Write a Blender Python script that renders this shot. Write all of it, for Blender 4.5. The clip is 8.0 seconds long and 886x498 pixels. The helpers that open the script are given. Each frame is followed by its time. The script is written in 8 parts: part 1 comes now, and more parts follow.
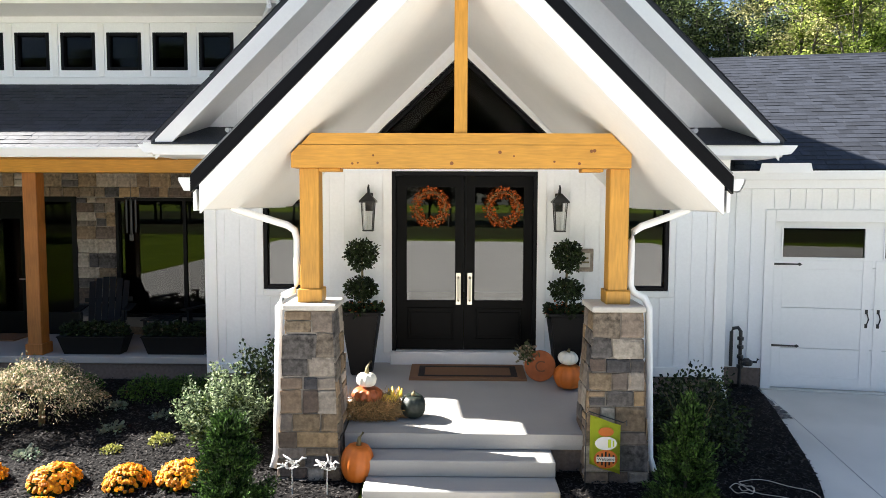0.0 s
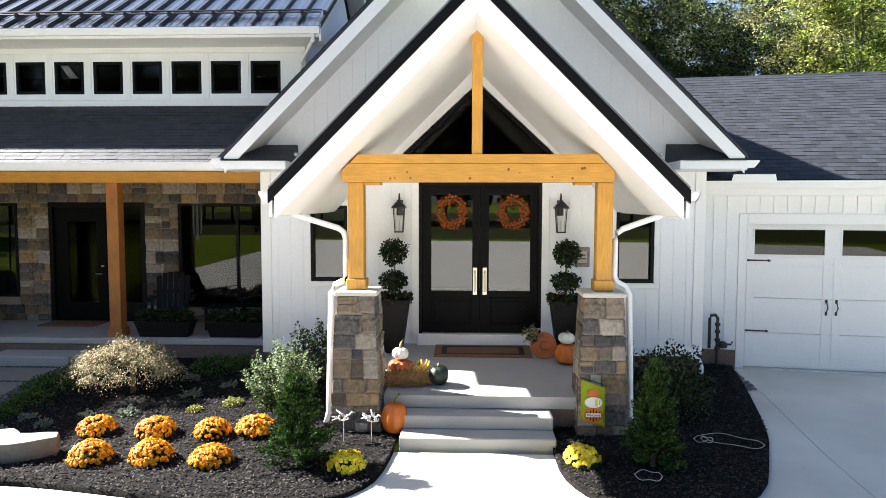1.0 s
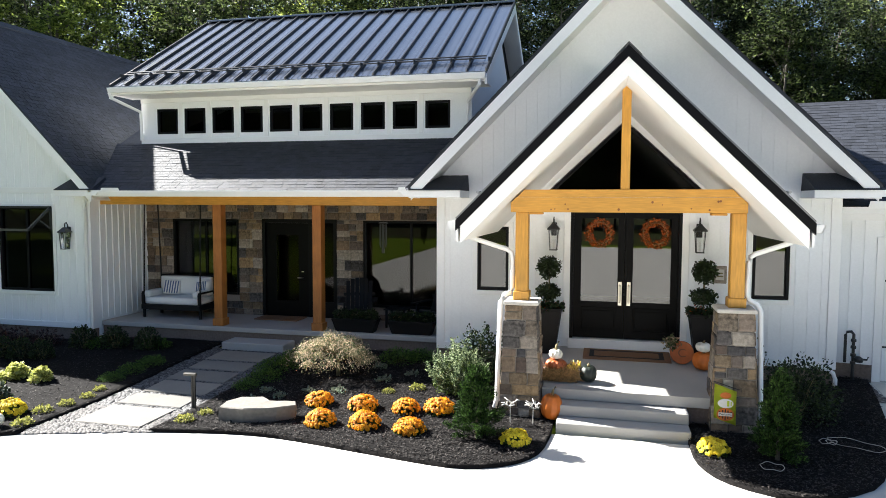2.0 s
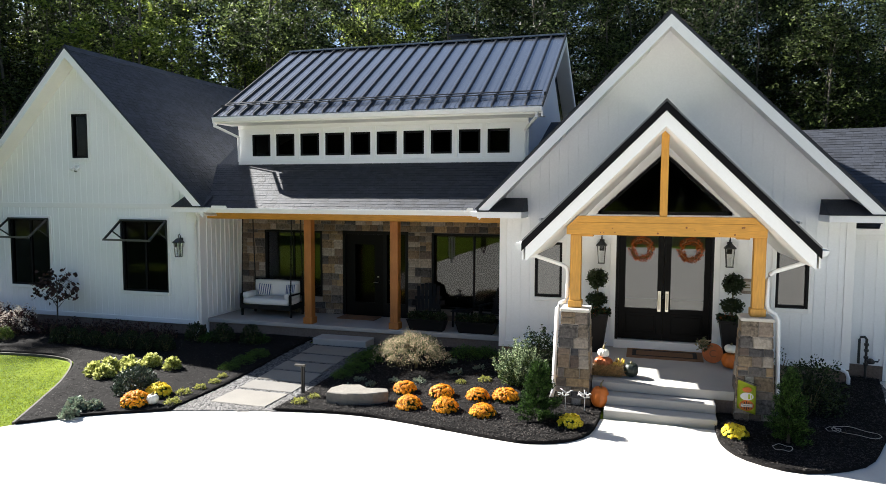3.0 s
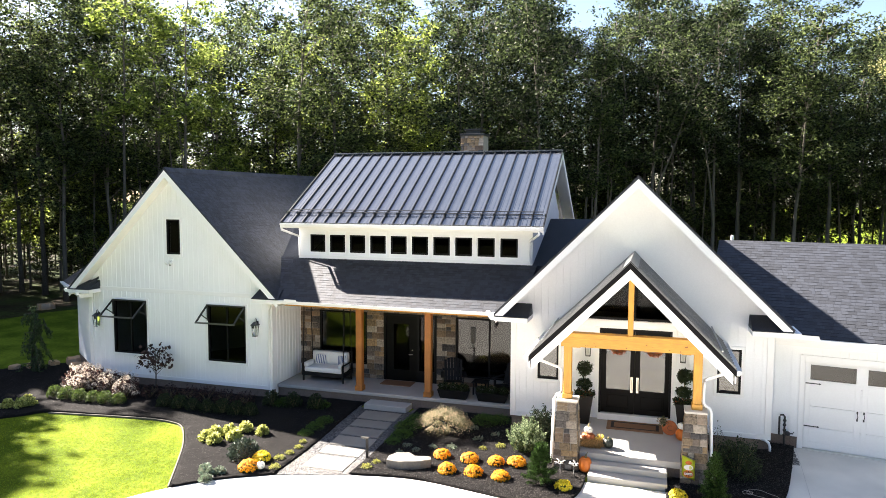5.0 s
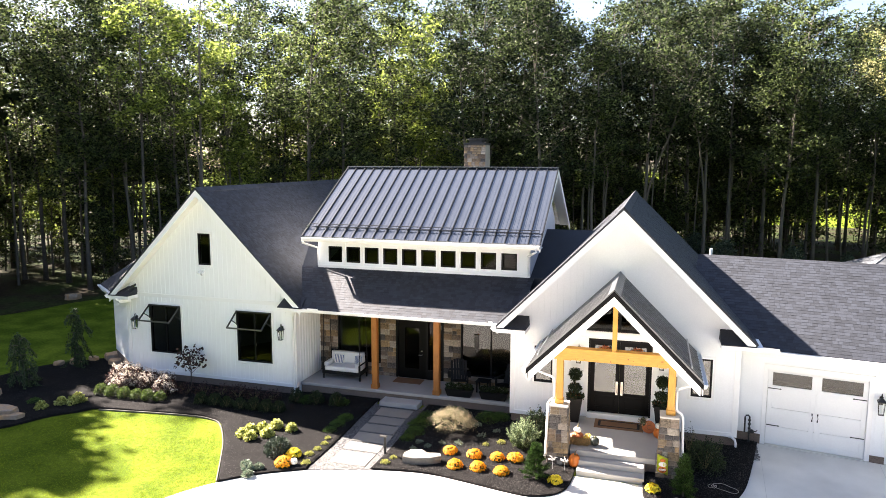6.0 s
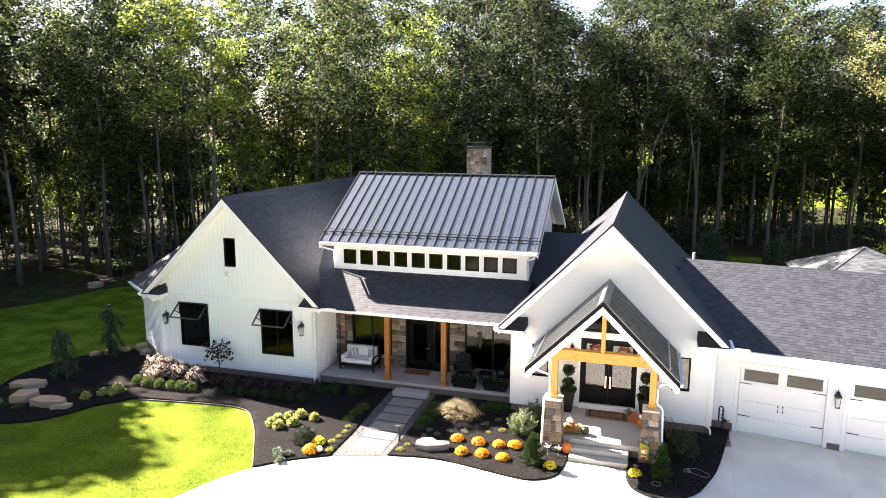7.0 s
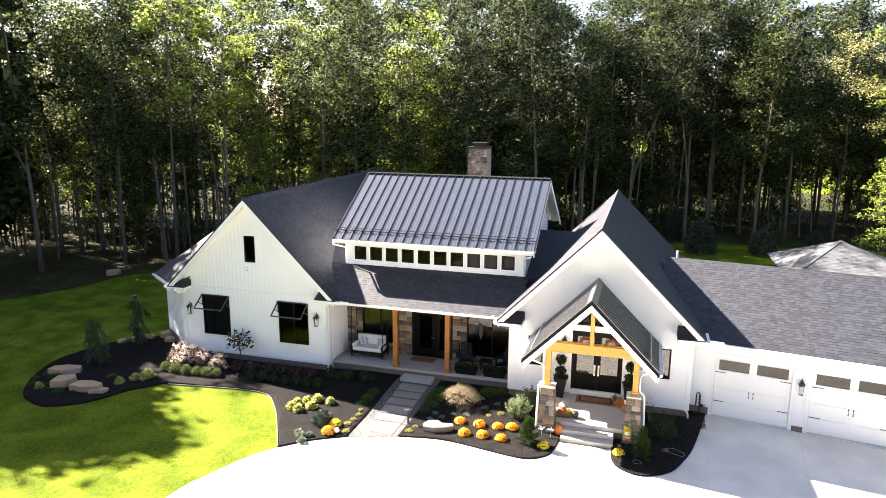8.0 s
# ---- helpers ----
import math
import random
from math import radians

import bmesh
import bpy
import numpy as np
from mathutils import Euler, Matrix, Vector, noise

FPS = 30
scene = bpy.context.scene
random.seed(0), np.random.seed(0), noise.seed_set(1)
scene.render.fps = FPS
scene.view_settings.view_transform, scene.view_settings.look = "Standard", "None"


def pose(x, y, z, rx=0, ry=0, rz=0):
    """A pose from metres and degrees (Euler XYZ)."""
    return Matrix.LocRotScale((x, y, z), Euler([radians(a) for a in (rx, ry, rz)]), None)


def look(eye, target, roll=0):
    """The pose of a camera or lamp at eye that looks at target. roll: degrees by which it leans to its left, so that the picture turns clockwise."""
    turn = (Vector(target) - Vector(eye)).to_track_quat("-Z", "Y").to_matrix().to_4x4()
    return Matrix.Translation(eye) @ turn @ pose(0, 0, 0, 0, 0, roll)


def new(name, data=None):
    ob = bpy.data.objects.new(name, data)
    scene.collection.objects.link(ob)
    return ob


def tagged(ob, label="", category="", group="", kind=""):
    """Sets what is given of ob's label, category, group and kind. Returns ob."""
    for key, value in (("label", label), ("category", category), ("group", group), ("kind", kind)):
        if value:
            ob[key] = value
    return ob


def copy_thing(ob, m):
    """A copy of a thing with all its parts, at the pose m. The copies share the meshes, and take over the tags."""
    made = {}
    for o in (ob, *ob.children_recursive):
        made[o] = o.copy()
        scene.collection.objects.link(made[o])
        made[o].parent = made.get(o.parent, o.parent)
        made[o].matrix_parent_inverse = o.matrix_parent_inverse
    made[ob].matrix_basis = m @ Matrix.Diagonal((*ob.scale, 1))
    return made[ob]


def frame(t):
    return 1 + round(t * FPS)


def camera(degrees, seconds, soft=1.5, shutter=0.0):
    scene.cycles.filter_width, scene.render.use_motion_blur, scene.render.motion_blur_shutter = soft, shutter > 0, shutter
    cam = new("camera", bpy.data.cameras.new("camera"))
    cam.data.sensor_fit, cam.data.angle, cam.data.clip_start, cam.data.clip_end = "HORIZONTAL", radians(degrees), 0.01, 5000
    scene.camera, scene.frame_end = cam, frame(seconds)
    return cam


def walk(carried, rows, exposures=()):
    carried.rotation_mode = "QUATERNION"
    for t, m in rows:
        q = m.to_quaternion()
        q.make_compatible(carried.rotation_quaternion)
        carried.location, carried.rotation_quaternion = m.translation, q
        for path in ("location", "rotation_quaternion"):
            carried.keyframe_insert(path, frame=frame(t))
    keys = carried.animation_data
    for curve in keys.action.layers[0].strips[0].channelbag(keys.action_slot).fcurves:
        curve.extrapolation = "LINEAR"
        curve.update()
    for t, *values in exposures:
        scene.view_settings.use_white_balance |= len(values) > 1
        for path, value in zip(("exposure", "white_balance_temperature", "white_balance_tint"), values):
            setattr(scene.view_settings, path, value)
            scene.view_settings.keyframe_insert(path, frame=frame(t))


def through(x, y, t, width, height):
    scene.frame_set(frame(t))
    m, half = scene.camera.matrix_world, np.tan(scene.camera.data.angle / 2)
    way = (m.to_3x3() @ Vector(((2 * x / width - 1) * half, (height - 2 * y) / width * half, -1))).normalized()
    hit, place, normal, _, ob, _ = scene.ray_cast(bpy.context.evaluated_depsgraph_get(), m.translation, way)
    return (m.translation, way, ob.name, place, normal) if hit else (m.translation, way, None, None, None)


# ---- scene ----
cam = camera(66.0, 8.0, soft=0.3)
PATH = [
    (0, (0.704, -0.196, 2.868), (0.669, 1.798, 2.729), 0.2),
    (0.5, (0.702, -1.031, 2.876), (0.656, 0.964, 2.737), 0.1),
    (1, (0.681, -1.88, 2.959), (0.6, 0.113, 2.82), 0.1),
    (1.5, (0.6, -2.795, 3.158), (0.371, -0.813, 3.018), 0.1),
    (2, (0.525, -3.801, 3.34), (0.055, -1.861, 3.204), 0.2),
    (2.2, (0.525, -4.238, 3.41), (-0.044, -2.326, 3.273), 0.2),
    (3.3, (0.625, -6.689, 4.102), (0.038, -4.783, 3.948), 0.3),
    (3.5, (0.673, -7.13, 4.285), (0.084, -5.224, 4.141), 0.4),
    (4, (0.808, -8.249, 5.193), (0.217, -6.343, 5.051), 0.3),
    (4.5, (0.998, -9.412, 6.157), (0.41, -7.506, 6.013), 0.3),
    (4.7, (1.092, -9.891, 6.398), (0.504, -7.984, 6.265), 0.3),
    (5.8, (1.562, -12.265, 8.652), (0.976, -10.369, 8.402), -0.1),
    (6, (1.649, -12.75, 8.872), (1.065, -10.855, 8.618), 0.1),
    (6.5, (1.822, -13.839, 9.717), (1.24, -11.949, 9.417), 0.1),
    (7, (1.953, -14.896, 10.553), (1.379, -13.011, 10.211), 0.1),
    (7.5, (2.117, -15.989, 11.271), (1.55, -14.109, 10.894), 0.2),
    (8, (2.297, -17.043, 11.863), (1.735, -15.168, 11.455), 0.3),
]
walk(cam, [(t, look(eye, target, roll)) for t, eye, target, roll in PATH],
     exposures=[(0, 2.64, 6100, 11), (1, 2.65, 6080, 11), (2, 2.46, 6030, 10), (3.5, 2.05, 6060, 10), (4.0, 2.2, 6100, 12), (4.5, 2.80, 6350, 13), (6, 3.24, 6650, 17), (8, 3.30, 6800, 19)])

# ---- world and sun ----
world = bpy.data.worlds.new("world")
scene.world = world
world.use_nodes = True
SUN_ELEV, SUN_AZ = radians(35.8), radians(-74.0)          # azimuth from +y towards +x
sky = world.node_tree.nodes.new("ShaderNodeTexSky")
sky.sky_type, sky.sun_disc = "NISHITA", False
sky.sun_elevation, sky.sun_rotation = SUN_ELEV, SUN_AZ
back = world.node_tree.nodes["Background"]
back.inputs["Strength"].default_value = 0.036
world.node_tree.links.new(sky.outputs["Color"], back.inputs["Color"])
sun_dir = Vector((math.sin(SUN_AZ) * math.cos(SUN_ELEV), math.cos(SUN_AZ) * math.cos(SUN_ELEV), math.sin(SUN_ELEV)))
sun_data = bpy.data.lights.new("sun", "SUN")
sun_data.energy, sun_data.angle, sun_data.color = 5.0, radians(0.53), (1.0, 0.935, 0.83)
sun = new("sun", sun_data)
sun.matrix_world = look(sun_dir * 60, (0, 0, 0))


# ---- materials ----
def material(name, colour, rough=0.6, metal=0.0, spread=0.0, grain=40.0, bump=0.0, stains=0.0, scale=1.5, per_object=0.0, per_island=0.0,
             spec=0.5, streak=None, second=None):
    """colour with grain-scale variation (spread), large soft stains (stains), relief (bump) and random shifts per piece."""
    m = bpy.data.materials.new(name)
    m.use_nodes = True
    nt, b = m.node_tree, m.node_tree.nodes["Principled BSDF"]
    add, link = nt.nodes.new, nt.links.new
    b.inputs["Roughness"].default_value, b.inputs["Metallic"].default_value = rough, metal
    b.inputs["Specular IOR Level"].default_value = spec
    tc = add("ShaderNodeTexCoord")
    src = tc.outputs["Object"]
    if streak:
        mp = add("ShaderNodeMapping")
        mp.inputs["Scale"].default_value = streak
        link(src, mp.inputs["Vector"])
        src = mp.outputs["Vector"]
    fine, big = add("ShaderNodeTexNoise"), add("ShaderNodeTexNoise")
    fine.inputs["Scale"].default_value, fine.inputs["Detail"].default_value = grain, 5
    big.inputs["Scale"].default_value, big.inputs["Detail"].default_value = scale, 4
    link(src, fine.inputs["Vector"]), link(tc.outputs["Object"], big.inputs["Vector"])
    value = None

    def plus(sock, amount, value):
        mr = add("ShaderNodeMapRange")
        mr.inputs["From Min"].default_value, mr.inputs["From Max"].default_value = 0.25, 0.75
        mr.inputs["To Min"].default_value, mr.inputs["To Max"].default_value = -amount, amount
        link(sock, mr.inputs["Value"])
        if value is None:
            return mr.outputs[0]
        a = add("ShaderNodeMath")
        link(value, a.inputs[0]), link(mr.outputs[0], a.inputs[1])
        return a.outputs[0]
    if spread:
        value = plus(fine.outputs["Fac"], spread, value)
    if stains:
        value = plus(big.outputs["Fac"], stains, value)
    if per_object:
        value = plus(add("ShaderNodeObjectInfo").outputs["Random"], per_object, value)
    if per_island:
        value = plus(add("ShaderNodeNewGeometry").outputs["Random Per Island"], per_island, value)
    base = None
    if second:
        mix = add("ShaderNodeMix")
        mix.data_type = "RGBA"
        mix.inputs["A"].default_value, mix.inputs["B"].default_value = (*colour, 1), (*second, 1)
        ramp = add("ShaderNodeMapRange")
        ramp.inputs["From Min"].default_value, ramp.inputs["From Max"].default_value = 0.4, 0.6
        if per_object:
            link(add("ShaderNodeObjectInfo").outputs["Random"], mix.inputs["Factor"])
        elif per_island:
            link(add("ShaderNodeNewGeometry").outputs["Random Per Island"], mix.inputs["Factor"])
        else:
            link(big.outputs["Fac"], ramp.inputs["Value"]), link(ramp.outputs[0], mix.inputs["Factor"])
        base = mix.outputs["Result"]
    if value is not None:
        one = add("ShaderNodeMath")
        one.inputs[1].default_value = 1.0
        link(value, one.inputs[0])
        hsv = add("ShaderNodeHueSaturation")
        hsv.inputs["Color"].default_value = (*colour, 1)
        if base:
            link(base, hsv.inputs["Color"])
        link(one.outputs[0], hsv.inputs["Value"])
        link(hsv.outputs["Color"], b.inputs["Base Color"])
    elif base:
        link(base, b.inputs["Base Color"])
    else:
        b.inputs["Base Color"].default_value = (*colour, 1)
    if bump:
        bp = add("ShaderNodeBump")
        bp.inputs["Strength"].default_value, bp.inputs["Distance"].default_value = bump, 0.01
        link(fine.outputs["Fac"], bp.inputs["Height"]), link(bp.outputs["Normal"], b.inputs["Normal"])
    return m


def leaf_material(name, colour, second, through=0.35, rough=0.55, spread=0.35, spec=0.3, rare=1.0):
    """Leaves: colour varied leaf by leaf, part of the light passing through; rare above 1 makes the second colour scarcer."""
    m = material(name, colour, rough, spread=0.1, grain=8, per_island=spread, second=second, spec=spec)
    nt = m.node_tree
    b, out = nt.nodes["Principled BSDF"], nt.nodes["Material Output"]
    tr, mix = nt.nodes.new("ShaderNodeBsdfTranslucent"), nt.nodes.new("ShaderNodeMixShader")
    src = b.inputs["Base Color"].links[0].from_socket
    nt.links.new(src, tr.inputs["Color"])
    if rare != 1.0:
        blend = next(nd for nd in nt.nodes if nd.type == "MIX")
        power = nt.nodes.new("ShaderNodeMath")
        power.operation = "POWER"
        power.inputs[1].default_value = rare
        nt.links.new(blend.inputs["Factor"].links[0].from_socket, power.inputs[0])
        nt.links.new(power.outputs[0], blend.inputs["Factor"])
    mix.inputs["Fac"].default_value = through
    nt.links.new(b.outputs[0], mix.inputs[1]), nt.links.new(tr.outputs[0], mix.inputs[2])
    nt.links.new(mix.outputs[0], out.inputs["Surface"])
    return m


def glass_material(name, tint, ior=1.5):
    m = bpy.data.materials.new(name)
    m.use_nodes = True
    b = m.node_tree.nodes["Principled BSDF"]
    b.inputs["Base Color"].default_value = (*tint, 1)
    b.inputs["Roughness"].default_value, b.inputs["Transmission Weight"].default_value, b.inputs["IOR"].default_value = 0.0, 1.0, ior
    return m


M_SIDING = material("white_siding", (0.83, 0.84, 0.845), 0.55, spread=0.03, grain=30, bump=0.05, stains=0.03, scale=0.8)
M_TRIM = material("white_trim", (0.82, 0.82, 0.81), 0.45, spread=0.02, grain=25, stains=0.02)
M_SOFFIT = material("white_soffit", (0.80, 0.79, 0.76), 0.6, spread=0.02, grain=20, stains=0.03)
M_SHINGLE = material("asphalt_shingle", (0.0235, 0.0265, 0.0345), 0.66, spread=0.35, grain=160, bump=0.5, stains=0.14, per_island=0.24, spec=0.38)
# paler shingle: the sunlit look of the pavilion roof put into its colour
M_PALEROOF = material("weathered_shingle", (0.098, 0.103, 0.110), 0.85, spread=0.25, grain=120, bump=0.4, stains=0.12, per_island=0.15, spec=0.12)
M_TAB = material("asphalt_shingle_tab", (0.0235, 0.0265, 0.0345), 0.66, spread=0.35, grain=160, bump=0.5, stains=0.14, per_object=0.24, spec=0.38)
M_METAL = material("dark_standing_seam_metal", (0.048, 0.053, 0.063), 0.24, 0.0, spread=0.06, grain=3, stains=0.08, spec=1.0)
M_METAL.node_tree.nodes["Principled BSDF"].inputs["Coat Weight"].default_value = 1.0
M_METAL.node_tree.nodes["Principled BSDF"].inputs["Coat IOR"].default_value = 1.72
M_METAL.node_tree.nodes["Principled BSDF"].inputs["Coat Roughness"].default_value = 0.18
M_DARKROOF = material("black_seam_metal", (0.006, 0.006, 0.007), 0.45, spread=0.08, grain=4, spec=0.08)
# pale seams: sky glints on black paint, put into the colour
M_SEAM = material("worn_metal_seam", (0.28, 0.28, 0.285), 0.34, 0.5, spread=0.12, grain=4)
M_BLACK = material("black_painted_metal", (0.012, 0.012, 0.013), 0.4, spread=0.1, grain=30)
M_FRAME = material("black_window_frame", (0.005, 0.005, 0.006), 0.45, spread=0.08, grain=40, spec=0.12)
# dark tints stand in for the dimness of the rooms behind the panes
M_GLASS = glass_material("window_glass", (0.17, 0.18, 0.18), 1.21)
M_DOORGLASS = glass_material("door_glass", (0.30, 0.32, 0.32), 1.66)
M_PORCHGLASS = glass_material("porch_glass", (0.20, 0.21, 0.21), 1.42)
M_GALV = material("galvanised_rail", (0.45, 0.46, 0.48), 0.35, 0.8)
M_CEDAR = material("cedar_timber", (0.50, 0.25, 0.033), 0.5, spread=0.18, grain=9, bump=0.15, stains=0.12, scale=2.5, streak=(6, 6, 0.6))
# shade under the eave put into a deeper cedar for the porch posts
M_CEDARP = material("deep_cedar_post", (0.34, 0.125, 0.022), 0.55, spread=0.2, grain=9, bump=0.15, stains=0.18, scale=2.5, streak=(6, 6, 0.6))
M_CEDARX = material("cedar_beam", (0.50, 0.25, 0.033), 0.5, spread=0.18, grain=9, bump=0.15, stains=0.12, scale=2.5, streak=(0.6, 6, 6))
M_KNOT = material("wood_knot", (0.17, 0.06, 0.016), 0.6, spread=0.2, grain=30)
M_STONE = material("quarried_stone", (0.225, 0.19, 0.158), 0.9, spread=0.42, grain=26, bump=0.9, stains=0.45, scale=9, per_object=0.25, second=(0.27, 0.175, 0.095), spec=0.2)
ramp = M_STONE.node_tree.nodes.new("ShaderNodeValToRGB")
ramp.color_ramp.interpolation = "LINEAR"
for k, (pos, col) in enumerate(((0.0, (0.075, 0.072, 0.075)), (0.2, (0.17, 0.15, 0.13)), (0.4, (0.24, 0.175, 0.105)), (0.58, (0.10, 0.075, 0.06)), (0.74, (0.28, 0.245, 0.20)), (0.84, (0.14, 0.105, 0.08)), (1.0, (0.27, 0.185, 0.095)))):
    el = ramp.color_ramp.elements[k] if k < 2 else ramp.color_ramp.elements.new(pos)
    el.position, el.color = pos, (*col, 1)
for lk in list(M_STONE.node_tree.links):
    if lk.to_node.type == "HUE_SAT" and lk.to_socket.name == "Color":
        M_STONE.node_tree.links.new(M_STONE.node_tree.nodes.new("ShaderNodeObjectInfo").outputs["Random"], ramp.inputs["Fac"])
        M_STONE.node_tree.links.new(ramp.outputs["Color"], lk.to_socket)
        break
M_MORTAR = material("mortar", (0.25, 0.22, 0.185), 0.9, spread=0.15, grain=60, bump=0.5, stains=0.1)
M_CAP = material("limestone_cap", (0.50, 0.47, 0.42), 0.75, spread=0.08, grain=40, bump=0.2, stains=0.06)
M_CONC = material("broom_concrete", (0.57, 0.545, 0.495), 0.85, spread=0.06, grain=120, bump=0.25, stains=0.17, scale=0.7)
M_STEP = material("cast_concrete", (0.37, 0.355, 0.33), 0.8, spread=0.06, grain=90, bump=0.2, stains=0.08, scale=1.2)
M_FOUND = material("foundation_brick", (0.16, 0.12, 0.095), 0.9, spread=0.25, grain=25, bump=0.6, stains=0.15)
M_GRASS = material("lawn", (0.078, 0.118, 0.008), 0.9, spread=0.32, grain=9, bump=0.6, stains=0.22, scale=0.7, second=(0.122, 0.158, 0.013), spec=0.05)
M_LITTER = material("forest_litter", (0.035, 0.026, 0.014), 0.95, spec=0.1, spread=0.5, grain=5, bump=0.9, stains=0.3, scale=0.3, second=(0.03, 0.045, 0.01))
M_MULCH = material("black_mulch", (0.010, 0.009, 0.0085), 0.95, spread=0.6, grain=35, bump=1.0, stains=0.2, scale=1.2, spec=0.08)
M_BARK = material("bark", (0.085, 0.072, 0.058), 0.9, spread=0.35, grain=12, bump=0.9, stains=0.3, scale=0.6, per_object=0.2)
M_LEAF = leaf_material("forest_leaves", (0.015, 0.025, 0.010), (0.122, 0.154, 0.052), 0.52, rough=0.5, spec=0.16, rare=2.0)
# darker copy of M_LEAF: shade inside the wood put into the leaf colour
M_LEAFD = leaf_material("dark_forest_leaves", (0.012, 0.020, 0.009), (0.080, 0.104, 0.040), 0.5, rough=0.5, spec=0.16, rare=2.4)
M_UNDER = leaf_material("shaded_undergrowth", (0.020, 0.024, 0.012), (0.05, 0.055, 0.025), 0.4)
M_LEAFTAN = leaf_material("tan_autumn_leaves", (0.19, 0.21, 0.06), (0.46, 0.42, 0.20), 0.55, rough=0.5, spec=0.16)
M_LEAFY = leaf_material("yellowing_leaves", (0.09, 0.135, 0.022), (0.32, 0.375, 0.085), 0.65, rough=0.5, spec=0.16, rare=1.4)


# ---- building helpers ----
def thing(name, label, category, at=(0, 0, 0), group="", kind=""):
    ob = new(name)
    ob.location = at
    ob.empty_display_size = 0.1
    return tagged(ob, label, category, group, kind)


def part(name, bm, mat, parent, label="", smooth=False, kind=""):
    """Links bm, which is in world coordinates of an unturned parent chain, as one mesh under parent."""
    me = bpy.data.meshes.new(name)
    base = Vector((0, 0, 0))
    up = parent
    while up:
        base += up.location
        up = up.parent
    bmesh.ops.translate(bm, verts=bm.verts, vec=-base)
    if name == "roof":
        bmesh.ops.remove_doubles(bm, verts=bm.verts, dist=0.001)
    if smooth:
        for f in bm.faces:
            f.smooth = True
    bm.to_mesh(me)
    bm.free()
    for one in (mat if isinstance(mat, (list, tuple)) else (mat,)):
        me.materials.append(one)
    ob = new(name, me)
    ob.parent = parent
    return tagged(ob, label, kind=kind)


def solo(name, bm, mat, label, category, at=(0, 0, 0), group="", kind="", smooth=False):
    """One mesh that is a thing of its own, with its origin at its base."""
    me = bpy.data.meshes.new(name)
    bmesh.ops.translate(bm, verts=bm.verts, vec=-Vector(at))
    if smooth:
        for f in bm.faces:
            f.smooth = True
    bm.to_mesh(me)
    bm.free()
    for one in (mat if isinstance(mat, (list, tuple)) else (mat,)):
        me.materials.append(one)
    ob = new(name, me)
    ob.location = at
    return tagged(ob, label, category, group, kind)


def B():
    return bmesh.new()


def hexa(bm, low, high):
    """A solid from four lower and four upper corners."""
    v = [bm.verts.new(p) for p in (*low, *high)]
    for q in ((3, 2, 1, 0), (4, 5, 6, 7), (0, 1, 5, 4), (1, 2, 6, 5), (2, 3, 7, 6), (3, 0, 4, 7)):
        bm.faces.new([v[i] for i in q])
    return v


def box(bm, x0, x1, y0, y1, z0, z1, bevel=0.0):
    v = hexa(bm, ((x0, y0, z0), (x1, y0, z0), (x1, y1, z0), (x0, y1, z0)), ((x0, y0, z1), (x1, y0, z1), (x1, y1, z1), (x0, y1, z1)))
    if bevel:
        edges = {e for one in v for e in one.link_edges}
        bmesh.ops.bevel(bm, geom=list(edges), offset=bevel, segments=1, affect="EDGES")


def bar(bm, a, b, w, h, up=(0, 0, 1)):
    """A square bar from a to b, w across and h along up."""
    a, b = Vector(a), Vector(b)
    d = (b - a).normalized()
    side = d.cross(Vector(up)).normalized()
    top = side.cross(d).normalized()
    s, t = side * w / 2, top * h / 2
    hexa(bm, (a - s - t, a + s - t, a + s + t, a - s + t), (b - s - t, b + s - t, b + s + t, b - s + t))


def tube(bm, points, radius, sides=8, ends=True):
    """A round pipe along points; radius may be a list."""
    points = [Vector(p) for p in points]
    rad = radius if isinstance(radius, (list, tuple)) else [radius] * len(points)
    rings = []
    for i, p in enumerate(points):
        d = (points[min(i + 1, len(points) - 1)] - points[max(i - 1, 0)]).normalized()
        a = d.cross(Vector((0, 0, 1)) if abs(d.z) < 0.9 else Vector((1, 0, 0))).normalized()
        c = a.cross(d)
        rings.append([bm.verts.new(p + (a * math.cos(k * math.tau / sides) + c * math.sin(k * math.tau / sides)) * rad[i]) for k in range(sides)])
    for r, q in zip(rings, rings[1:]):
        for k in range(sides):
            bm.faces.new((r[k], r[(k + 1) % sides], q[(k + 1) % sides], q[k]))
    if ends:
        bm.faces.new(rings[0][::-1]), bm.faces.new(rings[-1])


def lathe(bm, profile, at=(0, 0, 0), sides=20, wave=0.0, lobes=0):
    """A turned body from (radius, height) pairs; lobes and wave give ribs."""
    rings = []
    for r, z in profile:
        ring = []
        for k in range(sides):
            a = k * math.tau / sides
            q = r * (1 - wave * (0.5 + 0.5 * math.cos(a * lobes))) if lobes else r
            ring.append(bm.verts.new((at[0] + q * math.cos(a), at[1] + q * math.sin(a), at[2] + z)))
        rings.append(ring)
    for r, q in zip(rings, rings[1:]):
        for k in range(sides):
            bm.faces.new((r[k], r[(k + 1) % sides], q[(k + 1) % sides], q[k]))
    bm.faces.new(rings[0][::-1]), bm.faces.new(rings[-1])


def prism(bm, outline, lift):
    """A flat outline (x, y, z) swept along lift."""
    low = [bm.verts.new(p) for p in outline]
    high = [bm.verts.new(Vector(p) + Vector(lift)) for p in outline]
    n = len(low)
    bm.faces.new(low[::-1]), bm.faces.new(high)
    for i in range(n):
        bm.faces.new((low[i], low[(i + 1) % n], high[(i + 1) % n], high[i]))
    bmesh.ops.recalc_face_normals(bm, faces=bm.faces)


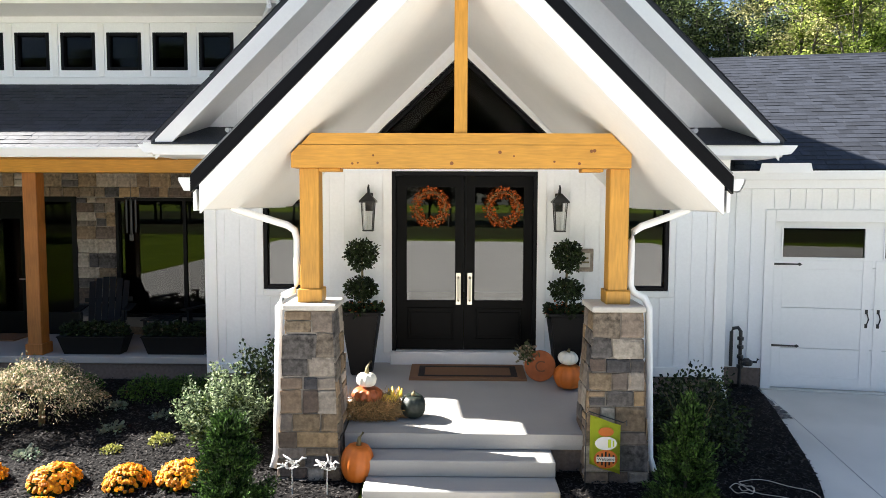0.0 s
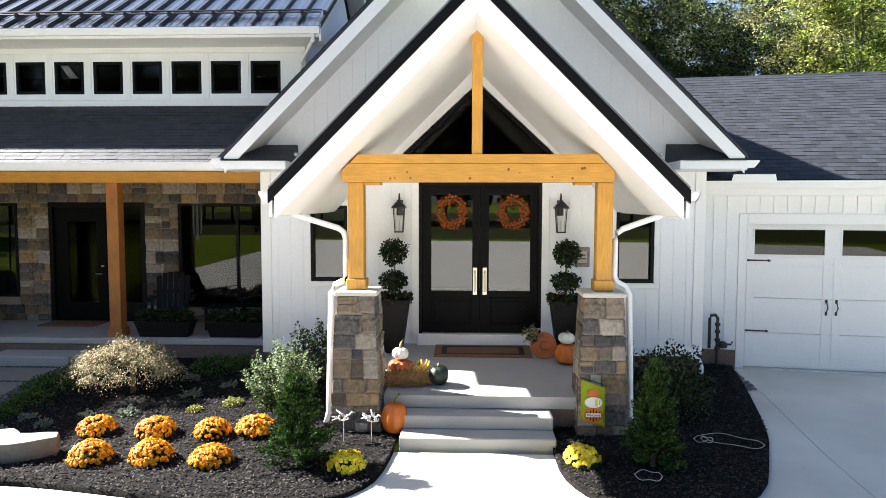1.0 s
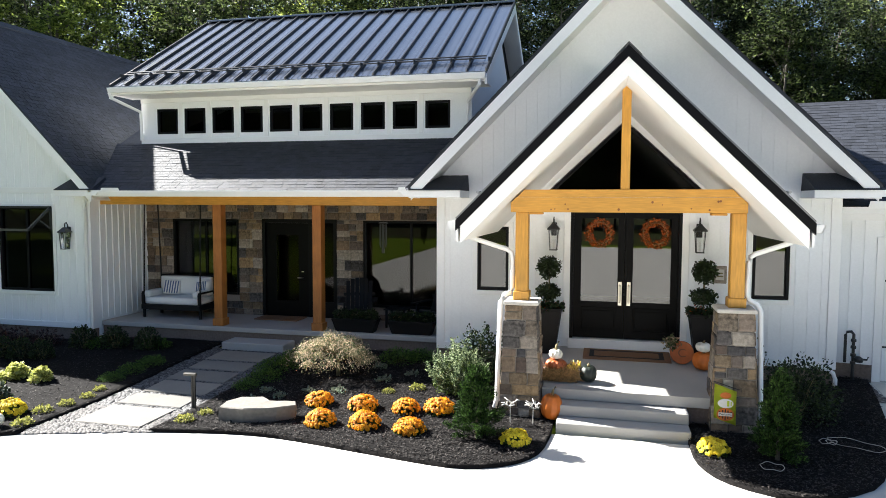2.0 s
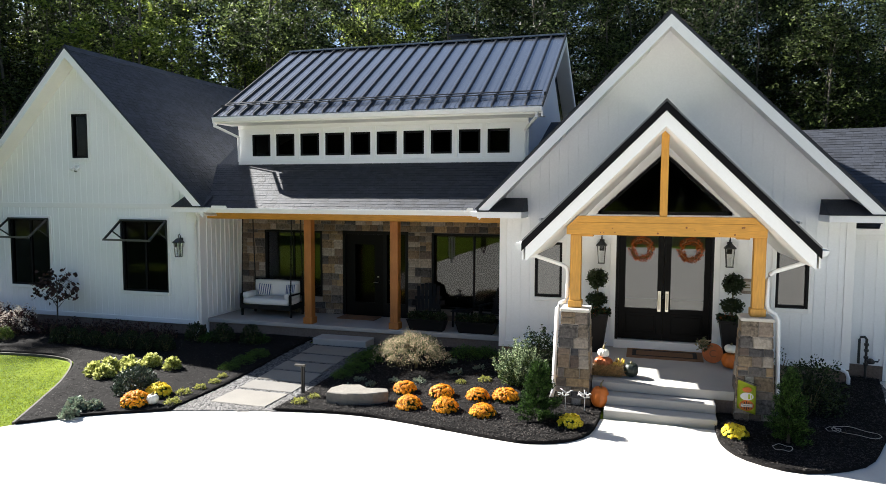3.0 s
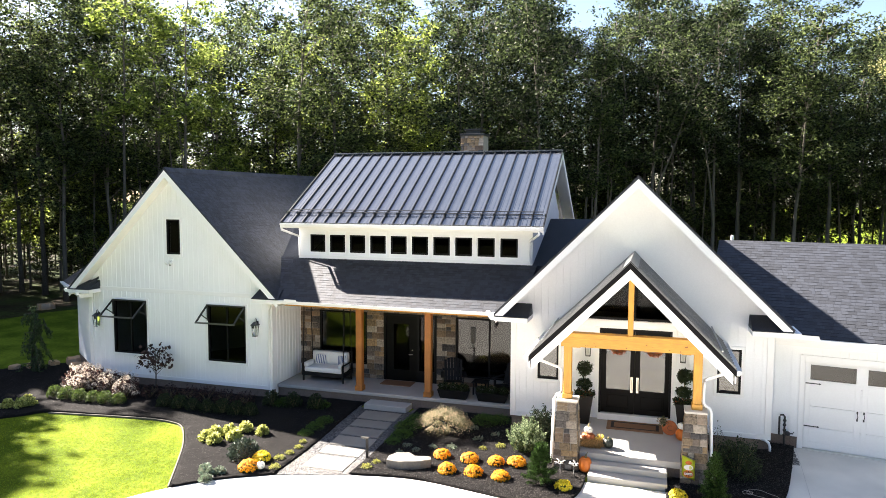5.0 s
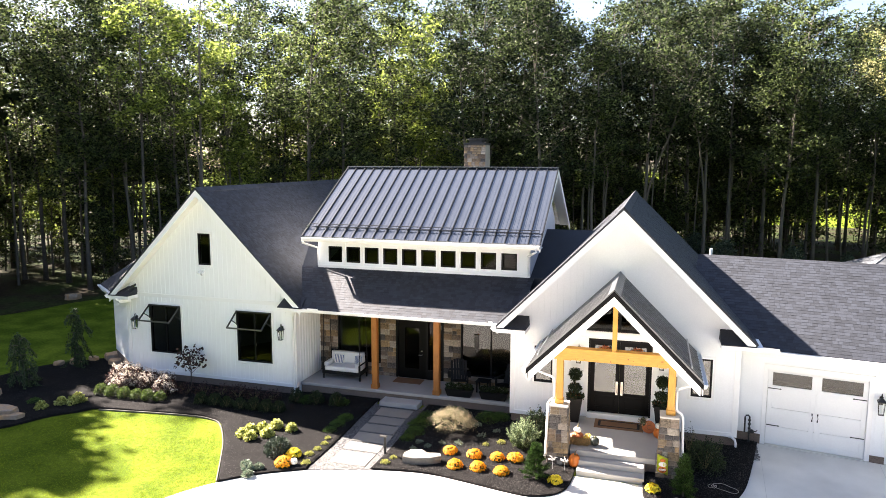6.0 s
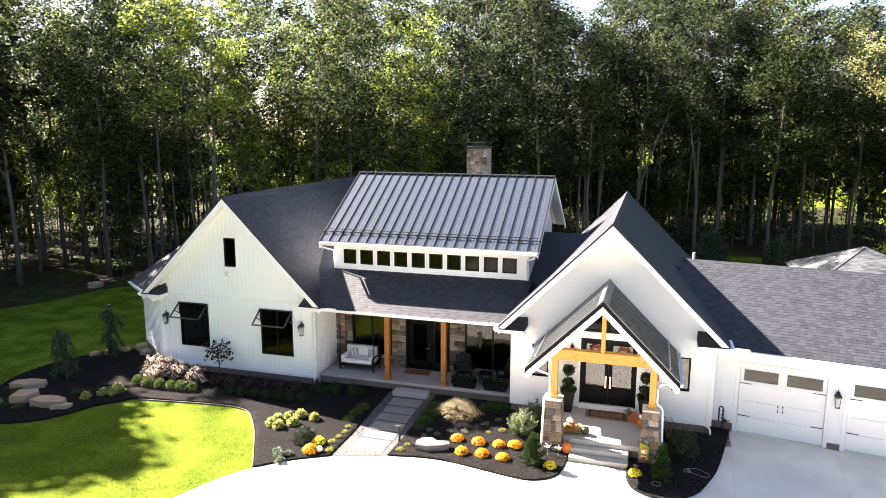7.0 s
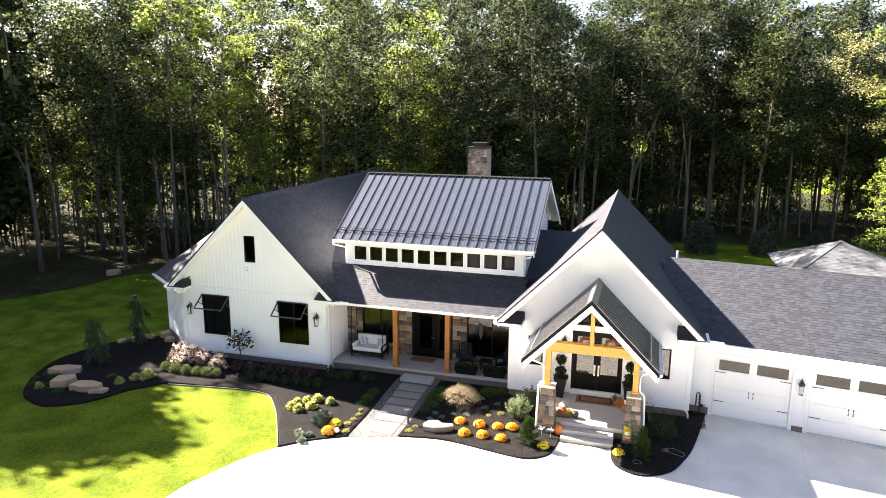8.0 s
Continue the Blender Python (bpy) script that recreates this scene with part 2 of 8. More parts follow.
def span(points, x):
    for (xa, za), (xb, zb) in zip(points, points[1:]):
        if xa <= x <= xb:
            return za + (zb - za) * (x - xa) / max(xb - xa, 1e-9)
    return points[-1][1] if x > points[-1][0] else points[0][1]


def wall_strips(bm, base, top, holes, y0, y1):
    """A wall in the x-z plane between y0 and y1: base height, top line [(x, z)...], holes as (x0, x1, z0, top line)."""
    xs = sorted({round(p[0], 4) for p in top} | {round(e, 4) for h in holes for e in h[:2]} | {round(p[0], 4) for h in holes for p in h[3]})
    for xa, xb in zip(xs, xs[1:]):
        mid = (xa + xb) / 2
        cuts = sorted((h for h in holes if h[0] < mid < h[1]), key=lambda h: h[2])
        za = zb = base
        for h in cuts:
            solid = (za, zb, h[2], h[2])
            if solid[2] - solid[0] > 1e-4 or solid[3] - solid[1] > 1e-4:
                hexa(bm, ((xa, y0, za), (xb, y0, zb), (xb, y1, zb), (xa, y1, za)), ((xa, y0, h[2]), (xb, y0, h[2]), (xb, y1, h[2]), (xa, y1, h[2])))
            za, zb = span(h[3], xa + 1e-6), span(h[3], xb - 1e-6)
        ta, tb = span(top, xa + 1e-6), span(top, xb - 1e-6)
        hexa(bm, ((xa, y0, za), (xb, y0, zb), (xb, y1, zb), (xa, y1, za)), ((xa, y0, ta), (xb, y0, tb), (xb, y1, tb), (xa, y1, ta)))
    bmesh.ops.remove_doubles(bm, verts=bm.verts, dist=0.0005)


def rect(x0, x1, z0, z1):
    return (x0, x1, z0, [(x0, z1), (x1, z1)])


def ground_z(x, y):
    """The site rises a little towards the house, less so by the lawn wing."""
    k = min(max((y - 5.2) / 4.2, 0.0), 1.0)
    return (0.2 - 0.09 * min(max((-9.4 - x) / 1.8, 0.0), 1.0)) * k * k * (3 - 2 * k)


# ---- ground, drive, beds ----
def sheet(bm, outline, height, thick, step=0.5, rough=0.0):
    """A slab over a closed outline (x, y): a grid cut to it that follows the ground, with a rim."""
    pts = [Vector((x, y, 0)) for x, y in outline]
    face = bm.faces.new([bm.verts.new(p) for p in pts])
    bmesh.ops.triangulate(bm, faces=[face])
    for axis, i in (((1, 0, 0), 0), ((0, 1, 0), 1)):
        lo, hi = min(p[i] for p in pts), max(p[i] for p in pts)
        k = math.ceil(lo / step + 0.01)
        while k * step < hi:
            co = Vector((0, 0, 0))
            co[i] = k * step + 0.013
            bmesh.ops.bisect_plane(bm, geom=bm.verts[:] + bm.edges[:] + bm.faces[:], plane_co=co, plane_no=axis)
            k += 1
    rim = [e for e in bm.edges if e.is_boundary]
    made = bmesh.ops.extrude_edge_only(bm, edges=rim)["geom"]
    low = {g for g in made if isinstance(g, bmesh.types.BMVert)}
    edge = {w for e in rim if e.is_valid for w in e.verts}
    for w in bm.verts:
        z = ground_z(w.co.x, w.co.y)
        if w in low:
            w.co.z = z + height - thick
        elif w in edge:
            w.co.z = z + height
        else:
            w.co.z = z + height + rough * (noise.noise(w.co * 2.1) + 0.6 * noise.noise(w.co * 6.3))
    bmesh.ops.recalc_face_normals(bm, faces=bm.faces)


def smooth_line(points, n=5, closed=False):
    """A Catmull-Rom line through points."""
    out, m = [], len(points)
    for i in range(m if closed else m - 1):
        p = [Vector((*points[(i + k) % m if closed else min(max(i + k, 0), m - 1)], 0)) for k in (-1, 0, 1, 2)]
        for k in range(n):
            t = k / n
            q = 0.5 * (2 * p[1] + (p[2] - p[0]) * t + (2 * p[0] - 5 * p[1] + 4 * p[2] - p[3]) * t * t + (3 * p[1] - p[0] - 3 * p[2] + p[3]) * t ** 3)
            out.append((q.x, q.y))
    if not closed:
        out.append(tuple(points[-1]))
    return out


bm = B()
xs = [-600, -200, -90] + list(range(-60, 61, 2)) + [90, 200, 600]
ys = [-600, -200, -90] + list(range(-60, 0, 3)) + [k * 0.7 for k in range(0, 16)] + list(range(12, 64, 3)) + [90, 200, 600]
grid = [[bm.verts.new((x, y, ground_z(x, y) - 0.03)) for x in xs] for y in ys]
for a, b in zip(grid, grid[1:]):
    for k in range(len(xs) - 1):
        bm.faces.new((a[k], a[k + 1], b[k + 1], b[k]))
solo("ground", bm, M_GRASS, "mown green lawn around the house", "lawn", kind="structure", smooth=True)

NORTH_WOODS = smooth_line([(-60, 10), (-42, 11.0), (-36, 13.2), (-33.4, 17.4), (-32, 22), (-26, 25), (-20, 28), (-9, 32.5), (4, 45), (16, 46.5), (40, 48), (90, 50), (95, 90), (40, 88), (0, 96), (-30, 100), (-60, 80), (-90, 66), (-95, 30)], 3, True)
bm = B()
sheet(bm, [(-160, -34), (-160, -160), (160, -160), (160, -34), (60, -36), (0, -34), (-60, -37)], -0.01, 0.06, 8.0, 0.03)
solo("forest_floor", bm, M_LITTER, "dark leaf litter under the woods across the road", "ground", kind="structure", smooth=True)
bm = B()
sheet(bm, NORTH_WOODS, -0.01, 0.06, 8.0, 0.03)
solo("forest_floor", bm, M_LITTER, "dark leaf-littered woodland floor", "ground", kind="structure", smooth=True)

LEFT_EDGE = [(-12.2, -32.03), (-11.6, -8.864), (-11.5, -3.072), (-11.31, -1.019), (-11.13, -0.229), (-10.73, 0.771), (-10.27, 1.792), (-9.65, 2.635)]
BED_EDGE = [(-8.87, 3.34), (-7.99, 3.867), (-7.53, 4.099), (-6.84, 4.351), (-5.87, 4.604), (-4.81, 4.804), (-3.95, 4.815), (-2.85, 4.625), (-1.81, 4.425), (-1.21, 4.383), (-0.66, 4.614), (-0.32, 5.109), (-0.21, 5.931)]
RIGHT_BED = [(1.66, 5.931), (1.7, 5.246), (1.99, 4.688), (2.71, 4.404), (3.61, 4.93), (4.13, 5.952), (4.43, 6.763), (4.79, 8.34), (5.02, 9.5)]
drive = smooth_line(LEFT_EDGE + BED_EDGE, 3) + smooth_line(RIGHT_BED, 3) + [(6.5, 9.28), (9, 8.88), (13.2, 8.2), (14.5, 6.0), (14.5, -30.0)]
bm = B()
sheet(bm, drive, 0.0, 0.12, 1.0)
driveway = solo("driveway", bm, M_CONC, "pale broom-finished concrete driveway with saw-cut joints", "driveway", kind="structure", smooth=False)
bm = B()
for a, b in (((5.05, 9.4), (4.6, 2.719)), ((8.2, 8.9), (7.4, -0.44)), ((4.13, 4.825), (14.3, 3.14)), ((4.2, 4.878), (4.6, 3.983))):
    n = 12
    for i in range(n):
        p, q = [Vector((a[0] + (b[0] - a[0]) * k / n, a[1] + (b[1] - a[1]) * k / n, 0)) for k in (i, i + 1)]
        p.z, q.z = ground_z(p.x, p.y) + 0.001, ground_z(q.x, q.y) + 0.001
        bar(bm, p, q, 0.008, 0.006)
part("saw_joint", bm, material("joint_shadow", (0.42, 0.41, 0.38), 0.95, spread=0.2), driveway, kind="stuff")

MAIN_BED = smooth_line([(-5.9, 4.614), (-4.81, 4.815), (-3.95, 4.825), (-2.85, 4.636), (-1.81, 4.435), (-1.21, 4.393), (-0.66, 4.625), (-0.33, 5.109), (-0.22, 5.931)], 3) + [(-0.22, 6.615), (-0.9, 6.931), (-0.95, 8.95), (-2.55, 9), (-2.7, 9.6), (-5.75, 9.6), (-5.8, 7.142)]
WEST_BED = smooth_line([(-9.65, 2.645), (-10.4, 3.898), (-11.18, 5.141), (-12.11, 6.31), (-12.74, 6.605), (-13.46, 6.668), (-15.28, 6.457), (-17.14, 6.226), (-17.65, 5.752), (-18.28, 5.099), (-18.67, 4.214), (-19.16, 3.509), (-19.84, 3.024), (-20.5, 2.824), (-21.49, 3.077), (-22.27, 3.583), (-23.22, 4.836), (-23.85, 6.394), (-23.79, 7.7), (-23.07, 9.49), (-22.16, 10.43), (-21.2, 11.4)], 3) + [(-20.4, 11.3), (-18.4, 9.5), (-10.85, 9.5), (-10.85, 9.7), (-7.65, 9.7), (-7.66, 4.067)] + smooth_line([(-7.99, 3.877), (-8.87, 3.351), (-9.6, 2.677)], 3)
EAST_BED = smooth_line(RIGHT_BED, 3) + [(4.4, 9.7), (4.35, 9), (2.55, 8.95), (2.55, 6.931), (1.66, 6.615)]
for outline, text in ((MAIN_BED, "bed of dark shredded mulch beside the entry steps"), (WEST_BED, "curved mulch bed along the lawn and gable wing"), (EAST_BED, "mulch bed between the entry steps and the garage drive")):
    bm = B()
    sheet(bm, outline, 0.045, 0.10, 0.28, 0.022)
    solo("mulch_bed", bm, M_MULCH, text, "planting bed", group="mulch beds", kind="structure", smooth=True)

# ---- house: shared pieces ----
house = thing("house", "white board-and-batten farmhouse with dark roofs and black windows", "house", (-5, 9, 0))


def battens(parent, base, top, holes, y, step, x0, x1, depth=0.009, width=0.042):
    """Vertical battens on a front wall, each one a piece; alike ones share nothing but the look."""
    n = int((x1 - x0) / step)
    for i in range(n + 1):
        x = x0 + (x1 - x0 - n * step) / 2 + i * step
        cuts = sorted((h for h in holes if h[0] - 0.11 < x < h[1] + 0.11), key=lambda h: h[2])
        z, runs = base, []
        for h in cuts:
            runs.append((z, h[2] - 0.11))
            z = max(span(h[3], min(max(x, h[0]), h[1])) + 0.11, z)
        runs.append((z, span(top, x) - 0.03))
        for a, c in runs:
            if c - a > 0.06:
                b = B()
                box(b, x - width / 2, x + width / 2, y - depth, y, a, c)
                part("batten", b, M_SIDING, parent)


def window(parent, x0, x1, z0, z1, y, split=0, sill=True, rows=0, trim=True, name="window", glazing=None):
    """A black-framed window in a front wall whose face is at y; split: number of lights across."""
    f = B()
    w = 0.055
    for a in ((x0, x0 + w, z0, z1), (x1 - w, x1, z0, z1), (x0 + w, x1 - w, z0, z0 + w), (x0 + w, x1 - w, z1 - w, z1)):
        box(f, a[0], a[1], y - 0.012, y + 0.11, a[2], a[3], 0.006)
    win = part(name, f, M_FRAME, parent, "black-framed window")
    n = max(split, 1)
    inner = (x1 - x0 - 2 * w) / n
    for i in range(n):
        a = x0 + w + i * inner
        p = B()
        box(p, a + 0.004, a + inner - 0.004, y + 0.05, y + 0.058, z0 + w, z1 - w)
        pane = part("pane", p, glazing or M_GLASS, win, "clear glass")
        pane.visible_shadow = False
        if i:
            p = B()
            box(p, a - 0.03, a + 0.03, y + 0.02, y + 0.09, z0 + w, z1 - w, 0.004)
            part("mullion", p, M_FRAME, win)
    for k in range(rows):
        z = z0 + w + (z1 - z0 - 2 * w) * (k + 1) / (rows + 1)
        p = B()
        box(p, x0 + w, x1 - w, y + 0.03, y + 0.085, z - 0.014, z + 0.014)
        part("muntin", p, M_FRAME, win)
    if trim:
        p = B()
        t = 0.085
        box(p, x0 - t, x0, y - 0.026, y, z0 - t, z1 + t, 0.004), box(p, x1, x1 + t, y - 0.026, y, z0 - t, z1 + t, 0.004)
        box(p, x0, x1, y - 0.026, y, z1, z1 + t, 0.004)
        part("casing", p, M_TRIM, win, "white casing boards")
    if sill:
        p = B()
        box(p, x0 - 0.0, x1 + 0.0, y - 0.045, y, z0 - 0.085, z0, 0.006)
        part("window_sill", p, M_TRIM, win, "white sill")
    return win


def slope(bm, a, b, c, d, thick):
    """A roof board over the corners a, b (eave) and c, d (ridge), thick downwards."""
    lift = Vector((0, 0, thick))
    hexa(bm, [Vector(p) - lift for p in (a, b, c, d)], [Vector(p) for p in (a, b, c, d)])


TABS = {}


def tab_mesh(w, deep, h):
    """One shingle tab, shared between alike ones: w across, deep up the slope, h thick at its butt."""
    key = (w, round(deep, 3), h)
    if key not in TABS:
        me = bpy.data.meshes.new("shingle")
        g = w - 0.006
        me.from_pydata([(0, 0, -0.004), (g, 0, -0.004), (0, 0, h), (g, 0, h), (g, deep, 0.002), (0, deep, 0.002)], [], [(0, 1, 3, 2), (2, 3, 4, 5), (0, 2, 5), (1, 4, 3)])
        me.materials.append(M_TAB)
        TABS[key] = me
    return TABS[key]


def shingles(parent, a, b, c, d, seed, course=0.135, tab=0.20, clip=None, singles=0, mat=None):
    """Courses of laminated shingles between the eave a-b and the ridge d-c; all real, thin wedges. clip(p): keep or not.
    singles: how many courses from the eave are laid piece by piece."""
    rng = random.Random(seed)
    a, b, c, d = [Vector(p) for p in (a, b, c, d)]
    rise = ((d - a).length + (c - b).length) / 2
    n = max(int(rise / course), 1)
    up = ((d + c) - (a + b)).normalized()
    normal = (b - a).cross(d - a).normalized()
    if normal.z < 0:
        normal = -normal
    verts, faces = [], []
    base, at = Vector((0, 0, 0)), parent
    while at:
        base += at.location
        at = at.parent
    for k in range(singles):
        p0, p1 = a.lerp(d, k / n) - base, b.lerp(c, k / n) - base
        along = (p1 - p0).normalized()
        up2 = normal.cross(along).normalized()
        deep = 1.12 * rise / n
        x, length = 0.0, (p1 - p0).length
        while x < length - 0.12:
            w = min(rng.choice((0.12, 0.16, 0.20, 0.26)), round(length - x, 2))
            ob = new("shingle", tab_mesh(w, deep, rng.choice((0.006, 0.008, 0.011))))
            ob.parent = parent
            m3 = Matrix((along, up2, normal)).transposed().to_4x4()
            ob.matrix_basis = Matrix.Translation(p0 + along * x) @ m3
            x += w
    for k in range(singles, n):
        p0, p1 = a.lerp(d, k / n), b.lerp(c, k / n)
        q0, q1 = a.lerp(d, min((k + 1.12) / n, 1)), b.lerp(c, min((k + 1.12) / n, 1))
        length = (p1 - p0).length
        x = -rng.random() * tab
        while x < length:
            w = tab * rng.uniform(0.5, 1.2)
            s, e = max(x, 0) / length, min(x + w - 0.006, length) / length
            x += w
            if (e - s) * length < 0.02:
                continue
            mid = p0.lerp(p1, (s + e) / 2)
            if clip and not clip(mid):
                continue
            h = rng.choice((0.006, 0.008, 0.011))
            r = [p0.lerp(p1, s), p0.lerp(p1, e), q0.lerp(q1, e), q0.lerp(q1, s)]
            i = len(verts)
            verts += [r[0], r[1], r[0] + normal * h, r[1] + normal * h, r[2] + normal * 0.002, r[3] + normal * 0.002]
            faces += [(i, i + 1, i + 3, i + 2), (i + 2, i + 3, i + 4, i + 5), (i, i + 2, i + 5), (i + 1, i + 4, i + 3)]
    me = bpy.data.meshes.new("shingles")
    me.from_pydata([v - base for v in verts], [], faces)
    me.materials.append(mat or M_SHINGLE)
    ob = new("shingles", me)
    ob.parent = parent
    return tagged(ob, kind="stuff")


def ridge_cap(parent, a, b, w=0.16):
    bmx = B()
    n = max(int((Vector(b) - Vector(a)).length / 0.2), 1)
    for i in range(n):
        p, q = Vector(a).lerp(Vector(b), i / n), Vector(a).lerp(Vector(b), (i + 1) / n)
        side = (q - p).cross(Vector((0, 0, 1))).normalized() * w
        for s in (1, -1):
            hexa(bmx, [p, p + side * s - Vector((0, 0, w)), q + side * s - Vector((0, 0, w)), q],
                 [v + Vector((0, 0, 0.02)) for v in (p, p + side * s - Vector((0, 0, w)), q + side * s - Vector((0, 0, w)), q)])
    bmesh.ops.recalc_face_normals(bmx, faces=bmx.faces)
    return part("ridge_cap", bmx, M_SHINGLE, parent, kind="stuff")


def gutter(parent, a, b, label="white gutter"):
    """An open white gutter under an eave from a to b (top back edge)."""
    bmx = B()
    a, b = Vector(a), Vector(b)
    d = (b - a).normalized()
    out = Vector((d.y, -d.x, 0))
    prof = ((0, 0), (0, -0.115), (0.075, -0.115), (0.12, -0.03), (0.12, 0.0), (0.11, 0.0), (0.11, -0.028), (0.07, -0.105), (0.01, -0.105), (0.01, 0))
    ring = [[bmx.verts.new(p + out * u + Vector((0, 0, v))) for u, v in prof] for p in (a, b)]
    n = len(prof)
    for k in range(n):
        bmx.faces.new((ring[0][k], ring[1][k], ring[1][(k + 1) % n], ring[0][(k + 1) % n]))
    bmx.faces.new(ring[0]), bmx.faces.new(ring[1][::-1])
    for p in (a, b):
        prism(bmx, [p + out * u + Vector((0, 0, v)) for u, v in ((0, 0), (0, -0.115), (0.075, -0.115), (0.12, -0.03), (0.12, 0))], d * 0.004)
    return part("gutter", bmx, M_TRIM, parent, label)


def gable(name_label, cx, half, apex, y_front, y_back, eave_z, base, wall_y, x0, x1, holes, thick=0.26, step=0.205, batten=True):
    """One 45-degree gable wing seen from the front: wall, battens, roof, rake boards, soffit."""
    top_z = apex - 0.212
    top = [(x0, top_z - abs(x0 - cx)), (cx, top_z), (x1, top_z - abs(x1 - cx))]
    b = B()
    wall_strips(b, base, top, holes, wall_y, wall_y + 0.2)
    front = part("wall", b, M_SIDING, house, name_label)
    if batten:
        battens(front, base + 0.12, top, holes, wall_y, step, x0 + 0.18, x1 - 0.18)
    for x in (x0, x1):
        b = B()
        s = 1 if x == x0 else -1
        box(b, min(x - s * 0.022, x + s * 0.14), max(x - s * 0.022, x + s * 0.14), wall_y - 0.024, wall_y, base, top_z - abs(x - cx) - 0.1, 0.004)
        part("corner_board", b, M_TRIM, front)
    b = B()
    box(b, x0 + 0.13, x1 - 0.13, wall_y - 0.03, wall_y, base, base + 0.13, 0.004)
    part("skirt_board", b, M_TRIM, front)
    b = B()
    box(b, x0 + 0.02, x1 - 0.02, wall_y + 0.02, wall_y + 0.22, -0.1, base)
    part("foundation", b, M_FOUND, front, "dark masonry foundation")
    rb = B()
    for s in (-1, 1):
        e = (cx + s * half, apex - half)
        slope(rb, (e[0], y_front, e[1]), (e[0], y_back, e[1]), (cx, y_back, apex), (cx, y_front, apex), 0.07)
    roof = part("roof", rb, M_SHINGLE, house, "dark asphalt-shingle gable roof")
    for s in (-1, 1):
        e = (cx + s * half, apex - half)
        q = B()
        f = (e[0] - s * 0.05, e[1] + 0.05)
        slope(q, (f[0], y_front + 0.0, f[1] - 0.072), (f[0], y_front + 0.035, f[1] - 0.072), (cx, y_front + 0.035, apex - 0.072), (cx, y_front + 0.0, apex - 0.072), 0.24)
        part("rake_board", q, M_TRIM, roof, "white rake board")
        q = B()
        slope(q, (e[0], y_front + 0.036, e[1] - 0.20), (e[0], wall_y - 0.001, e[1] - 0.20), (cx, wall_y - 0.001, apex - 0.20), (cx, y_front + 0.036, apex - 0.20), 0.02)
        part("soffit", q, M_SOFFIT, roof)
        shingles(roof, (e[0] + s * 0.03, y_front - 0.02, e[1] - 0.03), (e[0] + s * 0.03, y_back, e[1] - 0.03), (cx, y_back, apex), (cx, y_front - 0.02, apex), int(abs(cx) * 10) + s)
        # the return at the foot of the rake: a boxed eave with a little shingled roof
        xa, xb = sorted((e[0] - s * 0.02, e[0] - s * 0.98))
        q = B()
        box(q, xa, xb, y_front - 0.02, wall_y, eave_z - 0.13, eave_z, 0.006)
        ret = part("eave_return", q, M_TRIM, roof, "white boxed eave return")
        q = B()
        hexa(q, ((xa, y_front - 0.04, eave_z), (xb, y_front - 0.04, eave_z), (xb, wall_y, eave_z), (xa, wall_y, eave_z)),
             ((xa, y_front - 0.04, eave_z + 0.015), (xb, y_front - 0.04, eave_z + 0.015), (xb - (0.1 if s > 0 else 0.02), wall_y, eave_z + 0.30), (xa + (0.02 if s > 0 else 0.1), wall_y, eave_z + 0.30)))
        part("return_roof", q, M_SHINGLE, ret, "small shingled roof")
        # the end of the eave gutter, seen in profile past the rake
        q = B()
        gx = e[0] - s * 0.03
        prism(q, [(gx, y_front - 0.022, eave_z + 0.0), (gx + s * 0.19, y_front - 0.022, eave_z + 0.0), (gx + s * 0.17, y_front - 0.022, eave_z - 0.035), (gx + s * 0.11, y_front - 0.022, eave_z - 0.105), (gx, y_front - 0.022, eave_z - 0.105)], (0, wall_y - y_front + 0.3, 0))
        bmesh.ops.recalc_face_normals(q, faces=q.faces)
        part("gutter", q, M_TRIM, roof, "white gutter")
    ridge_cap(roof, (cx, y_front, apex + 0.015), (cx, y_back, apex + 0.015))
    return front, roof


# ---- entry gable wing ----
RW = 9.02
DOOR = rect(-0.15, 1.81, 0.83, 3.27)
tri = (-0.57, 2.15, 3.52, [(-0.57, 3.54), (0.79, 4.81), (2.15, 3.54)])
PW = [rect(-1.90, -1.30, 1.67, 2.89), rect(2.98, 3.58, 1.67, 2.89)]
entry_wall, _ = gable("white board-and-batten gable wall", 0.82, 3.87, 7.51, 8.22, 20.9, 3.56, 0.5, RW, -2.68, 4.34, [DOOR, tri, *PW])
for h in PW:
    window(entry_wall.parent, h[0], h[1], h[2], h[3][0][1], RW, glazing=M_DOORGLASS)
for x in (-2.68, 4.14):
    b = B()
    box(b, x, x + 0.2, RW + 0.2, 20.1, 0.0, 3.7)
    part("wall", b, M_SIDING, house)
b = B()
prism(b, [(-2.68, 20.1, 0), (4.34, 20.1, 0), (4.34, 20.1, 3.7), (0.82, 20.1, 7.2), (-2.68, 20.1, 3.7)], (0, 0.2, 0))
part("wall", b, M_SIDING, house)
for k in range(11):
    y = RW + 0.3 + k * 0.205
    b = B()
    box(b, -2.70, -2.68, y, y + 0.045, 0.5, 3.3)
    part("batten", b, M_SIDING, entry_wall)
# glazing of the triangle over the door
b = B()
prism(b, [(-0.52, RW + 0.06, 3.545), (2.10, RW + 0.06, 3.545), (0.79, RW + 0.06, 4.77)], (0, 0.008, 0))
tw = B()
for p, q in (((-0.54, 3.55), (0.79, 4.79)), ((2.12, 3.55), (0.79, 4.79)), ((-0.54, 3.55), (2.12, 3.55))):
    bar(tw, (p[0], RW + 0.05, p[1]), (q[0], RW + 0.05, q[1]), 0.10, 0.07, up=(0, 0, 1) if p[1] == q[1] else (1, 0, 0))
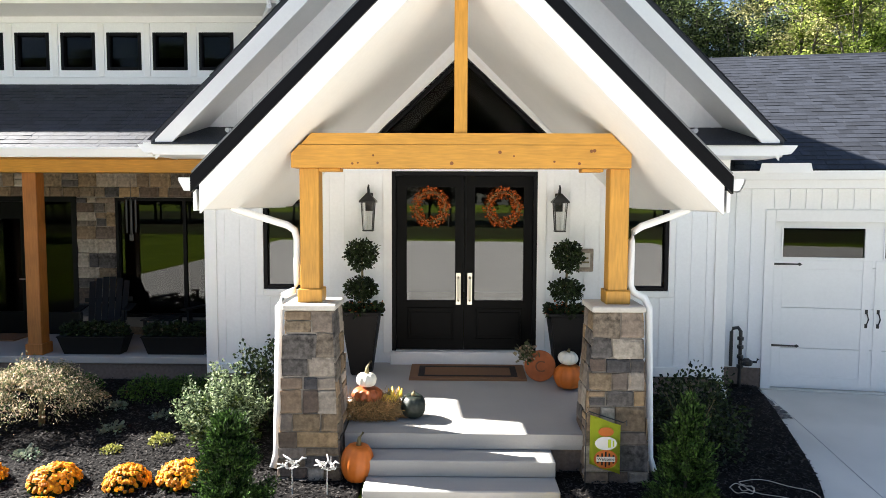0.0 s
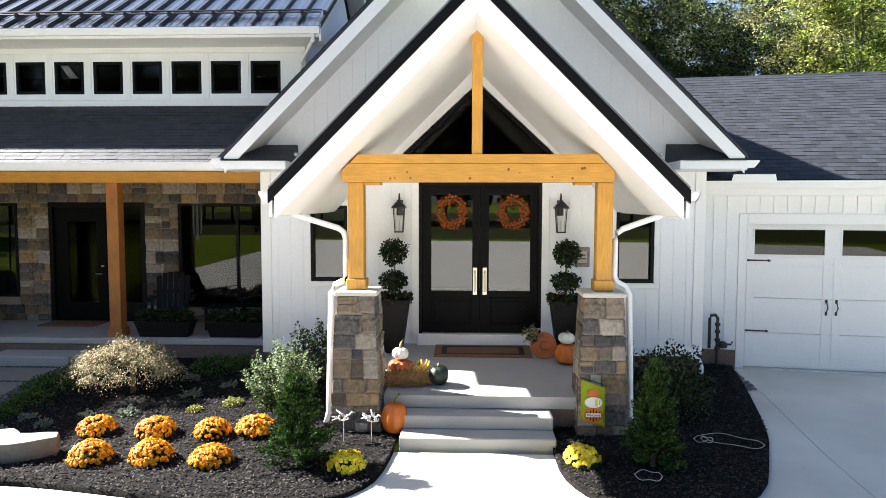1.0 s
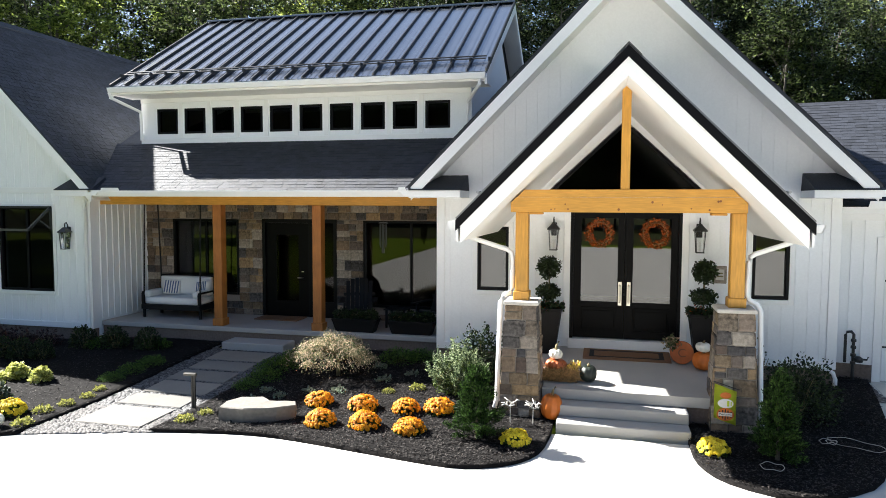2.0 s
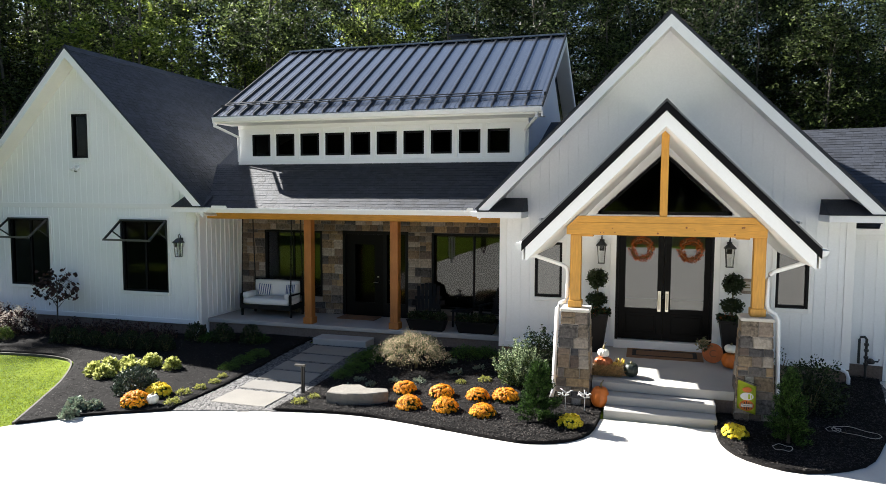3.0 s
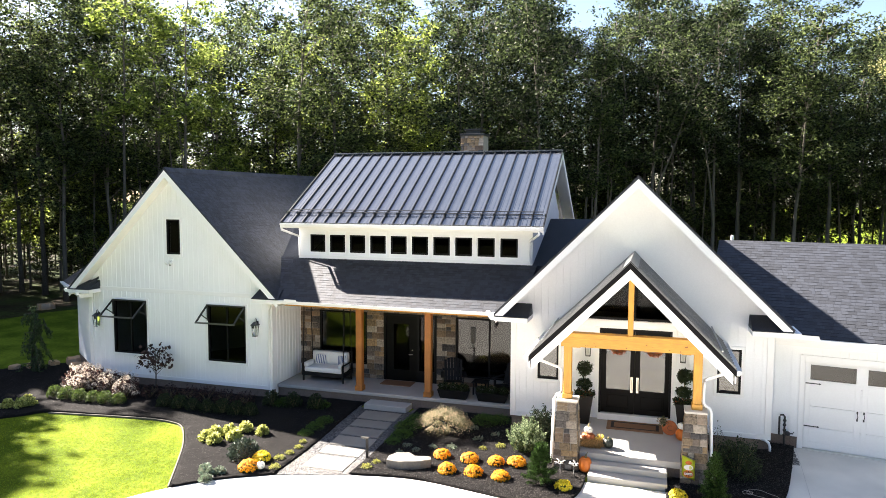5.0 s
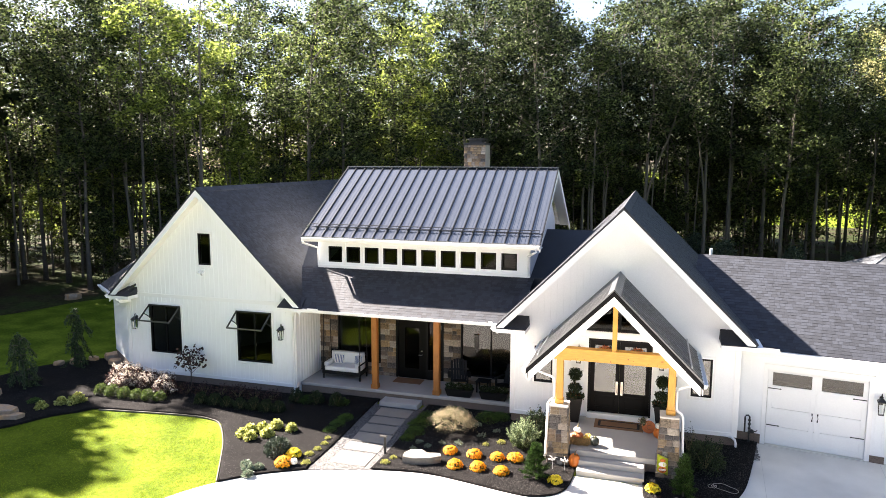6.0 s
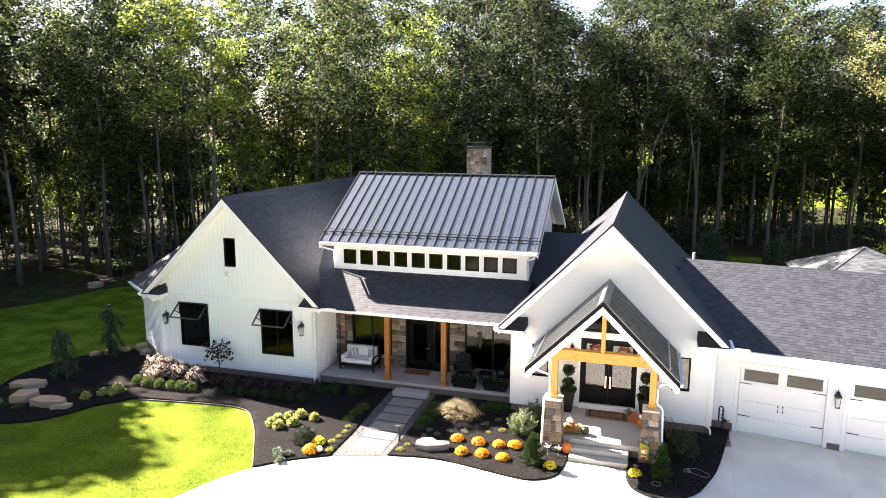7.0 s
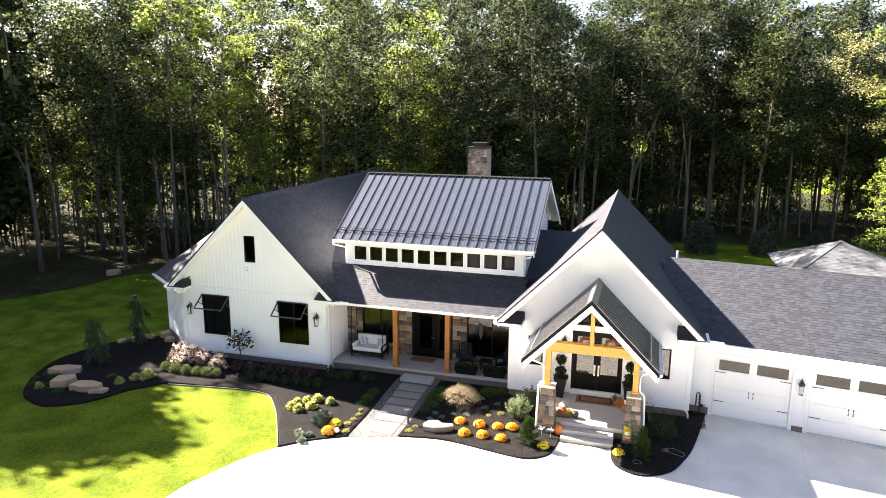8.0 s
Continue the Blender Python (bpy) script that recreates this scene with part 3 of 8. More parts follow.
box(tw, 0.75, 0.83, RW + 0.02, RW + 0.1, 3.57, 4.74)
gable_window = part("window", tw, M_FRAME, house, "black triangular gable window over the door")
part("pane", b, M_GLASS, gable_window, "clear glass").visible_shadow = False
b = B()
for s in (-1, 1):
    bar(b, (0.79 + s * 1.43, RW - 0.012, 3.53), (0.79, RW - 0.012, 4.89), 0.05, 0.024, up=(0, 1, 0))
box(b, -0.62, 2.22, RW - 0.025, RW, 3.31, 3.50, 0.004)
part("casing", b, M_TRIM, gable_window, "white casing boards")

# ---- gable wing by the lawn ----
LW = 9.36
W1, W2, WS = rect(-17.42, -15.96, 1.27, 3.20), rect(-13.42, -11.91, 1.25, 3.20), rect(-15.03, -14.47, 4.91, 6.13)
left_wall, left_roof = gable("white board-and-batten gable wall", -14.65, 4.30, 7.88, 8.83, 25.0, 3.58, 0.42, LW, -18.5, -10.9, [W1, W2, WS])
for h in (W1, W2):
    window(house, h[0], h[1], h[2], h[3][0][1], LW, split=2)
window(house, WS[0], WS[1], WS[2], WS[3][0][1], LW)
b = B()
box(b, -18.4, -11.0, LW - 0.024, LW, 3.52, 3.66, 0.005)
part("band_board", b, M_TRIM, left_wall)
b = B()
prism(b, [(-18.5, 24.6, 0), (-10.9, 24.6, 0), (-10.9, 24.6, 3.6), (-14.65, 24.6, 7.5), (-18.5, 24.6, 3.6)], (0, 0.2, 0))
part("wall", b, M_SIDING, house)
b = B()
box(b, -18.5, -18.3, LW + 0.2, 24.6, 0.0, 3.6)
part("wall", b, M_SIDING, house)
b = B()
box(b, -11.1, -10.9, LW + 0.2, 24.6, 0.0, 3.6)
side = part("wall", b, M_SIDING, house, "white board-and-batten side wall")
for k in range(9):
    y = LW + 0.28 + k * 0.205
    b = B()
    box(b, -10.9, -10.88, y, y + 0.045, 0.62, 3.38)
    part("batten", b, M_SIDING, side)
b = B()
tube(b, [(-10.75, 9.0, 3.45), (-10.75, 9.08, 3.36), (-10.97, 9.30, 3.12), (-10.97, 9.30, 0.30), (-10.97, 9.22, 0.15)], 0.038, 8)
part("downspout", b, M_TRIM, left_roof, "white downspout", smooth=True)
# the turned wall and roof beyond the wing
ua, ub = Vector((-18.5, 9.40, 0)), Vector((-20.85, 11.12, 0))
along, inward = (ub - ua).normalized(), Vector((0.59, 0.806, 0))
b = B()
low = [ua + Vector((0, 0, 0.62)), ub + Vector((0, 0, 0.62)), ub + inward * 6 + Vector((0, 0, 0.62)), ua + inward * 6 + Vector((0, 0, 0.62))]
hexa(b, [v - Vector((0, 0, 0.0)) for v in low], [v + Vector((0, 0, 2.85)) for v in low])
angled = part("wall", b, M_SIDING, house, "sunlit white board-and-batten wall")
b = B()
hexa(b, [v - Vector((0, 0, 0.7)) + inward * 0.02 for v in low], [v + inward * 0.02 for v in low])
part("foundation", b, M_FOUND, angled)
for k in range(13):
    p = ua + along * (0.16 + k * 0.21) - inward * 0.01
    b = B()
    bar(b, p + Vector((0, 0, 0.64)), p + Vector((0, 0, 3.44)), 0.045, 0.022, up=inward)
    part("batten", b, M_SIDING, angled)
e0, e1 = ua - inward * 0.42 - along * 0.4 + Vector((0, 0, 3.50)), ub - inward * 0.42 + along * 0.45 + Vector((0, 0, 3.50))
r0, r1 = ua + inward * 3.6 - along * 0.4 + Vector((0, 0, 6.6)), ub + inward * 3.6 - along * 1.6 + Vector((0, 0, 6.6))
b = B()
slope(b, e0, e1, r1, r0, 0.08)
turned = part("roof", b, M_SHINGLE, house, "sunlit shingled hip roof")
shingles(turned, e0, e1, r1, r0, 77)
b = B()
slope(b, e0 - Vector((0, 0, 0.08)), e1 - Vector((0, 0, 0.08)), e1 + inward * 0.44 - Vector((0, 0, 0.08)), e0 + inward * 0.44 - Vector((0, 0, 0.08)), 0.14)
part("fascia", b, M_TRIM, turned)
b = B()
slope(b, e1, e1 + inward * 9, r1 + inward * 2, r1, 0.08)
part("hip", b, M_SHINGLE, turned)
gutter(turned, e1, e0)

# ---- centre: clerestory, metal roof, covered porch ----
CY = 11.10
CL = [rect(-10.36 + i * 0.762, -10.36 + i * 0.762 + 0.572, 5.0, 5.61) for i in range(10)]
b = B()
wall_strips(b, 4.2, [(-10.81, 6.25), (-2.45, 6.25)], CL, CY, CY + 0.18)
cler = part("wall", b, M_SIDING, house, "white clerestory wall with ten square windows")
for h in CL:
    window(house, h[0], h[1], h[2], h[3][0][1], CY, sill=False, trim=False, name="clerestory_window")
b = B()
box(b, -10.81, -2.45, CY - 0.03, CY, 4.72, 4.88, 0.005), box(b, -10.81, -2.45, CY - 0.03, CY, 5.76, 5.90, 0.005)
for h in CL[1:]:
    box(b, h[0] - 0.135, h[0] - 0.035, CY - 0.022, CY, 4.90, 5.75, 0.004)
part("band_board", b, M_TRIM, cler)
for x in (-10.81, -2.63):
    b = B()
    prism(b, [(x, CY + 0.18, 3.4), (x, 17.3, 3.4), (x, 17.3, 6.3), (x, 14.55, 8.3), (x, CY + 0.18, 6.3)], (0.18, 0, 0))
    part("wall", b, M_SIDING, house, "white gable end wall")
b = B()
box(b, -10.63, -2.63, 17.3, 17.5, 0, 6.2)
part("wall", b, M_SIDING, house)
EV, RG = (10.32, 6.06), (14.58, 8.63)
b = B()
slope(b, (-11.08, EV[0], EV[1]), (-1.98, EV[0], EV[1]), (-1.98, RG[0], RG[1]), (-11.08, RG[0], RG[1]), 0.05)
slope(b, (-1.98, 18.84, EV[1]), (-11.08, 18.84, EV[1]), (-11.08, RG[0], RG[1]), (-1.98, RG[0], RG[1]), 0.05)
metal_roof = part("roof", b, M_METAL, house, "dark standing-seam metal roof")
b = B()
box(b, -11.08, -1.98, RG[0] - 0.12, RG[0] + 0.12, RG[1] - 0.02, RG[1] + 0.035, 0.01)
part("ridge_cap", b, M_METAL, metal_roof)
# seams in flat black: their unlit east sides put into the colour
for i in range(23):
    x = -11.06 + i * 0.412
    b = B()
    bar(b, (x, EV[0], EV[1] + 0.02), (x, RG[0] - 0.1, RG[1] - 0.07 + 0.02), 0.034, 0.07)
    part("seam", b, M_BLACK, metal_roof)
    for u in (0.137, 0.274):
        if i < 22:
            b = B()
            bar(b, (x + u, EV[0], EV[1] + 0.002), (x + u, RG[0] - 0.1, RG[1] - 0.067), 0.022, 0.014)
            part("rib", b, M_METAL, metal_roof)
for k in (0.10, 0.13):
    b = B()
    y = EV[0] + (RG[0] - EV[0]) * k
    z = EV[1] + (RG[1] - EV[1]) * k + 0.09
    tube(b, [(-11.0, y, z), (-2.08, y, z)], 0.016, 6)
    part("snow_rail", b, M_BLACK, metal_roof, "snow-guard rail")
b = B()
for i in range(23):
    x = -11.06 + i * 0.412
    y, z = EV[0] + 0.40, EV[1] + 0.29
    box(b, x - 0.022, x + 0.022, y - 0.03, y + 0.16, z - 0.02, z + 0.075)
part("snow_clamp", b, M_BLACK, metal_roof, kind="stuff")
for s in (-11.08, -2.02):
    b = B()
    slope(b, (s, EV[0], EV[1] - 0.05), (s + 0.04, EV[0], EV[1] - 0.05), (s + 0.04, RG[0], RG[1] - 0.05), (s, RG[0], RG[1] - 0.05), 0.22)
    slope(b, (s, 18.84, EV[1] - 0.05), (s + 0.04, 18.84, EV[1] - 0.05), (s + 0.04, RG[0], RG[1] - 0.05), (s, RG[0], RG[1] - 0.05), 0.22)
    part("rake_board", b, M_TRIM, metal_roof, "white rake board")
b = B()
box(b, -11.04, -2.02, EV[0] + 0.03, CY, EV[1] - 0.20, EV[1] - 0.17), box(b, -11.04, -2.02, EV[0], EV[0] + 0.03, EV[1] - 0.2, EV[1] - 0.05)
part("soffit", b, M_SOFFIT, metal_roof)
for x0, x1 in ((-11.04, -10.812), (-2.448, -2.022)):
    for y in (EV[0] + 0.04, 18.80):
        b = B()
        slope(b, (x0, y, EV[1] - 0.055), (x1, y, EV[1] - 0.055), (x1, RG[0], RG[1] - 0.085), (x0, RG[0], RG[1] - 0.085), 0.02)
        part("gable_soffit", b, M_SOFFIT, metal_roof, "white soffit under the gable overhang")
gutter(metal_roof, (-11.06, EV[0], EV[1] - 0.04), (-2.0, EV[0], EV[1] - 0.04))
for xs_, xe in ((-11.04, -10.76), (-2.12, -2.52)):
    b = B()
    tube(b, [(xs_, EV[0] - 0.06, EV[1] - 0.15), (xs_, EV[0] - 0.03, EV[1] - 0.26), (xe, CY - 0.09, EV[1] - 0.52), (xe, CY - 0.07, 4.85)], 0.04, 8)
    part("downspout", b, M_TRIM, metal_roof, "white downspout")
# lower shingled roof over the porch
PE, PR = (8.93, 3.56), (11.12, 4.78)
b = B()
slope(b, (-10.60, PE[0], PE[1]), (-2.60, PE[0], PE[1]), (-2.30, PR[0], PR[1]), (-11.6, PR[0], PR[1]), 0.05)
porch_roof = part("roof", b, M_SHINGLE, house, "shingled porch roof below the clerestory")
shingles(porch_roof, (-10.75, PE[0] - 0.03, PE[1]), (-2.45, PE[0] - 0.03, PE[1]), (-2.30, PR[0], PR[1] + 0.01), (-11.8, PR[0], PR[1] + 0.01), 5, singles=6)
b = B()
box(b, -10.5, -2.6, PE[0] + 0.01, PE[0] + 0.05, PE[1] - 0.115, PE[1] - 0.02)
part("fascia", b, M_TRIM, porch_roof)
gutter(porch_roof, (-10.45, PE[0], PE[1] + 0.012), (-2.75, PE[0], PE[1] + 0.012))
for x0, x1 in ((-10.14, -9.66), (-3.44, -3.26)):
    b = B()
    hexa(b, ((x0, PE[0] - 0.128, PE[1] - 0.01), (x1, PE[0] - 0.128, PE[1] - 0.01), (x1, PE[0] - 0.116, PE[1] - 0.01), (x0, PE[0] - 0.116, PE[1] - 0.01)), ((x0 + 0.03, PE[0] - 0.135, PE[1] + 0.07), (x1 - 0.03, PE[0] - 0.135, PE[1] + 0.07), (x1 - 0.03, PE[0] - 0.127, PE[1] + 0.07), (x0 + 0.03, PE[0] - 0.127, PE[1] + 0.07)))
    part("splash_guard", b, M_TRIM, porch_roof, "white splash guard on the gutter")
b = B()
box(b, -10.56, -2.6, PE[0] + 0.06, 9.66, 3.455, 3.475), box(b, -10.56, -2.6, 9.66, 11.3, 3.49, 3.54), box(b, -10.9, -10.56, 9.38, 11.3, 3.49, 3.54)
part("porch_ceiling", b, M_CEDARX, porch_roof, "stained timber porch ceiling")
# saddle roofs that fill behind the porch roof between the wings and the centre
for x0, x1 in ((-2.60, 0.9), (-10.6, -14.7)):
    b = B()
    hexa(b, ((x0, 11.1, 3.4), (x1, 11.1, 3.4), (x1, 18.0, 3.4), (x0, 18.0, 3.4)), ((x0, 11.12, 4.76), (x1, 11.12, 4.76), (x1, 15.0, 6.15), (x0, 15.0, 6.15)))
    bmesh.ops.recalc_face_normals(b, faces=b.faces)
    part("roof", b, M_SHINGLE, house, "dark shingled saddle roof")
# stone back wall of the porch
SY = 11.30
SW = [rect(-10.11, -8.29, 1.05, 2.91), rect(-7.65, -5.72, 0.56, 2.93), rect(-5.05, -2.72, 0.88, 2.91)]
b = B()
wall_strips(b, 0.0, [(-10.9, 3.52), (-2.56, 3.52)], SW, SY, SY + 0.2)
stone_wall = part("wall", b, M_MORTAR, house, "quarried-stone porch wall")
window(house, SW[0][0], SW[0][1], 1.05, 2.91, SY - 0.03, split=2, trim=False, sill=False, glazing=M_PORCHGLASS)
window(house, SW[2][0], SW[2][1], 0.88, 2.91, SY - 0.03, split=2, trim=False, sill=False, glazing=M_PORCHGLASS)
# added dark backing inside the house, keeping the rooms dim behind glass
b = B()
box(b, -18.2, 4.0, 11.55, 11.6, -0.1, 0.5), box(b, -10.7, -2.6, 15.0, 15.1, 0, 6.0)
part("inner_wall", b, material("dim_interior", (0.12, 0.10, 0.09), 0.9, stains=0.1), house)

# ---- covered porch ----
covered_porch = thing("covered_porch", "covered porch with concrete slab and cedar posts", "porch", (-6.6, 9.6, 0.2))
b = B()
box(b, -10.88, -2.58, 9.60, 11.3, 0.47, 0.575, 0.012)
part("slab", b, M_STEP, covered_porch, "grey concrete porch slab")
b = B()
box(b, -10.86, -2.6, 9.64, 9.8, 0.0, 0.47)
part("foundation", b, M_FOUND, covered_porch, "dark masonry foundation")
for x in (-7.90, -5.52):
    b = B()
    box(b, x - 0.102, x + 0.102, 9.69, 9.90, 0.575, 3.27, 0.008)
    post = part("post", b, M_CEDARP, covered_porch, "square cedar post")
    b = B()
    box(b, x - 0.132, x + 0.132, 9.66, 9.93, 0.575, 0.74, 0.01)
    part("post_base", b, M_CEDARP, post)
b = B()
box(b, -10.88, -2.58, 9.66, 9.93, 3.27, 3.489, 0.006)
part("beam", b, M_CEDARX, covered_porch, "long cedar beam")

# ---- entry porch ----
def landing_z(y):
    """The entry landing falls a little towards the steps."""
    return 0.495 + 0.07 * (y - 6.64)


entry = thing("entry_porch", "gabled entry porch with cedar frame and stone piers", "porch", (0.75, 7.0, 0.0))
b = B()
SLAB = [(-0.42, 6.64), (2.05, 6.64), (2.05, 7.04), (2.70, 7.04), (2.70, RW - 0.002), (-1.10, RW - 0.002), (-1.10, 7.04), (-0.42, 7.04)]
low = [b.verts.new((x, y, 0.34)) for x, y in SLAB]
high = [b.verts.new((x, y, landing_z(y))) for x, y in SLAB]
b.faces.new(low[::-1]), b.faces.new(high)
for k in range(8):
    b.faces.new((low[k], low[(k + 1) % 8], high[(k + 1) % 8], high[k]))
part("slab", b, M_STEP, entry, "smooth concrete landing")
b = B()
box(b, -0.41, 2.04, 6.68, 6.9, -0.05, 0.34)
part("foundation", b, M_FOUND, entry)
for k, (y0, z1) in enumerate(((6.01, 0.165), (6.33, 0.33))):
    b = B()
    box(b, -0.16, 1.70, y0, 6.68, -0.05 if k == 0 else 0.165, z1, 0.012)
    part("step", b, M_STEP, entry, "concrete step")
PX, PY = (-0.745, 2.325), 6.76
for x in PX:
    b = B()
    t, w = 0.225, 0.31
    hexa(b, ((x - w, PY - w, 0), (x + w, PY - w, 0), (x + w, PY + w, 0), (x - w, PY + w, 0)), ((x - t, PY - t, 1.78), (x + t, PY - t, 1.78), (x + t, PY + t, 1.78), (x - t, PY + t, 1.78)))
    pier = part("pier", b, M_MORTAR, entry, "tapered stone pier")
    pier["stones"] = 1
    b = B()
    box(b, x - 0.268, x + 0.268, PY - 0.268, PY + 0.268, 1.78, 1.84, 0.012)
    part("pier_cap", b, M_CAP, pier, "limestone cap")
    b = B()
    px = x + (0.02 if x > 0 else -0.02)
    box(b, px - 0.098, px + 0.098, PY - 0.098, PY + 0.098, 1.84, 3.20, 0.008)
    post = part("post", b, M_CEDAR, entry, "square cedar post")
    b = B()
    box(b, px - 0.124, px + 0.124, PY - 0.124, PY + 0.124, 1.84, 1.98, 0.01)
    part("post_base", b, M_CEDAR, post)
b = B()
prism(b, [(-0.93, 6.60, 3.20), (2.44, 6.60, 3.20), (2.44, 6.60, 3.34), (2.355, 6.60, 3.425), (-0.845, 6.60, 3.425), (-0.93, 6.60, 3.34)], (0, 0.28, 0))
beam = part("beam", b, M_CEDARX, entry, "heavy knotty cedar beam")
b = B()
prism(b, [(-0.83, 6.595, 3.429), (2.34, 6.595, 3.429), (2.235, 6.595, 3.54), (-0.725, 6.595, 3.54)], (0, 0.285, 0))
part("cap_beam", b, M_CEDARX, entry, "cedar cap beam")
rng = random.Random(4)
for i in range(11):
    x, z = rng.uniform(-0.8, 2.3), rng.uniform(3.23, 3.40)
    b = B()
    r = rng.uniform(0.008, 0.02)
    lathe(b, [(r, 0), (r * 0.9, 0.002)], (0, 0, 0), 8)
    bmesh.ops.rotate(b, verts=b.verts, matrix=Matrix.Rotation(radians(90), 3, "X"))
    bmesh.ops.translate(b, verts=b.verts, vec=(x, 6.5995, z))
    part("knot", b, M_KNOT, beam)
for x0, x1 in ((-0.665, -0.45), (1.965, 2.18)):
    b = B()
    box(b, x0, x1, 6.66, 6.85, 3.165, 3.198, 0.006)
    part("corbel", b, M_CEDARX, beam)
b = B()
box(b, 0.69, 0.82, 6.62, 6.80, 3.54, 5.05, 0.006)
part("king_post", b, M_CEDAR, entry, "cedar king post")
# roof of the entry porch
CX, AP, HALF, YF = 0.745, 5.44, 2.35, 5.75
b = B()
for s in (-1, 1):
    e = (CX + s * HALF, AP - HALF)
    slope(b, (e[0], YF - 0.02, e[1]), (e[0], RW, e[1]), (CX, RW, AP), (CX, YF - 0.02, AP), 0.15)
er = part("roof", b, M_DARKROOF, entry, "black standing-seam porch roof")
for s in (-1, 1):
    e = (CX + s * HALF, AP - HALF)
    for i in range(12):
        y = YF + 0.04 + i * 0.288
        b = B()
        bar(b, (e[0], y, e[1] + 0.018), (CX, y, AP + 0.018), 0.032, 0.034, up=(s * 0.7, 0, 0.7))
        part("seam", b, M_SEAM, er)
    b = B()
    tube(b, [(CX + s * 2.05, YF + 0.08, AP - 2.05 + 0.10), (CX + s * 2.05, RW - 0.1, AP - 2.05 + 0.10)], 0.022, 6)
    part("snow_rail", b, M_GALV, er, "grey snow-guard rail")
    b = B()
    slope(b, (e[0] - s * 0.07, YF, e[1] - 0.082), (e[0] - s * 0.07, YF + 0.04, e[1] - 0.082), (CX, YF + 0.04, AP - 0.152), (CX, YF, AP - 0.152), 0.25)
    part("rake_board", b, M_TRIM, er, "wide white rake board")
    b = B()
    slope(b, (e[0] - s * 0.1, YF + 0.041, e[1] - 0.265), (e[0] - s * 0.1, RW - 0.002, e[1] - 0.265), (CX, RW - 0.002, AP - 0.365), (CX, YF + 0.041, AP - 0.365), 0.03)
    part("soffit", b, M_SOFFIT, er, "white sloped porch ceiling")
    b = B()
    box(b, min(e[0], e[0] - s * 0.03), max(e[0], e[0] - s * 0.03), YF + 0.041, RW - 0.03, e[1] - 0.31, e[1] - 0.101)
    part("fascia", b, M_TRIM, er)
    if s > 0:
        gutter(er, (e[0], YF + 0.03, e[1] - 0.02), (e[0], RW - 0.05, e[1] - 0.02))
    else:
        gutter(er, (e[0], RW - 0.05, e[1] - 0.02), (e[0], YF + 0.03, e[1] - 0.02))
    px = PX[0] if s < 0 else PX[1]
    b = B()
    tube(b, [(e[0] + s * 0.03, PY, e[1] - 0.13), (e[0] + s * 0.02, PY, e[1] - 0.27), (e[0] - s * 0.06, PY, e[1] - 0.31), (px + s * 0.26, 6.74, 2.62), (px + s * 0.19, 6.74, 2.57), (px + s * 0.165, 6.74, 2.48), (px + s * 0.165, 6.74, 2.02), (px + s * 0.20, 6.73, 1.95), (px + s * 0.30, 6.70, 1.90), (px + s * 0.345, 6.69, 1.80), (px + s * 0.39, 6.69, 0.25), (px + s * 0.42, 6.64, 0.12)], 0.038, 8)
    part("downspout", b, M_TRIM, er, "white bent downspout", smooth=True)
b = B()
for s in (-1, 1):
    slope(b, (CX + s * 0.17, YF - 0.03, AP - 0.17 + 0.04), (CX + s * 0.17, RW, AP - 0.17 + 0.04), (CX, RW, AP + 0.045), (CX, YF - 0.03, AP + 0.045), 0.02)
part("ridge_cap", b, material("ridge_flashing", (0.06, 0.062, 0.065), 0.35, spread=0.05), er, "dark metal ridge cap")

# ---- garage wing, turned towards the drive ----
garage = thing("garage", "white garage wing with carriage-style doors and shingled roof", "garage", (4.30, 9.66, 0))
garage.rotation_euler = (0, 0, -math.atan(0.166))
GO = Vector(garage.location)


def gpart(name, b, mat, parent, label="", kind="", smooth=False):
    """part() for the garage: coordinates along its own wall, x from the corner, y back from its face."""
    bmesh.ops.translate(b, verts=b.verts, vec=GO)
    return part(name, b, mat, parent, label, smooth, kind)


GD = [rect(0.93, 3.57, 0.0, 2.60), rect(4.20, 6.84, 0.0, 2.60)]
b = B()
wall_strips(b, 0.0, [(-0.6, 3.28), (7.9, 3.28)], GD, 0.0, 0.2)
gw = gpart("wall", b, M_SIDING, garage, "white board-and-batten garage wall")
b = B()
box(b, -0.02, 0.80, -0.012, 0.0, 0.1, 0.50)
gpart("foundation", b, M_FOUND, gw, "dark masonry footing")
b = B()
box(b, 3.70, 4.07, -0.03, 0.0, 0.1, 0.40)
gpart("foundation", b, M_FOUND, gw, "dark masonry footing")
b = B()
prism(b, [(7.7, 0.2, 0), (7.7, 7.2, 0), (7.7, 7.2, 3.1), (7.7, 3.45, 5.4), (7.7, 0.2, 3.4)], (0.2, 0, 0))
gpart("wall", b, M_SIDING, garage)
b = B()
box(b, -0.6, 7.9, 7.2, 7.4, 0, 3.0)
gpart("wall", b, M_SIDING, garage)
for x in [0.22 + 0.205 * k for k in range(3)] + [0.93 + 0.205 * k for k in range(29)]:
    b = B()
    inside = any(h[0] - 0.16 < x < h[1] + 0.16 for h in GD)
    if inside or 0.8 < x < 0.95:
        box(b, x - 0.022, x + 0.022, -0.02, 0.0, 2.79, 3.12)
    elif x < 0.8:
        box(b, x - 0.022, x + 0.022, -0.02, 0.0, 0.52, 3.12)
    else:
        box(b, x - 0.022, x + 0.022, -0.02, 0.0, 0.42, 3.12)
    gpart("batten", b, M_SIDING, gw)
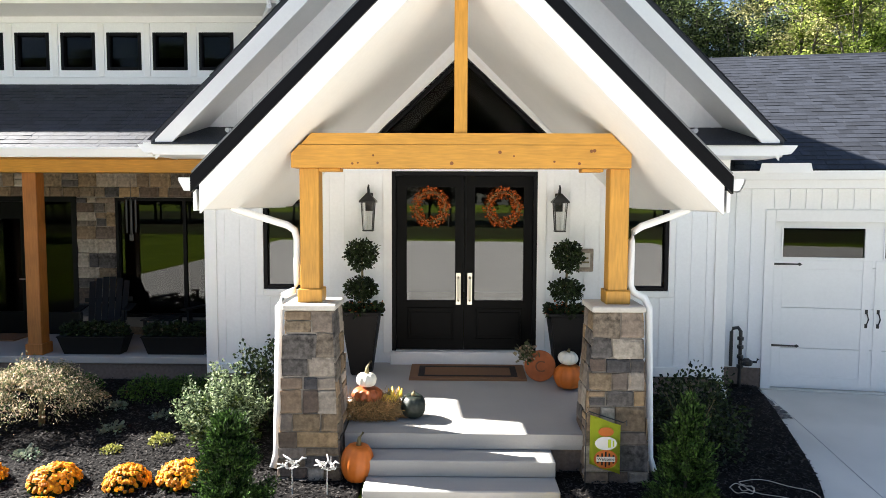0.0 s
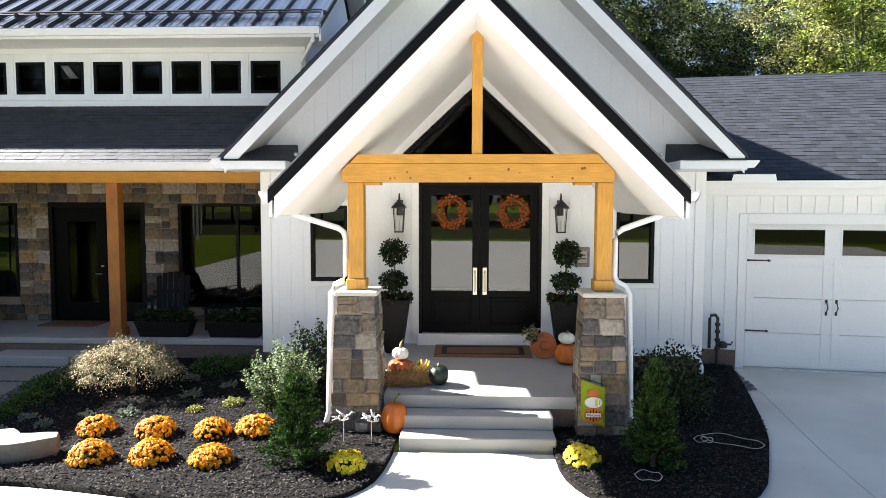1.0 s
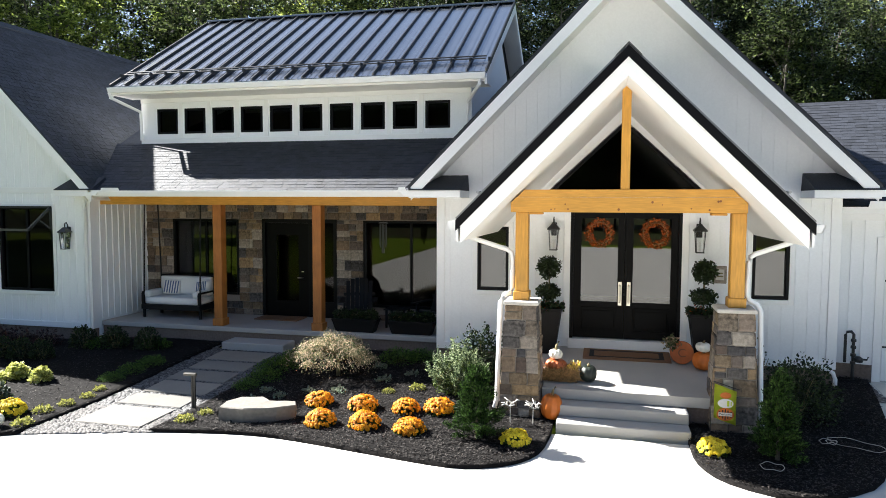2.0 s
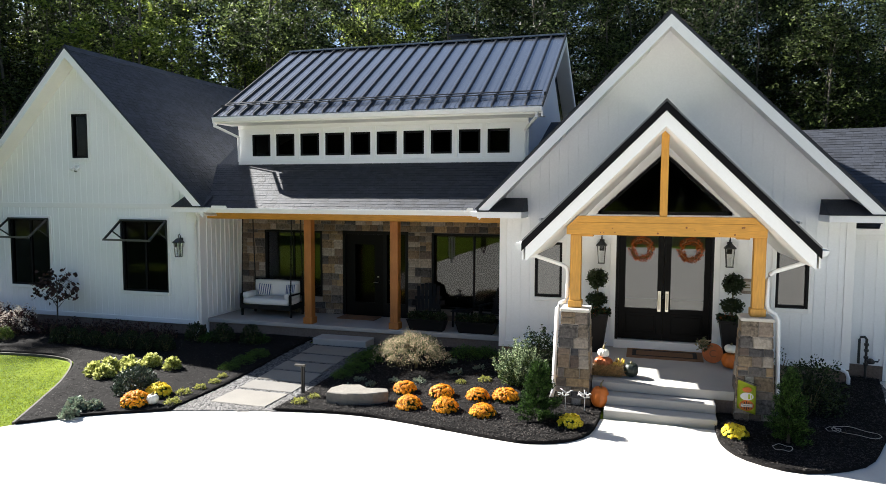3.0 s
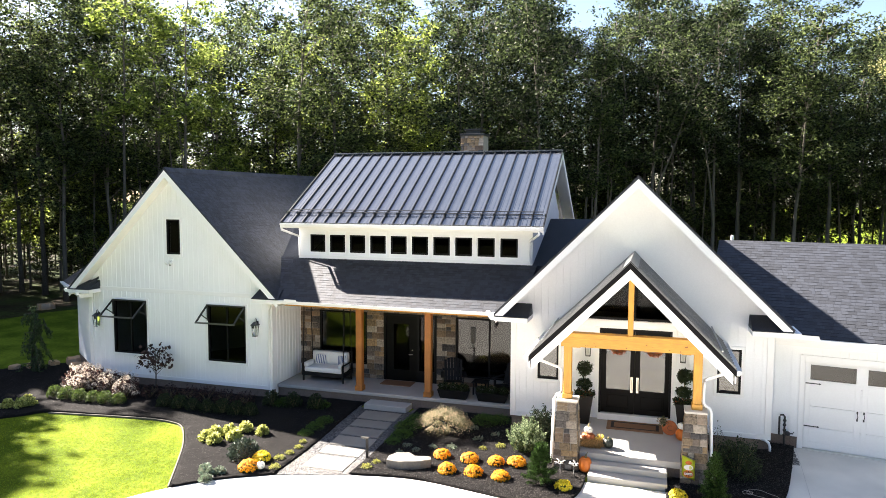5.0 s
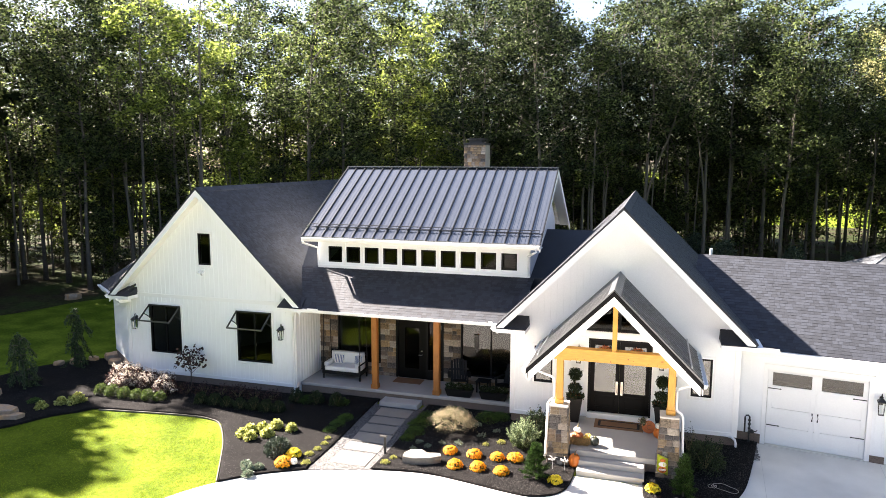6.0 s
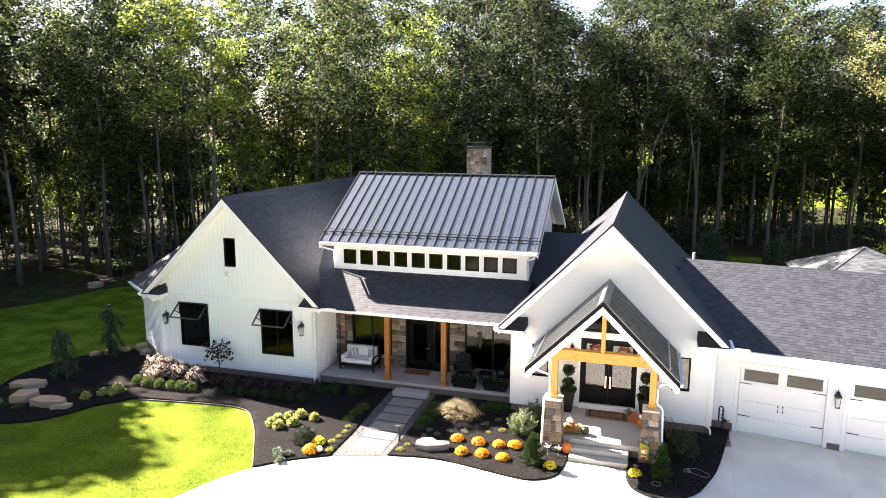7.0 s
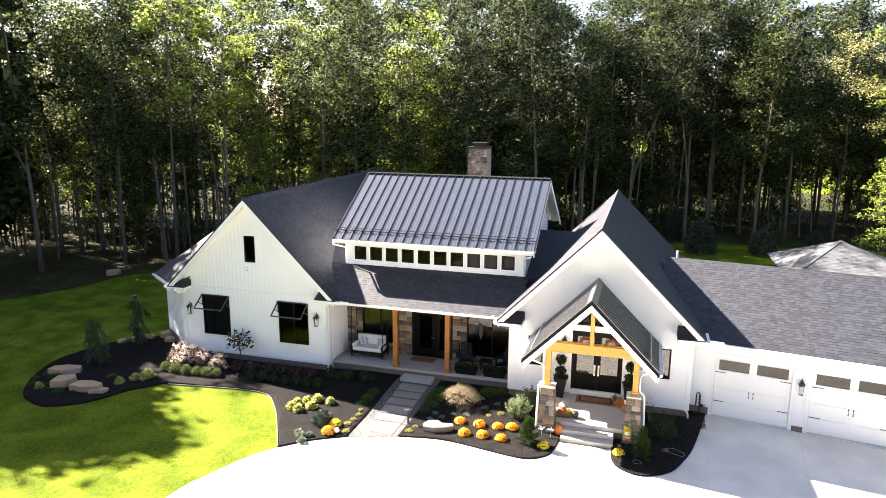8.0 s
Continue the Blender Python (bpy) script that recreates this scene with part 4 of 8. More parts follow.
for h in GD:
    x0, x1 = h[0], h[1]
    for q in ((x0 - 0.13, x0, 0.2, 2.77), (x1, x1 + 0.13, 0.2, 2.77), (x0, x1, 2.60, 2.77)):
        b = B()
        box(b, q[0], q[1], -0.028, 0.10, q[2], q[3], 0.005)
        gpart("door_casing", b, M_TRIM, gw)
    b = B()
    box(b, x0 - 0.13, x1 + 0.13, -0.06, 0.116, 0.0, 0.216)
    gpart("threshold", b, M_CONC, gw, "concrete threshold")
    b = B()
    box(b, x0 + 0.004, x1 - 0.004, 0.104, 0.116, 0.22, 2.08)
    door = gpart("garage_door", b, M_TRIM, garage, "white sectional carriage-style garage door")
    zs = (0.22, 0.80, 1.38, 1.96, 2.60)
    for za, zb in zip(zs, zs[1:]):
        b = B()
        if zb > 2.5:
            cut = [rect(x0 + 0.13, x0 + 1.19, 2.10, 2.51), rect(x0 + 1.45, x0 + 2.51, 2.10, 2.51)]
            wall_strips(b, za + 0.004, [(x0 + 0.004, zb), (x1 - 0.004, zb)], cut, 0.06, 0.10)
        else:
            box(b, x0 + 0.004, x1 - 0.004, 0.06, 0.10, za + 0.004, zb - 0.002, 0.004)
        gpart("door_section", b, M_TRIM, door)
    for k in (0, 1):
        xa = x0 + 0.13 + k * 1.32
        b = B()
        for q in ((xa - 0.02, xa + 0.0, 2.08, 2.53), (xa + 1.06, xa + 1.08, 2.08, 2.53), (xa, xa + 1.06, 2.08, 2.10), (xa, xa + 1.06, 2.51, 2.53)):
            box(b, q[0], q[1], 0.045, 0.09, q[2], q[3])
        light = gpart("door_window", b, M_TRIM, door, "long narrow door window")
        b = B()
        box(b, xa, xa + 1.06, 0.075, 0.081, 2.10, 2.51)
        gpart("pane", b, M_PORCHGLASS, door).visible_shadow = False
        xb = x0 + k * 1.32
        for q in ((xb + 0.02, xb + 0.14, 0.26, 2.06), (xb + 1.18, xb + 1.30, 0.26, 2.06), (xb + 0.14, xb + 1.18, 0.26, 0.40), (xb + 0.14, xb + 1.18, 1.93, 2.06)):
            b = B()
            box(b, q[0], q[1], 0.050, 0.0598, q[2], q[3], 0.003)
            gpart("overlay_board", b, M_TRIM, door)
        for z in (2.0, 0.83):
            b = B()
            xh = x0 + 0.02 if k == 0 else x1 - 0.02
            d = 1 if k == 0 else -1
            prism(b, [(xh, 0.040, z - 0.016), (xh + d * 0.31, 0.040, z - 0.011), (xh + d * 0.335, 0.040, z - 0.024), (xh + d * 0.37, 0.040, z), (xh + d * 0.335, 0.040, z + 0.024), (xh + d * 0.31, 0.040, z + 0.011), (xh, 0.040, z + 0.016)], (0, 0.008, 0))
            gpart("strap_hinge", b, M_BLACK, door, "black strap hinge")
        b = B()
        xm = x0 + 1.32 + (-0.075 if k == 0 else 0.075)
        tube(b, [(xm, 0.05, 1.16), (xm, 0.02, 1.18), (xm + 0.012, 0.0, 1.25), (xm, 0.02, 1.32), (xm, 0.05, 1.34)], 0.010, 6)
        box(b, xm - 0.018, xm + 0.018, 0.044, 0.052, 1.12, 1.18), box(b, xm - 0.018, xm + 0.018, 0.044, 0.052, 1.32, 1.38)
        gpart("pull_handle", b, M_BLACK, door, "black pull handle")
b = B()
slope(b, (-1.6, -0.42, 3.32), (8.3, -0.42, 3.32), (8.3, 3.45, 5.55), (-1.6, 3.45, 5.55), 0.08)
slope(b, (8.3, 7.4, 3.2), (-1.6, 7.4, 3.2), (-1.6, 3.45, 5.55), (8.3, 3.45, 5.55), 0.08)
gr = gpart("roof", b, M_SHINGLE, garage, "grey shingled garage roof")
shingles(gr, (-1.6 + GO.x, -0.45 + GO.y, 3.31), (8.3 + GO.x, -0.45 + GO.y, 3.31), (8.3 + GO.x, 3.45 + GO.y, 5.56), (-1.6 + GO.x, 3.45 + GO.y, 5.56), 31, singles=5)
ridge_cap(gr, (-1.6 + GO.x, 3.45 + GO.y, 5.565), (8.3 + GO.x, 3.45 + GO.y, 5.565))
b = B()
box(b, 0.06, 8.28, -0.40, -0.36, 3.06, 3.24), box(b, 0.0, 8.28, -0.36, 0.0, 3.06, 3.10)
gpart("fascia", b, M_TRIM, gr)
b = B()
hexa(b, ((0.56, -0.548, 3.28), (1.22, -0.548, 3.28), (1.22, -0.536, 3.28), (0.56, -0.536, 3.28)), ((0.585, -0.555, 3.39), (1.195, -0.555, 3.39), (1.195, -0.545, 3.39), (0.585, -0.545, 3.39)))
gpart("splash_guard", b, M_TRIM, gr, "white splash guard on the gutter")
gutter(gr, (0.10 + GO.x, -0.42 + GO.y, 3.29), (8.3 + GO.x, -0.42 + GO.y, 3.29))

# ---- more materials ----
M_DOOR = material("black_door_paint", (0.004, 0.004, 0.004), 0.45, spread=0.08, grain=20, spec=0.08)
M_NICKEL = material("brushed_nickel", (0.62, 0.58, 0.50), 0.3, 1.0, spread=0.05, grain=60)
M_SLAB = material("sawn_bluestone", (0.165, 0.155, 0.138), 0.85, spread=0.1, grain=45, bump=0.35, stains=0.12, scale=1.6, per_object=0.12, second=(0.20, 0.18, 0.15))
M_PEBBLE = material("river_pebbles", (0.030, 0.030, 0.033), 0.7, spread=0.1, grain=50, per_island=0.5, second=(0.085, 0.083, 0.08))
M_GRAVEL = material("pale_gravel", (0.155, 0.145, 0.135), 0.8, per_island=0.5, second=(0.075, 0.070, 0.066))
M_ROCK = material("sandstone_boulder", (0.18, 0.165, 0.14), 0.85, spread=0.15, grain=18, bump=0.7, stains=0.18, scale=2.2, second=(0.14, 0.128, 0.108))
M_ROCKT = material("tan_ledge_stone", (0.50, 0.30, 0.15), 0.85, spread=0.18, grain=14, bump=0.7, stains=0.2, scale=2.0, second=(0.29, 0.22, 0.16))
M_CHIP = material("mulch_chips", (0.008, 0.007, 0.0065), 0.85, per_island=0.6, second=(0.033, 0.029, 0.026), spec=0.2)
M_CURB = material("poured_curb", (0.095, 0.085, 0.07), 0.9, spread=0.1, grain=40, bump=0.4, stains=0.1)
M_PLANTER = material("charcoal_planter", (0.008, 0.0075, 0.0075), 0.55, spread=0.1, grain=30, stains=0.1, spec=0.18)
M_SOIL = material("potting_soil", (0.018, 0.013, 0.010), 0.95, spread=0.4, grain=60, bump=0.8)
M_PUMPKIN = material("pumpkin_skin", (0.54, 0.135, 0.010), 0.55, spread=0.1, grain=14, stains=0.12, scale=6)
M_PUMPKINR = material("rust_pumpkin_skin", (0.35, 0.085, 0.02), 0.45, spread=0.12, grain=14, stains=0.15, scale=6)
M_PUMPKINW = material("white_pumpkin_skin", (0.78, 0.75, 0.66), 0.42, spread=0.04, grain=14, stains=0.06, scale=6)
M_PUMPKINY = material("yellow_gourd_skin", (0.72, 0.47, 0.05), 0.4, spread=0.1, grain=14, stains=0.1, scale=6)
M_PUMPKINB = material("dark_green_gourd_skin", (0.012, 0.018, 0.012), 0.5, spread=0.3, grain=30, bump=0.6)
M_STEM = material("dry_stem", (0.16, 0.13, 0.06), 0.8, spread=0.25, grain=40, bump=0.4)
M_STRAW = material("straw", (0.46, 0.29, 0.10), 0.8, spread=0.1, per_island=0.7, second=(0.17, 0.085, 0.03))
M_COIR = material("coir_mat", (0.21, 0.11, 0.055), 0.95, spread=0.25, grain=140, bump=0.8, stains=0.08)
M_COIRD = material("dark_mat_border", (0.018, 0.014, 0.012), 0.95, spread=0.3, grain=140, bump=0.8)
M_CUSHION = material("white_cushion_fabric", (0.74, 0.74, 0.73), 0.9, spread=0.04, grain=120, bump=0.2, stains=0.04)
M_STRIPE = material("blue_striped_fabric", (0.10, 0.14, 0.26), 0.9, spread=0.08, grain=90)
M_CHAIR = material("black_painted_wood", (0.008, 0.008, 0.009), 0.55, spread=0.2, grain=25, spec=0.2)
M_WIRE = material("whitewashed_wire", (0.62, 0.60, 0.56), 0.6, spread=0.12, grain=60)
M_CORD = material("pale_cable", (0.45, 0.42, 0.36), 0.6, spread=0.05)
M_FROST = glass_material("seeded_glass", (0.97, 0.97, 0.96), 1.25)
M_FLAG = material("lime_fabric", (0.50, 0.58, 0.03), 0.85, spread=0.05, grain=150)
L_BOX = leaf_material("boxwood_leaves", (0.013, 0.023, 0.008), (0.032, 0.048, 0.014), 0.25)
L_ARBOR = leaf_material("arborvitae_foliage", (0.008, 0.020, 0.005), (0.050, 0.098, 0.018), 0.2, spec=0.15, rare=1.6)
L_VARIEG = leaf_material("variegated_leaves", (0.028, 0.060, 0.018), (0.36, 0.42, 0.24), 0.35, rare=2.0)
L_MAPLE = leaf_material("cutleaf_maple_leaves", (0.10, 0.155, 0.05), (0.54, 0.40, 0.29), 0.4, rare=1.3)
L_HOSTA = leaf_material("chartreuse_leaves", (0.30, 0.34, 0.07), (0.50, 0.49, 0.18), 0.4)
L_SEDUM = leaf_material("sedum_leaves", (0.20, 0.22, 0.05), (0.32, 0.31, 0.08), 0.35)
L_SPRUCE = leaf_material("blue_green_needles", (0.018, 0.030, 0.020), (0.050, 0.070, 0.045), 0.15)
L_WEEP = leaf_material("weeping_cedar_needles", (0.018, 0.034, 0.013), (0.065, 0.10, 0.036), 0.2)
L_RED = leaf_material("burgundy_leaves", (0.026, 0.013, 0.013), (0.070, 0.036, 0.030), 0.3)
L_BLOOM = leaf_material("faded_hydrangea_heads", (0.60, 0.48, 0.40), (0.82, 0.76, 0.66), 0.3)
L_GREEN = leaf_material("green_leaves", (0.035, 0.065, 0.014), (0.085, 0.12, 0.024), 0.35)
L_FEATHER = leaf_material("feathery_leaves", (0.030, 0.070, 0.012), (0.085, 0.15, 0.022), 0.35)
L_MUM = leaf_material("mum_leaves", (0.025, 0.055, 0.012), (0.06, 0.10, 0.02), 0.25)
F_ORANGE = leaf_material("orange_petals", (0.60, 0.20, 0.004), (0.77, 0.37, 0.006), 0.25, spread=0.2)
F_YELLOW = leaf_material("yellow_petals", (0.80, 0.58, 0.015), (0.88, 0.74, 0.05), 0.25, spread=0.15)
F_BERRY = leaf_material("orange_berries", (0.55, 0.13, 0.015), (0.30, 0.06, 0.01), 0.05)
L_CABBAGE = leaf_material("pale_cabbage_leaves", (0.26, 0.28, 0.20), (0.10, 0.15, 0.10), 0.25)
L_GRASS = leaf_material("grass_blades", (0.135, 0.188, 0.009), (0.222, 0.268, 0.018), 0.5, spec=0.08)


# ---- plants ----
def leaf_mesh(name, parent, mat, n, sample, size, seed, long=1.35, kind="", droop=0.0):
    """n small leaves; sample(rng) gives the place and the outward way of each."""
    rng = random.Random(seed)
    verts, faces = [], []
    for _ in range(n):
        p, out = sample(rng)
        s = rng.uniform(*size)
        u = (Vector(out) + Vector((rng.gauss(0, 0.7), rng.gauss(0, 0.7), rng.gauss(0, 0.7) - droop))).normalized()
        v = u.cross(Vector((rng.gauss(0, 1), rng.gauss(0, 1), rng.gauss(0, 1)))).normalized()
        w = u.cross(v)
        p = Vector(p)
        i = len(verts)
        verts += [p, p + u * s * long * 0.55 - v * s * 0.5 + w * s * 0.1, p + u * s * long, p + u * s * long * 0.55 + v * s * 0.5 + w * s * 0.1]
        faces.append((i, i + 1, i + 2, i + 3))
    me = bpy.data.meshes.new(name)
    me.from_pydata(verts, [], faces)
    me.materials.append(mat)
    ob = new(name, me)
    ob.parent = parent
    return tagged(ob, kind=kind)


def ball(c, r, fill=0.35, squash=(1, 1, 1), lumps=0.12):
    def sample(rng):
        d = Vector((rng.gauss(0, 1), rng.gauss(0, 1), rng.gauss(0, 1))).normalized()
        k = rng.random() ** fill * (1 + lumps * noise.noise(d * 2.7 + Vector(c) * 3))
        return Vector(c) + Vector((d.x * r * squash[0], d.y * r * squash[1], d.z * r * squash[2])) * k, d
    return sample


def dome(r, h, base=0.0, lumps=0.1):
    def sample(rng):
        d = Vector((rng.gauss(0, 1), rng.gauss(0, 1), abs(rng.gauss(0, 1)))).normalized()
        k = rng.random() ** 0.25 * (1 + lumps * noise.noise(d * 3.1))
        return Vector((d.x * r * k, d.y * r * k, base + d.z * h * k)), d
    return sample


def place(ob, x, y, dz=0.03, turn=0.0, scale=1.0):
    ob.matrix_basis = pose(x, y, ground_z(x, y) + dz, 0, 0, turn) @ Matrix.Scale(scale, 4)
    return ob


def put_copies(proto, spots, seed=1, dz=0.03, vary=0.1, labels=()):
    """The first spot takes the thing itself, the others copies of it."""
    rng = random.Random(seed)
    out = []
    for i, sp in enumerate(spots):
        x, y = sp[0], sp[1]
        k = (sp[2] if len(sp) > 2 else 1.0) * rng.uniform(1 - vary, 1 + vary)
        m = pose(x, y, ground_z(x, y) + dz, 0, 0, rng.uniform(0, 360))
        if i == 0:
            out.append(proto)
        else:
            out.append(copy_thing(proto, m))
        out[-1].matrix_basis = m @ Matrix.Scale(k, 4)
        if i < len(labels):
            out[-1]["label"] = labels[i]
    return out


def leaf_spray(verts, faces, rng, c, r, count, size, flat=0.6):
    """count small three-cornered leaves round c, within r, lying mostly flat."""
    for j in range(count):
        d = Vector((rng.gauss(0, 0.5), rng.gauss(0, 0.5), rng.gauss(0, 0.5 * flat))) * r
        p = c + d
        k = rng.uniform(*size)
        u = Vector((rng.gauss(0, 1), rng.gauss(0, 1), rng.gauss(0, 0.5))).normalized() * k
        v = u.cross(Vector((rng.gauss(0, 1), rng.gauss(0, 1), rng.gauss(0, 1)))).normalized() * k
        i = len(verts)
        verts += [p - u * 1.1 - v * 0.75, p - u * 1.1 + v * 0.75, p + u * 1.3]
        faces.append((i, i + 1, i + 2))


def tree(height, crown, n, seed, mat, lean=0.0, first=0.3, label="tall broadleaf forest tree in early autumn leaf", limbs=18, size=(0.05, 0.12), name="tree", thick=0.0075, forks=1, spray=0.17):
    """A tapered, wandering trunk that may fork, limbs with side branches, and sprays of small leaves along them. Its foot is at the origin."""
    rng = random.Random(seed)
    top = thing(name, label, "tree", group="woodland trees")
    b = B()
    r0, k = height * thick, 10
    stems = []
    for f in range(forks):
        way, bend = rng.uniform(0, math.tau), rng.uniform(0.5, 1.0)
        base = rng.uniform(0.2, 0.42) if f else 1.0
        sway = [Vector((rng.uniform(-1, 1), rng.uniform(-1, 1), 0)) * 0.011 * height for _ in range(k + 1)]
        pts = []
        for i in range(k + 1):
            t = i / k
            away = max(t - base, 0.0) if f else 0.0
            p = Vector((lean * height * t * t, 0, height * (0.96 if not f else 0.96 - 0.12 * bend * away) * t)) + sway[i] * t
            pts.append(p + Vector((math.cos(way), math.sin(way), 0)) * height * 0.30 * away * bend)
        if f:
            pts = [stems[0][0][i] if i / k <= base else pts[i] for i in range(k + 1)]
        low = next(i for i in range(k + 1) if i / k >= base - 0.1) if f else 0
        tube(b, pts[low:], [r0 * (1.3 if i == 0 else 1) * (1 - 0.88 * i / k) * (0.72 if f else 1) for i in range(low, k + 1)], 7)
        stems.append((pts, max(first, base if f else first)))
    sprays = []
    for i in range(limbs):
        pts, start = stems[i % forks]
        t = start + (0.98 - start) * (i + rng.random()) / limbs
        f = min(t * k, k - 0.01)
        a = pts[int(f)].lerp(pts[int(f) + 1], f - int(f))
        ang, u = rng.uniform(0, math.tau), (t - start) / (1 - start)
        reach = crown * (0.5 + 1.0 * u - 1.15 * u * u) * rng.uniform(0.45, 1.25)
        end = a + Vector((math.cos(ang) * reach, math.sin(ang) * reach, reach * rng.uniform(0.2, 1.1)))
        mid = a.lerp(end, 0.5) + Vector((rng.uniform(-0.1, 0.1), rng.uniform(-0.1, 0.1), rng.uniform(-0.12, 0.06))) * reach
        tube(b, [a, mid, end], [r0 * 0.34 * (1 - 0.6 * t), r0 * 0.18 * (1 - 0.5 * t), 0.012], 4, False)
        for q in range(7):
            g = 0.25 + 0.8 * q / 6
            p = (a.lerp(mid, g * 2) if g < 0.5 else mid.lerp(end, g * 2 - 1))
            tip = p + Vector((rng.gauss(0, 1), rng.gauss(0, 1), rng.gauss(0.1, 0.55))) * crown * 0.16
            if q % 2:
                tube(b, [p, tip], [0.02, 0.006], 3, False)
            sprays.append((tip, rng.uniform(0.5, 1.3) * crown * spray))
    for pts, start in stems:
        sprays.append((pts[-1], crown * 0.22))
    part("trunk", b, M_BARK, top, smooth=True)
    verts, faces = [], []
    total = sum(c[1] ** 2 for c in sprays)
    for c, r in sprays:
        leaf_spray(verts, faces, rng, c, r, int(n * r * r / total), size)
    me = bpy.data.meshes.new("crown")
    me.from_pydata(verts, [], faces)
    me.materials.append(mat)
    ob = new("crown", me)
    ob.parent = top
    return top


# ---- woods behind the house ----
rng = random.Random(11)
FINE = (0.052, 0.122)
PROTO = [tree(22, 4.2, 9000, 1, M_LEAF, 0.03, 0.33, size=FINE, limbs=24), tree(24, 3.6, 8200, 2, M_LEAF, -0.07, 0.34, size=FINE, limbs=22, forks=2), tree(20, 4.6, 9000, 3, M_LEAF, 0.06, 0.30, size=FINE, limbs=26, forks=2),
         tree(20, 4.0, 8600, 4, M_LEAFY, 0.02, 0.22, "tall forest tree with yellowing leaves", size=FINE, limbs=24, forks=2), tree(23, 4.0, 9000, 5, M_LEAF, -0.03, 0.34, size=FINE, limbs=26), tree(23, 3.0, 4200, 6, M_LEAFY, 0.06, 0.48, "slender pale-trunked forest tree with thin leaves", size=FINE, thick=0.0058, limbs=14),
         tree(23, 4.8, 7000, 9, M_LEAF, 0.02, 0.12, size=(0.20, 0.42), limbs=28, spray=0.26),
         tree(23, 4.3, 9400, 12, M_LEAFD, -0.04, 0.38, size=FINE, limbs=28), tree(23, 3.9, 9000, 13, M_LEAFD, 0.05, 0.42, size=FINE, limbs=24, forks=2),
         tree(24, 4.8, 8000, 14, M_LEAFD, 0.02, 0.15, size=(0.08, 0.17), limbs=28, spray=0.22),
         tree(24, 4.8, 24000, 15, M_LEAFTAN, 0.02, 0.38, "tall tree with thin pale tan and yellow leaves", size=(0.03, 0.075), limbs=36, forks=2, thick=0.006)]
SMALL = [tree(7.5, 2.6, 3200, 7, M_LEAF, 0.04, 0.10, "low understorey tree at the wood's edge", 16, name="understorey_tree", size=(0.05, 0.11), forks=2),
         tree(9.5, 2.5, 3200, 8, M_LEAFY, -0.05, 0.14, "low yellow-green understorey tree", 16, name="understorey_tree", size=(0.05, 0.11), forks=2)]
spots = []


def wood_edge(x):
    if x < -36:
        return 21 + (x + 62) * 0.02
    if x < -10:
        return 22.5 + (x + 36) * 0.44
    return 34.0 + (x + 10) * 0.9 if x < 4 else 46.6 + (x - 4) * 0.07


for row, (y0, dx) in enumerate(((0, 3.7), (4, 3.3), (9, 3.4), (15, 3.8), (22, 3.8))):
    x = -66 + rng.random() * 3
    while x < 60:
        spots.append((x + rng.uniform(-1, 1), wood_edge(x) + y0 + rng.uniform(-1.2, 1.6), row))
        x += dx * rng.uniform(0.7, 1.3)
groups = {}
for x, y, row in spots:
    if -47 < x < -30 and y < 24 and row == 0 and abs(y - 9.9 + 0.23 * (x + 19)) < 3:
        continue
    if x > 15 and row < 1 or (x < -40 and 48.0 < math.degrees(math.atan2(2.2 - x, y + 16.9)) < 54) or (x < -56 and y > 30):
        continue
    k = rng.choice((0, 1, 2, 4, 5, 1)) if row == 0 else rng.choice((0, 1, 2, 4, 3, 0, 2, 5))
    if -32 < x < -11 and 0 < row < 4 and rng.random() < 0.28:
        k = rng.choice((3, 3, 5))
    # the centre and the back rows take mostly the shade-toned leaves
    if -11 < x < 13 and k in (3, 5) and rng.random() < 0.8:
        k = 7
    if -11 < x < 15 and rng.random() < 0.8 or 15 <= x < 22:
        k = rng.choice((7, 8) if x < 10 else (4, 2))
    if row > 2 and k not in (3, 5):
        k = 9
    groups.setdefault(k, []).append((x, y, 1.13 if 0 < x < 11 else 0.92 if 12 <= x < 22 else 1.0))
# trees to the west, whose shade lies over the lawn
wrng = random.Random(5)
west = [(-57.0, -18.0), (-45.4, 10.4), (-46.4, 12.4), (-48.3, 9.0), (-49.0, 10.6), (-42.0, 15.4), (-43.4, 18.4)]
for i in range(1500):
    x, y = wrng.uniform(-64, -44), wrng.uniform(-22, 23)
    if y < 8.5 and x > -54 or y < 11.2 and x > -47.5 or (y > 14 and x < -52 and 48.4 < math.degrees(math.atan2(2.2 - x, y + 16.9)) < 51):
        continue
    if all((x - u) ** 2 + (y - v) ** 2 > 8 for u, v in west) and len(west) < 112:
        west.append((x, y))
west += [(-44.8, 9.4), (-47.6, 7.8), (-45.4, 8.0), (-49.4, 6.4), (-43.4, 10.9)]
put_copies(PROTO[6], [(x, y, 0.92 * (0.78 if 12.6 <= y < 17.5 and x > -52 else 1.0)) for x, y in west], 77, 0.0, 0.02)
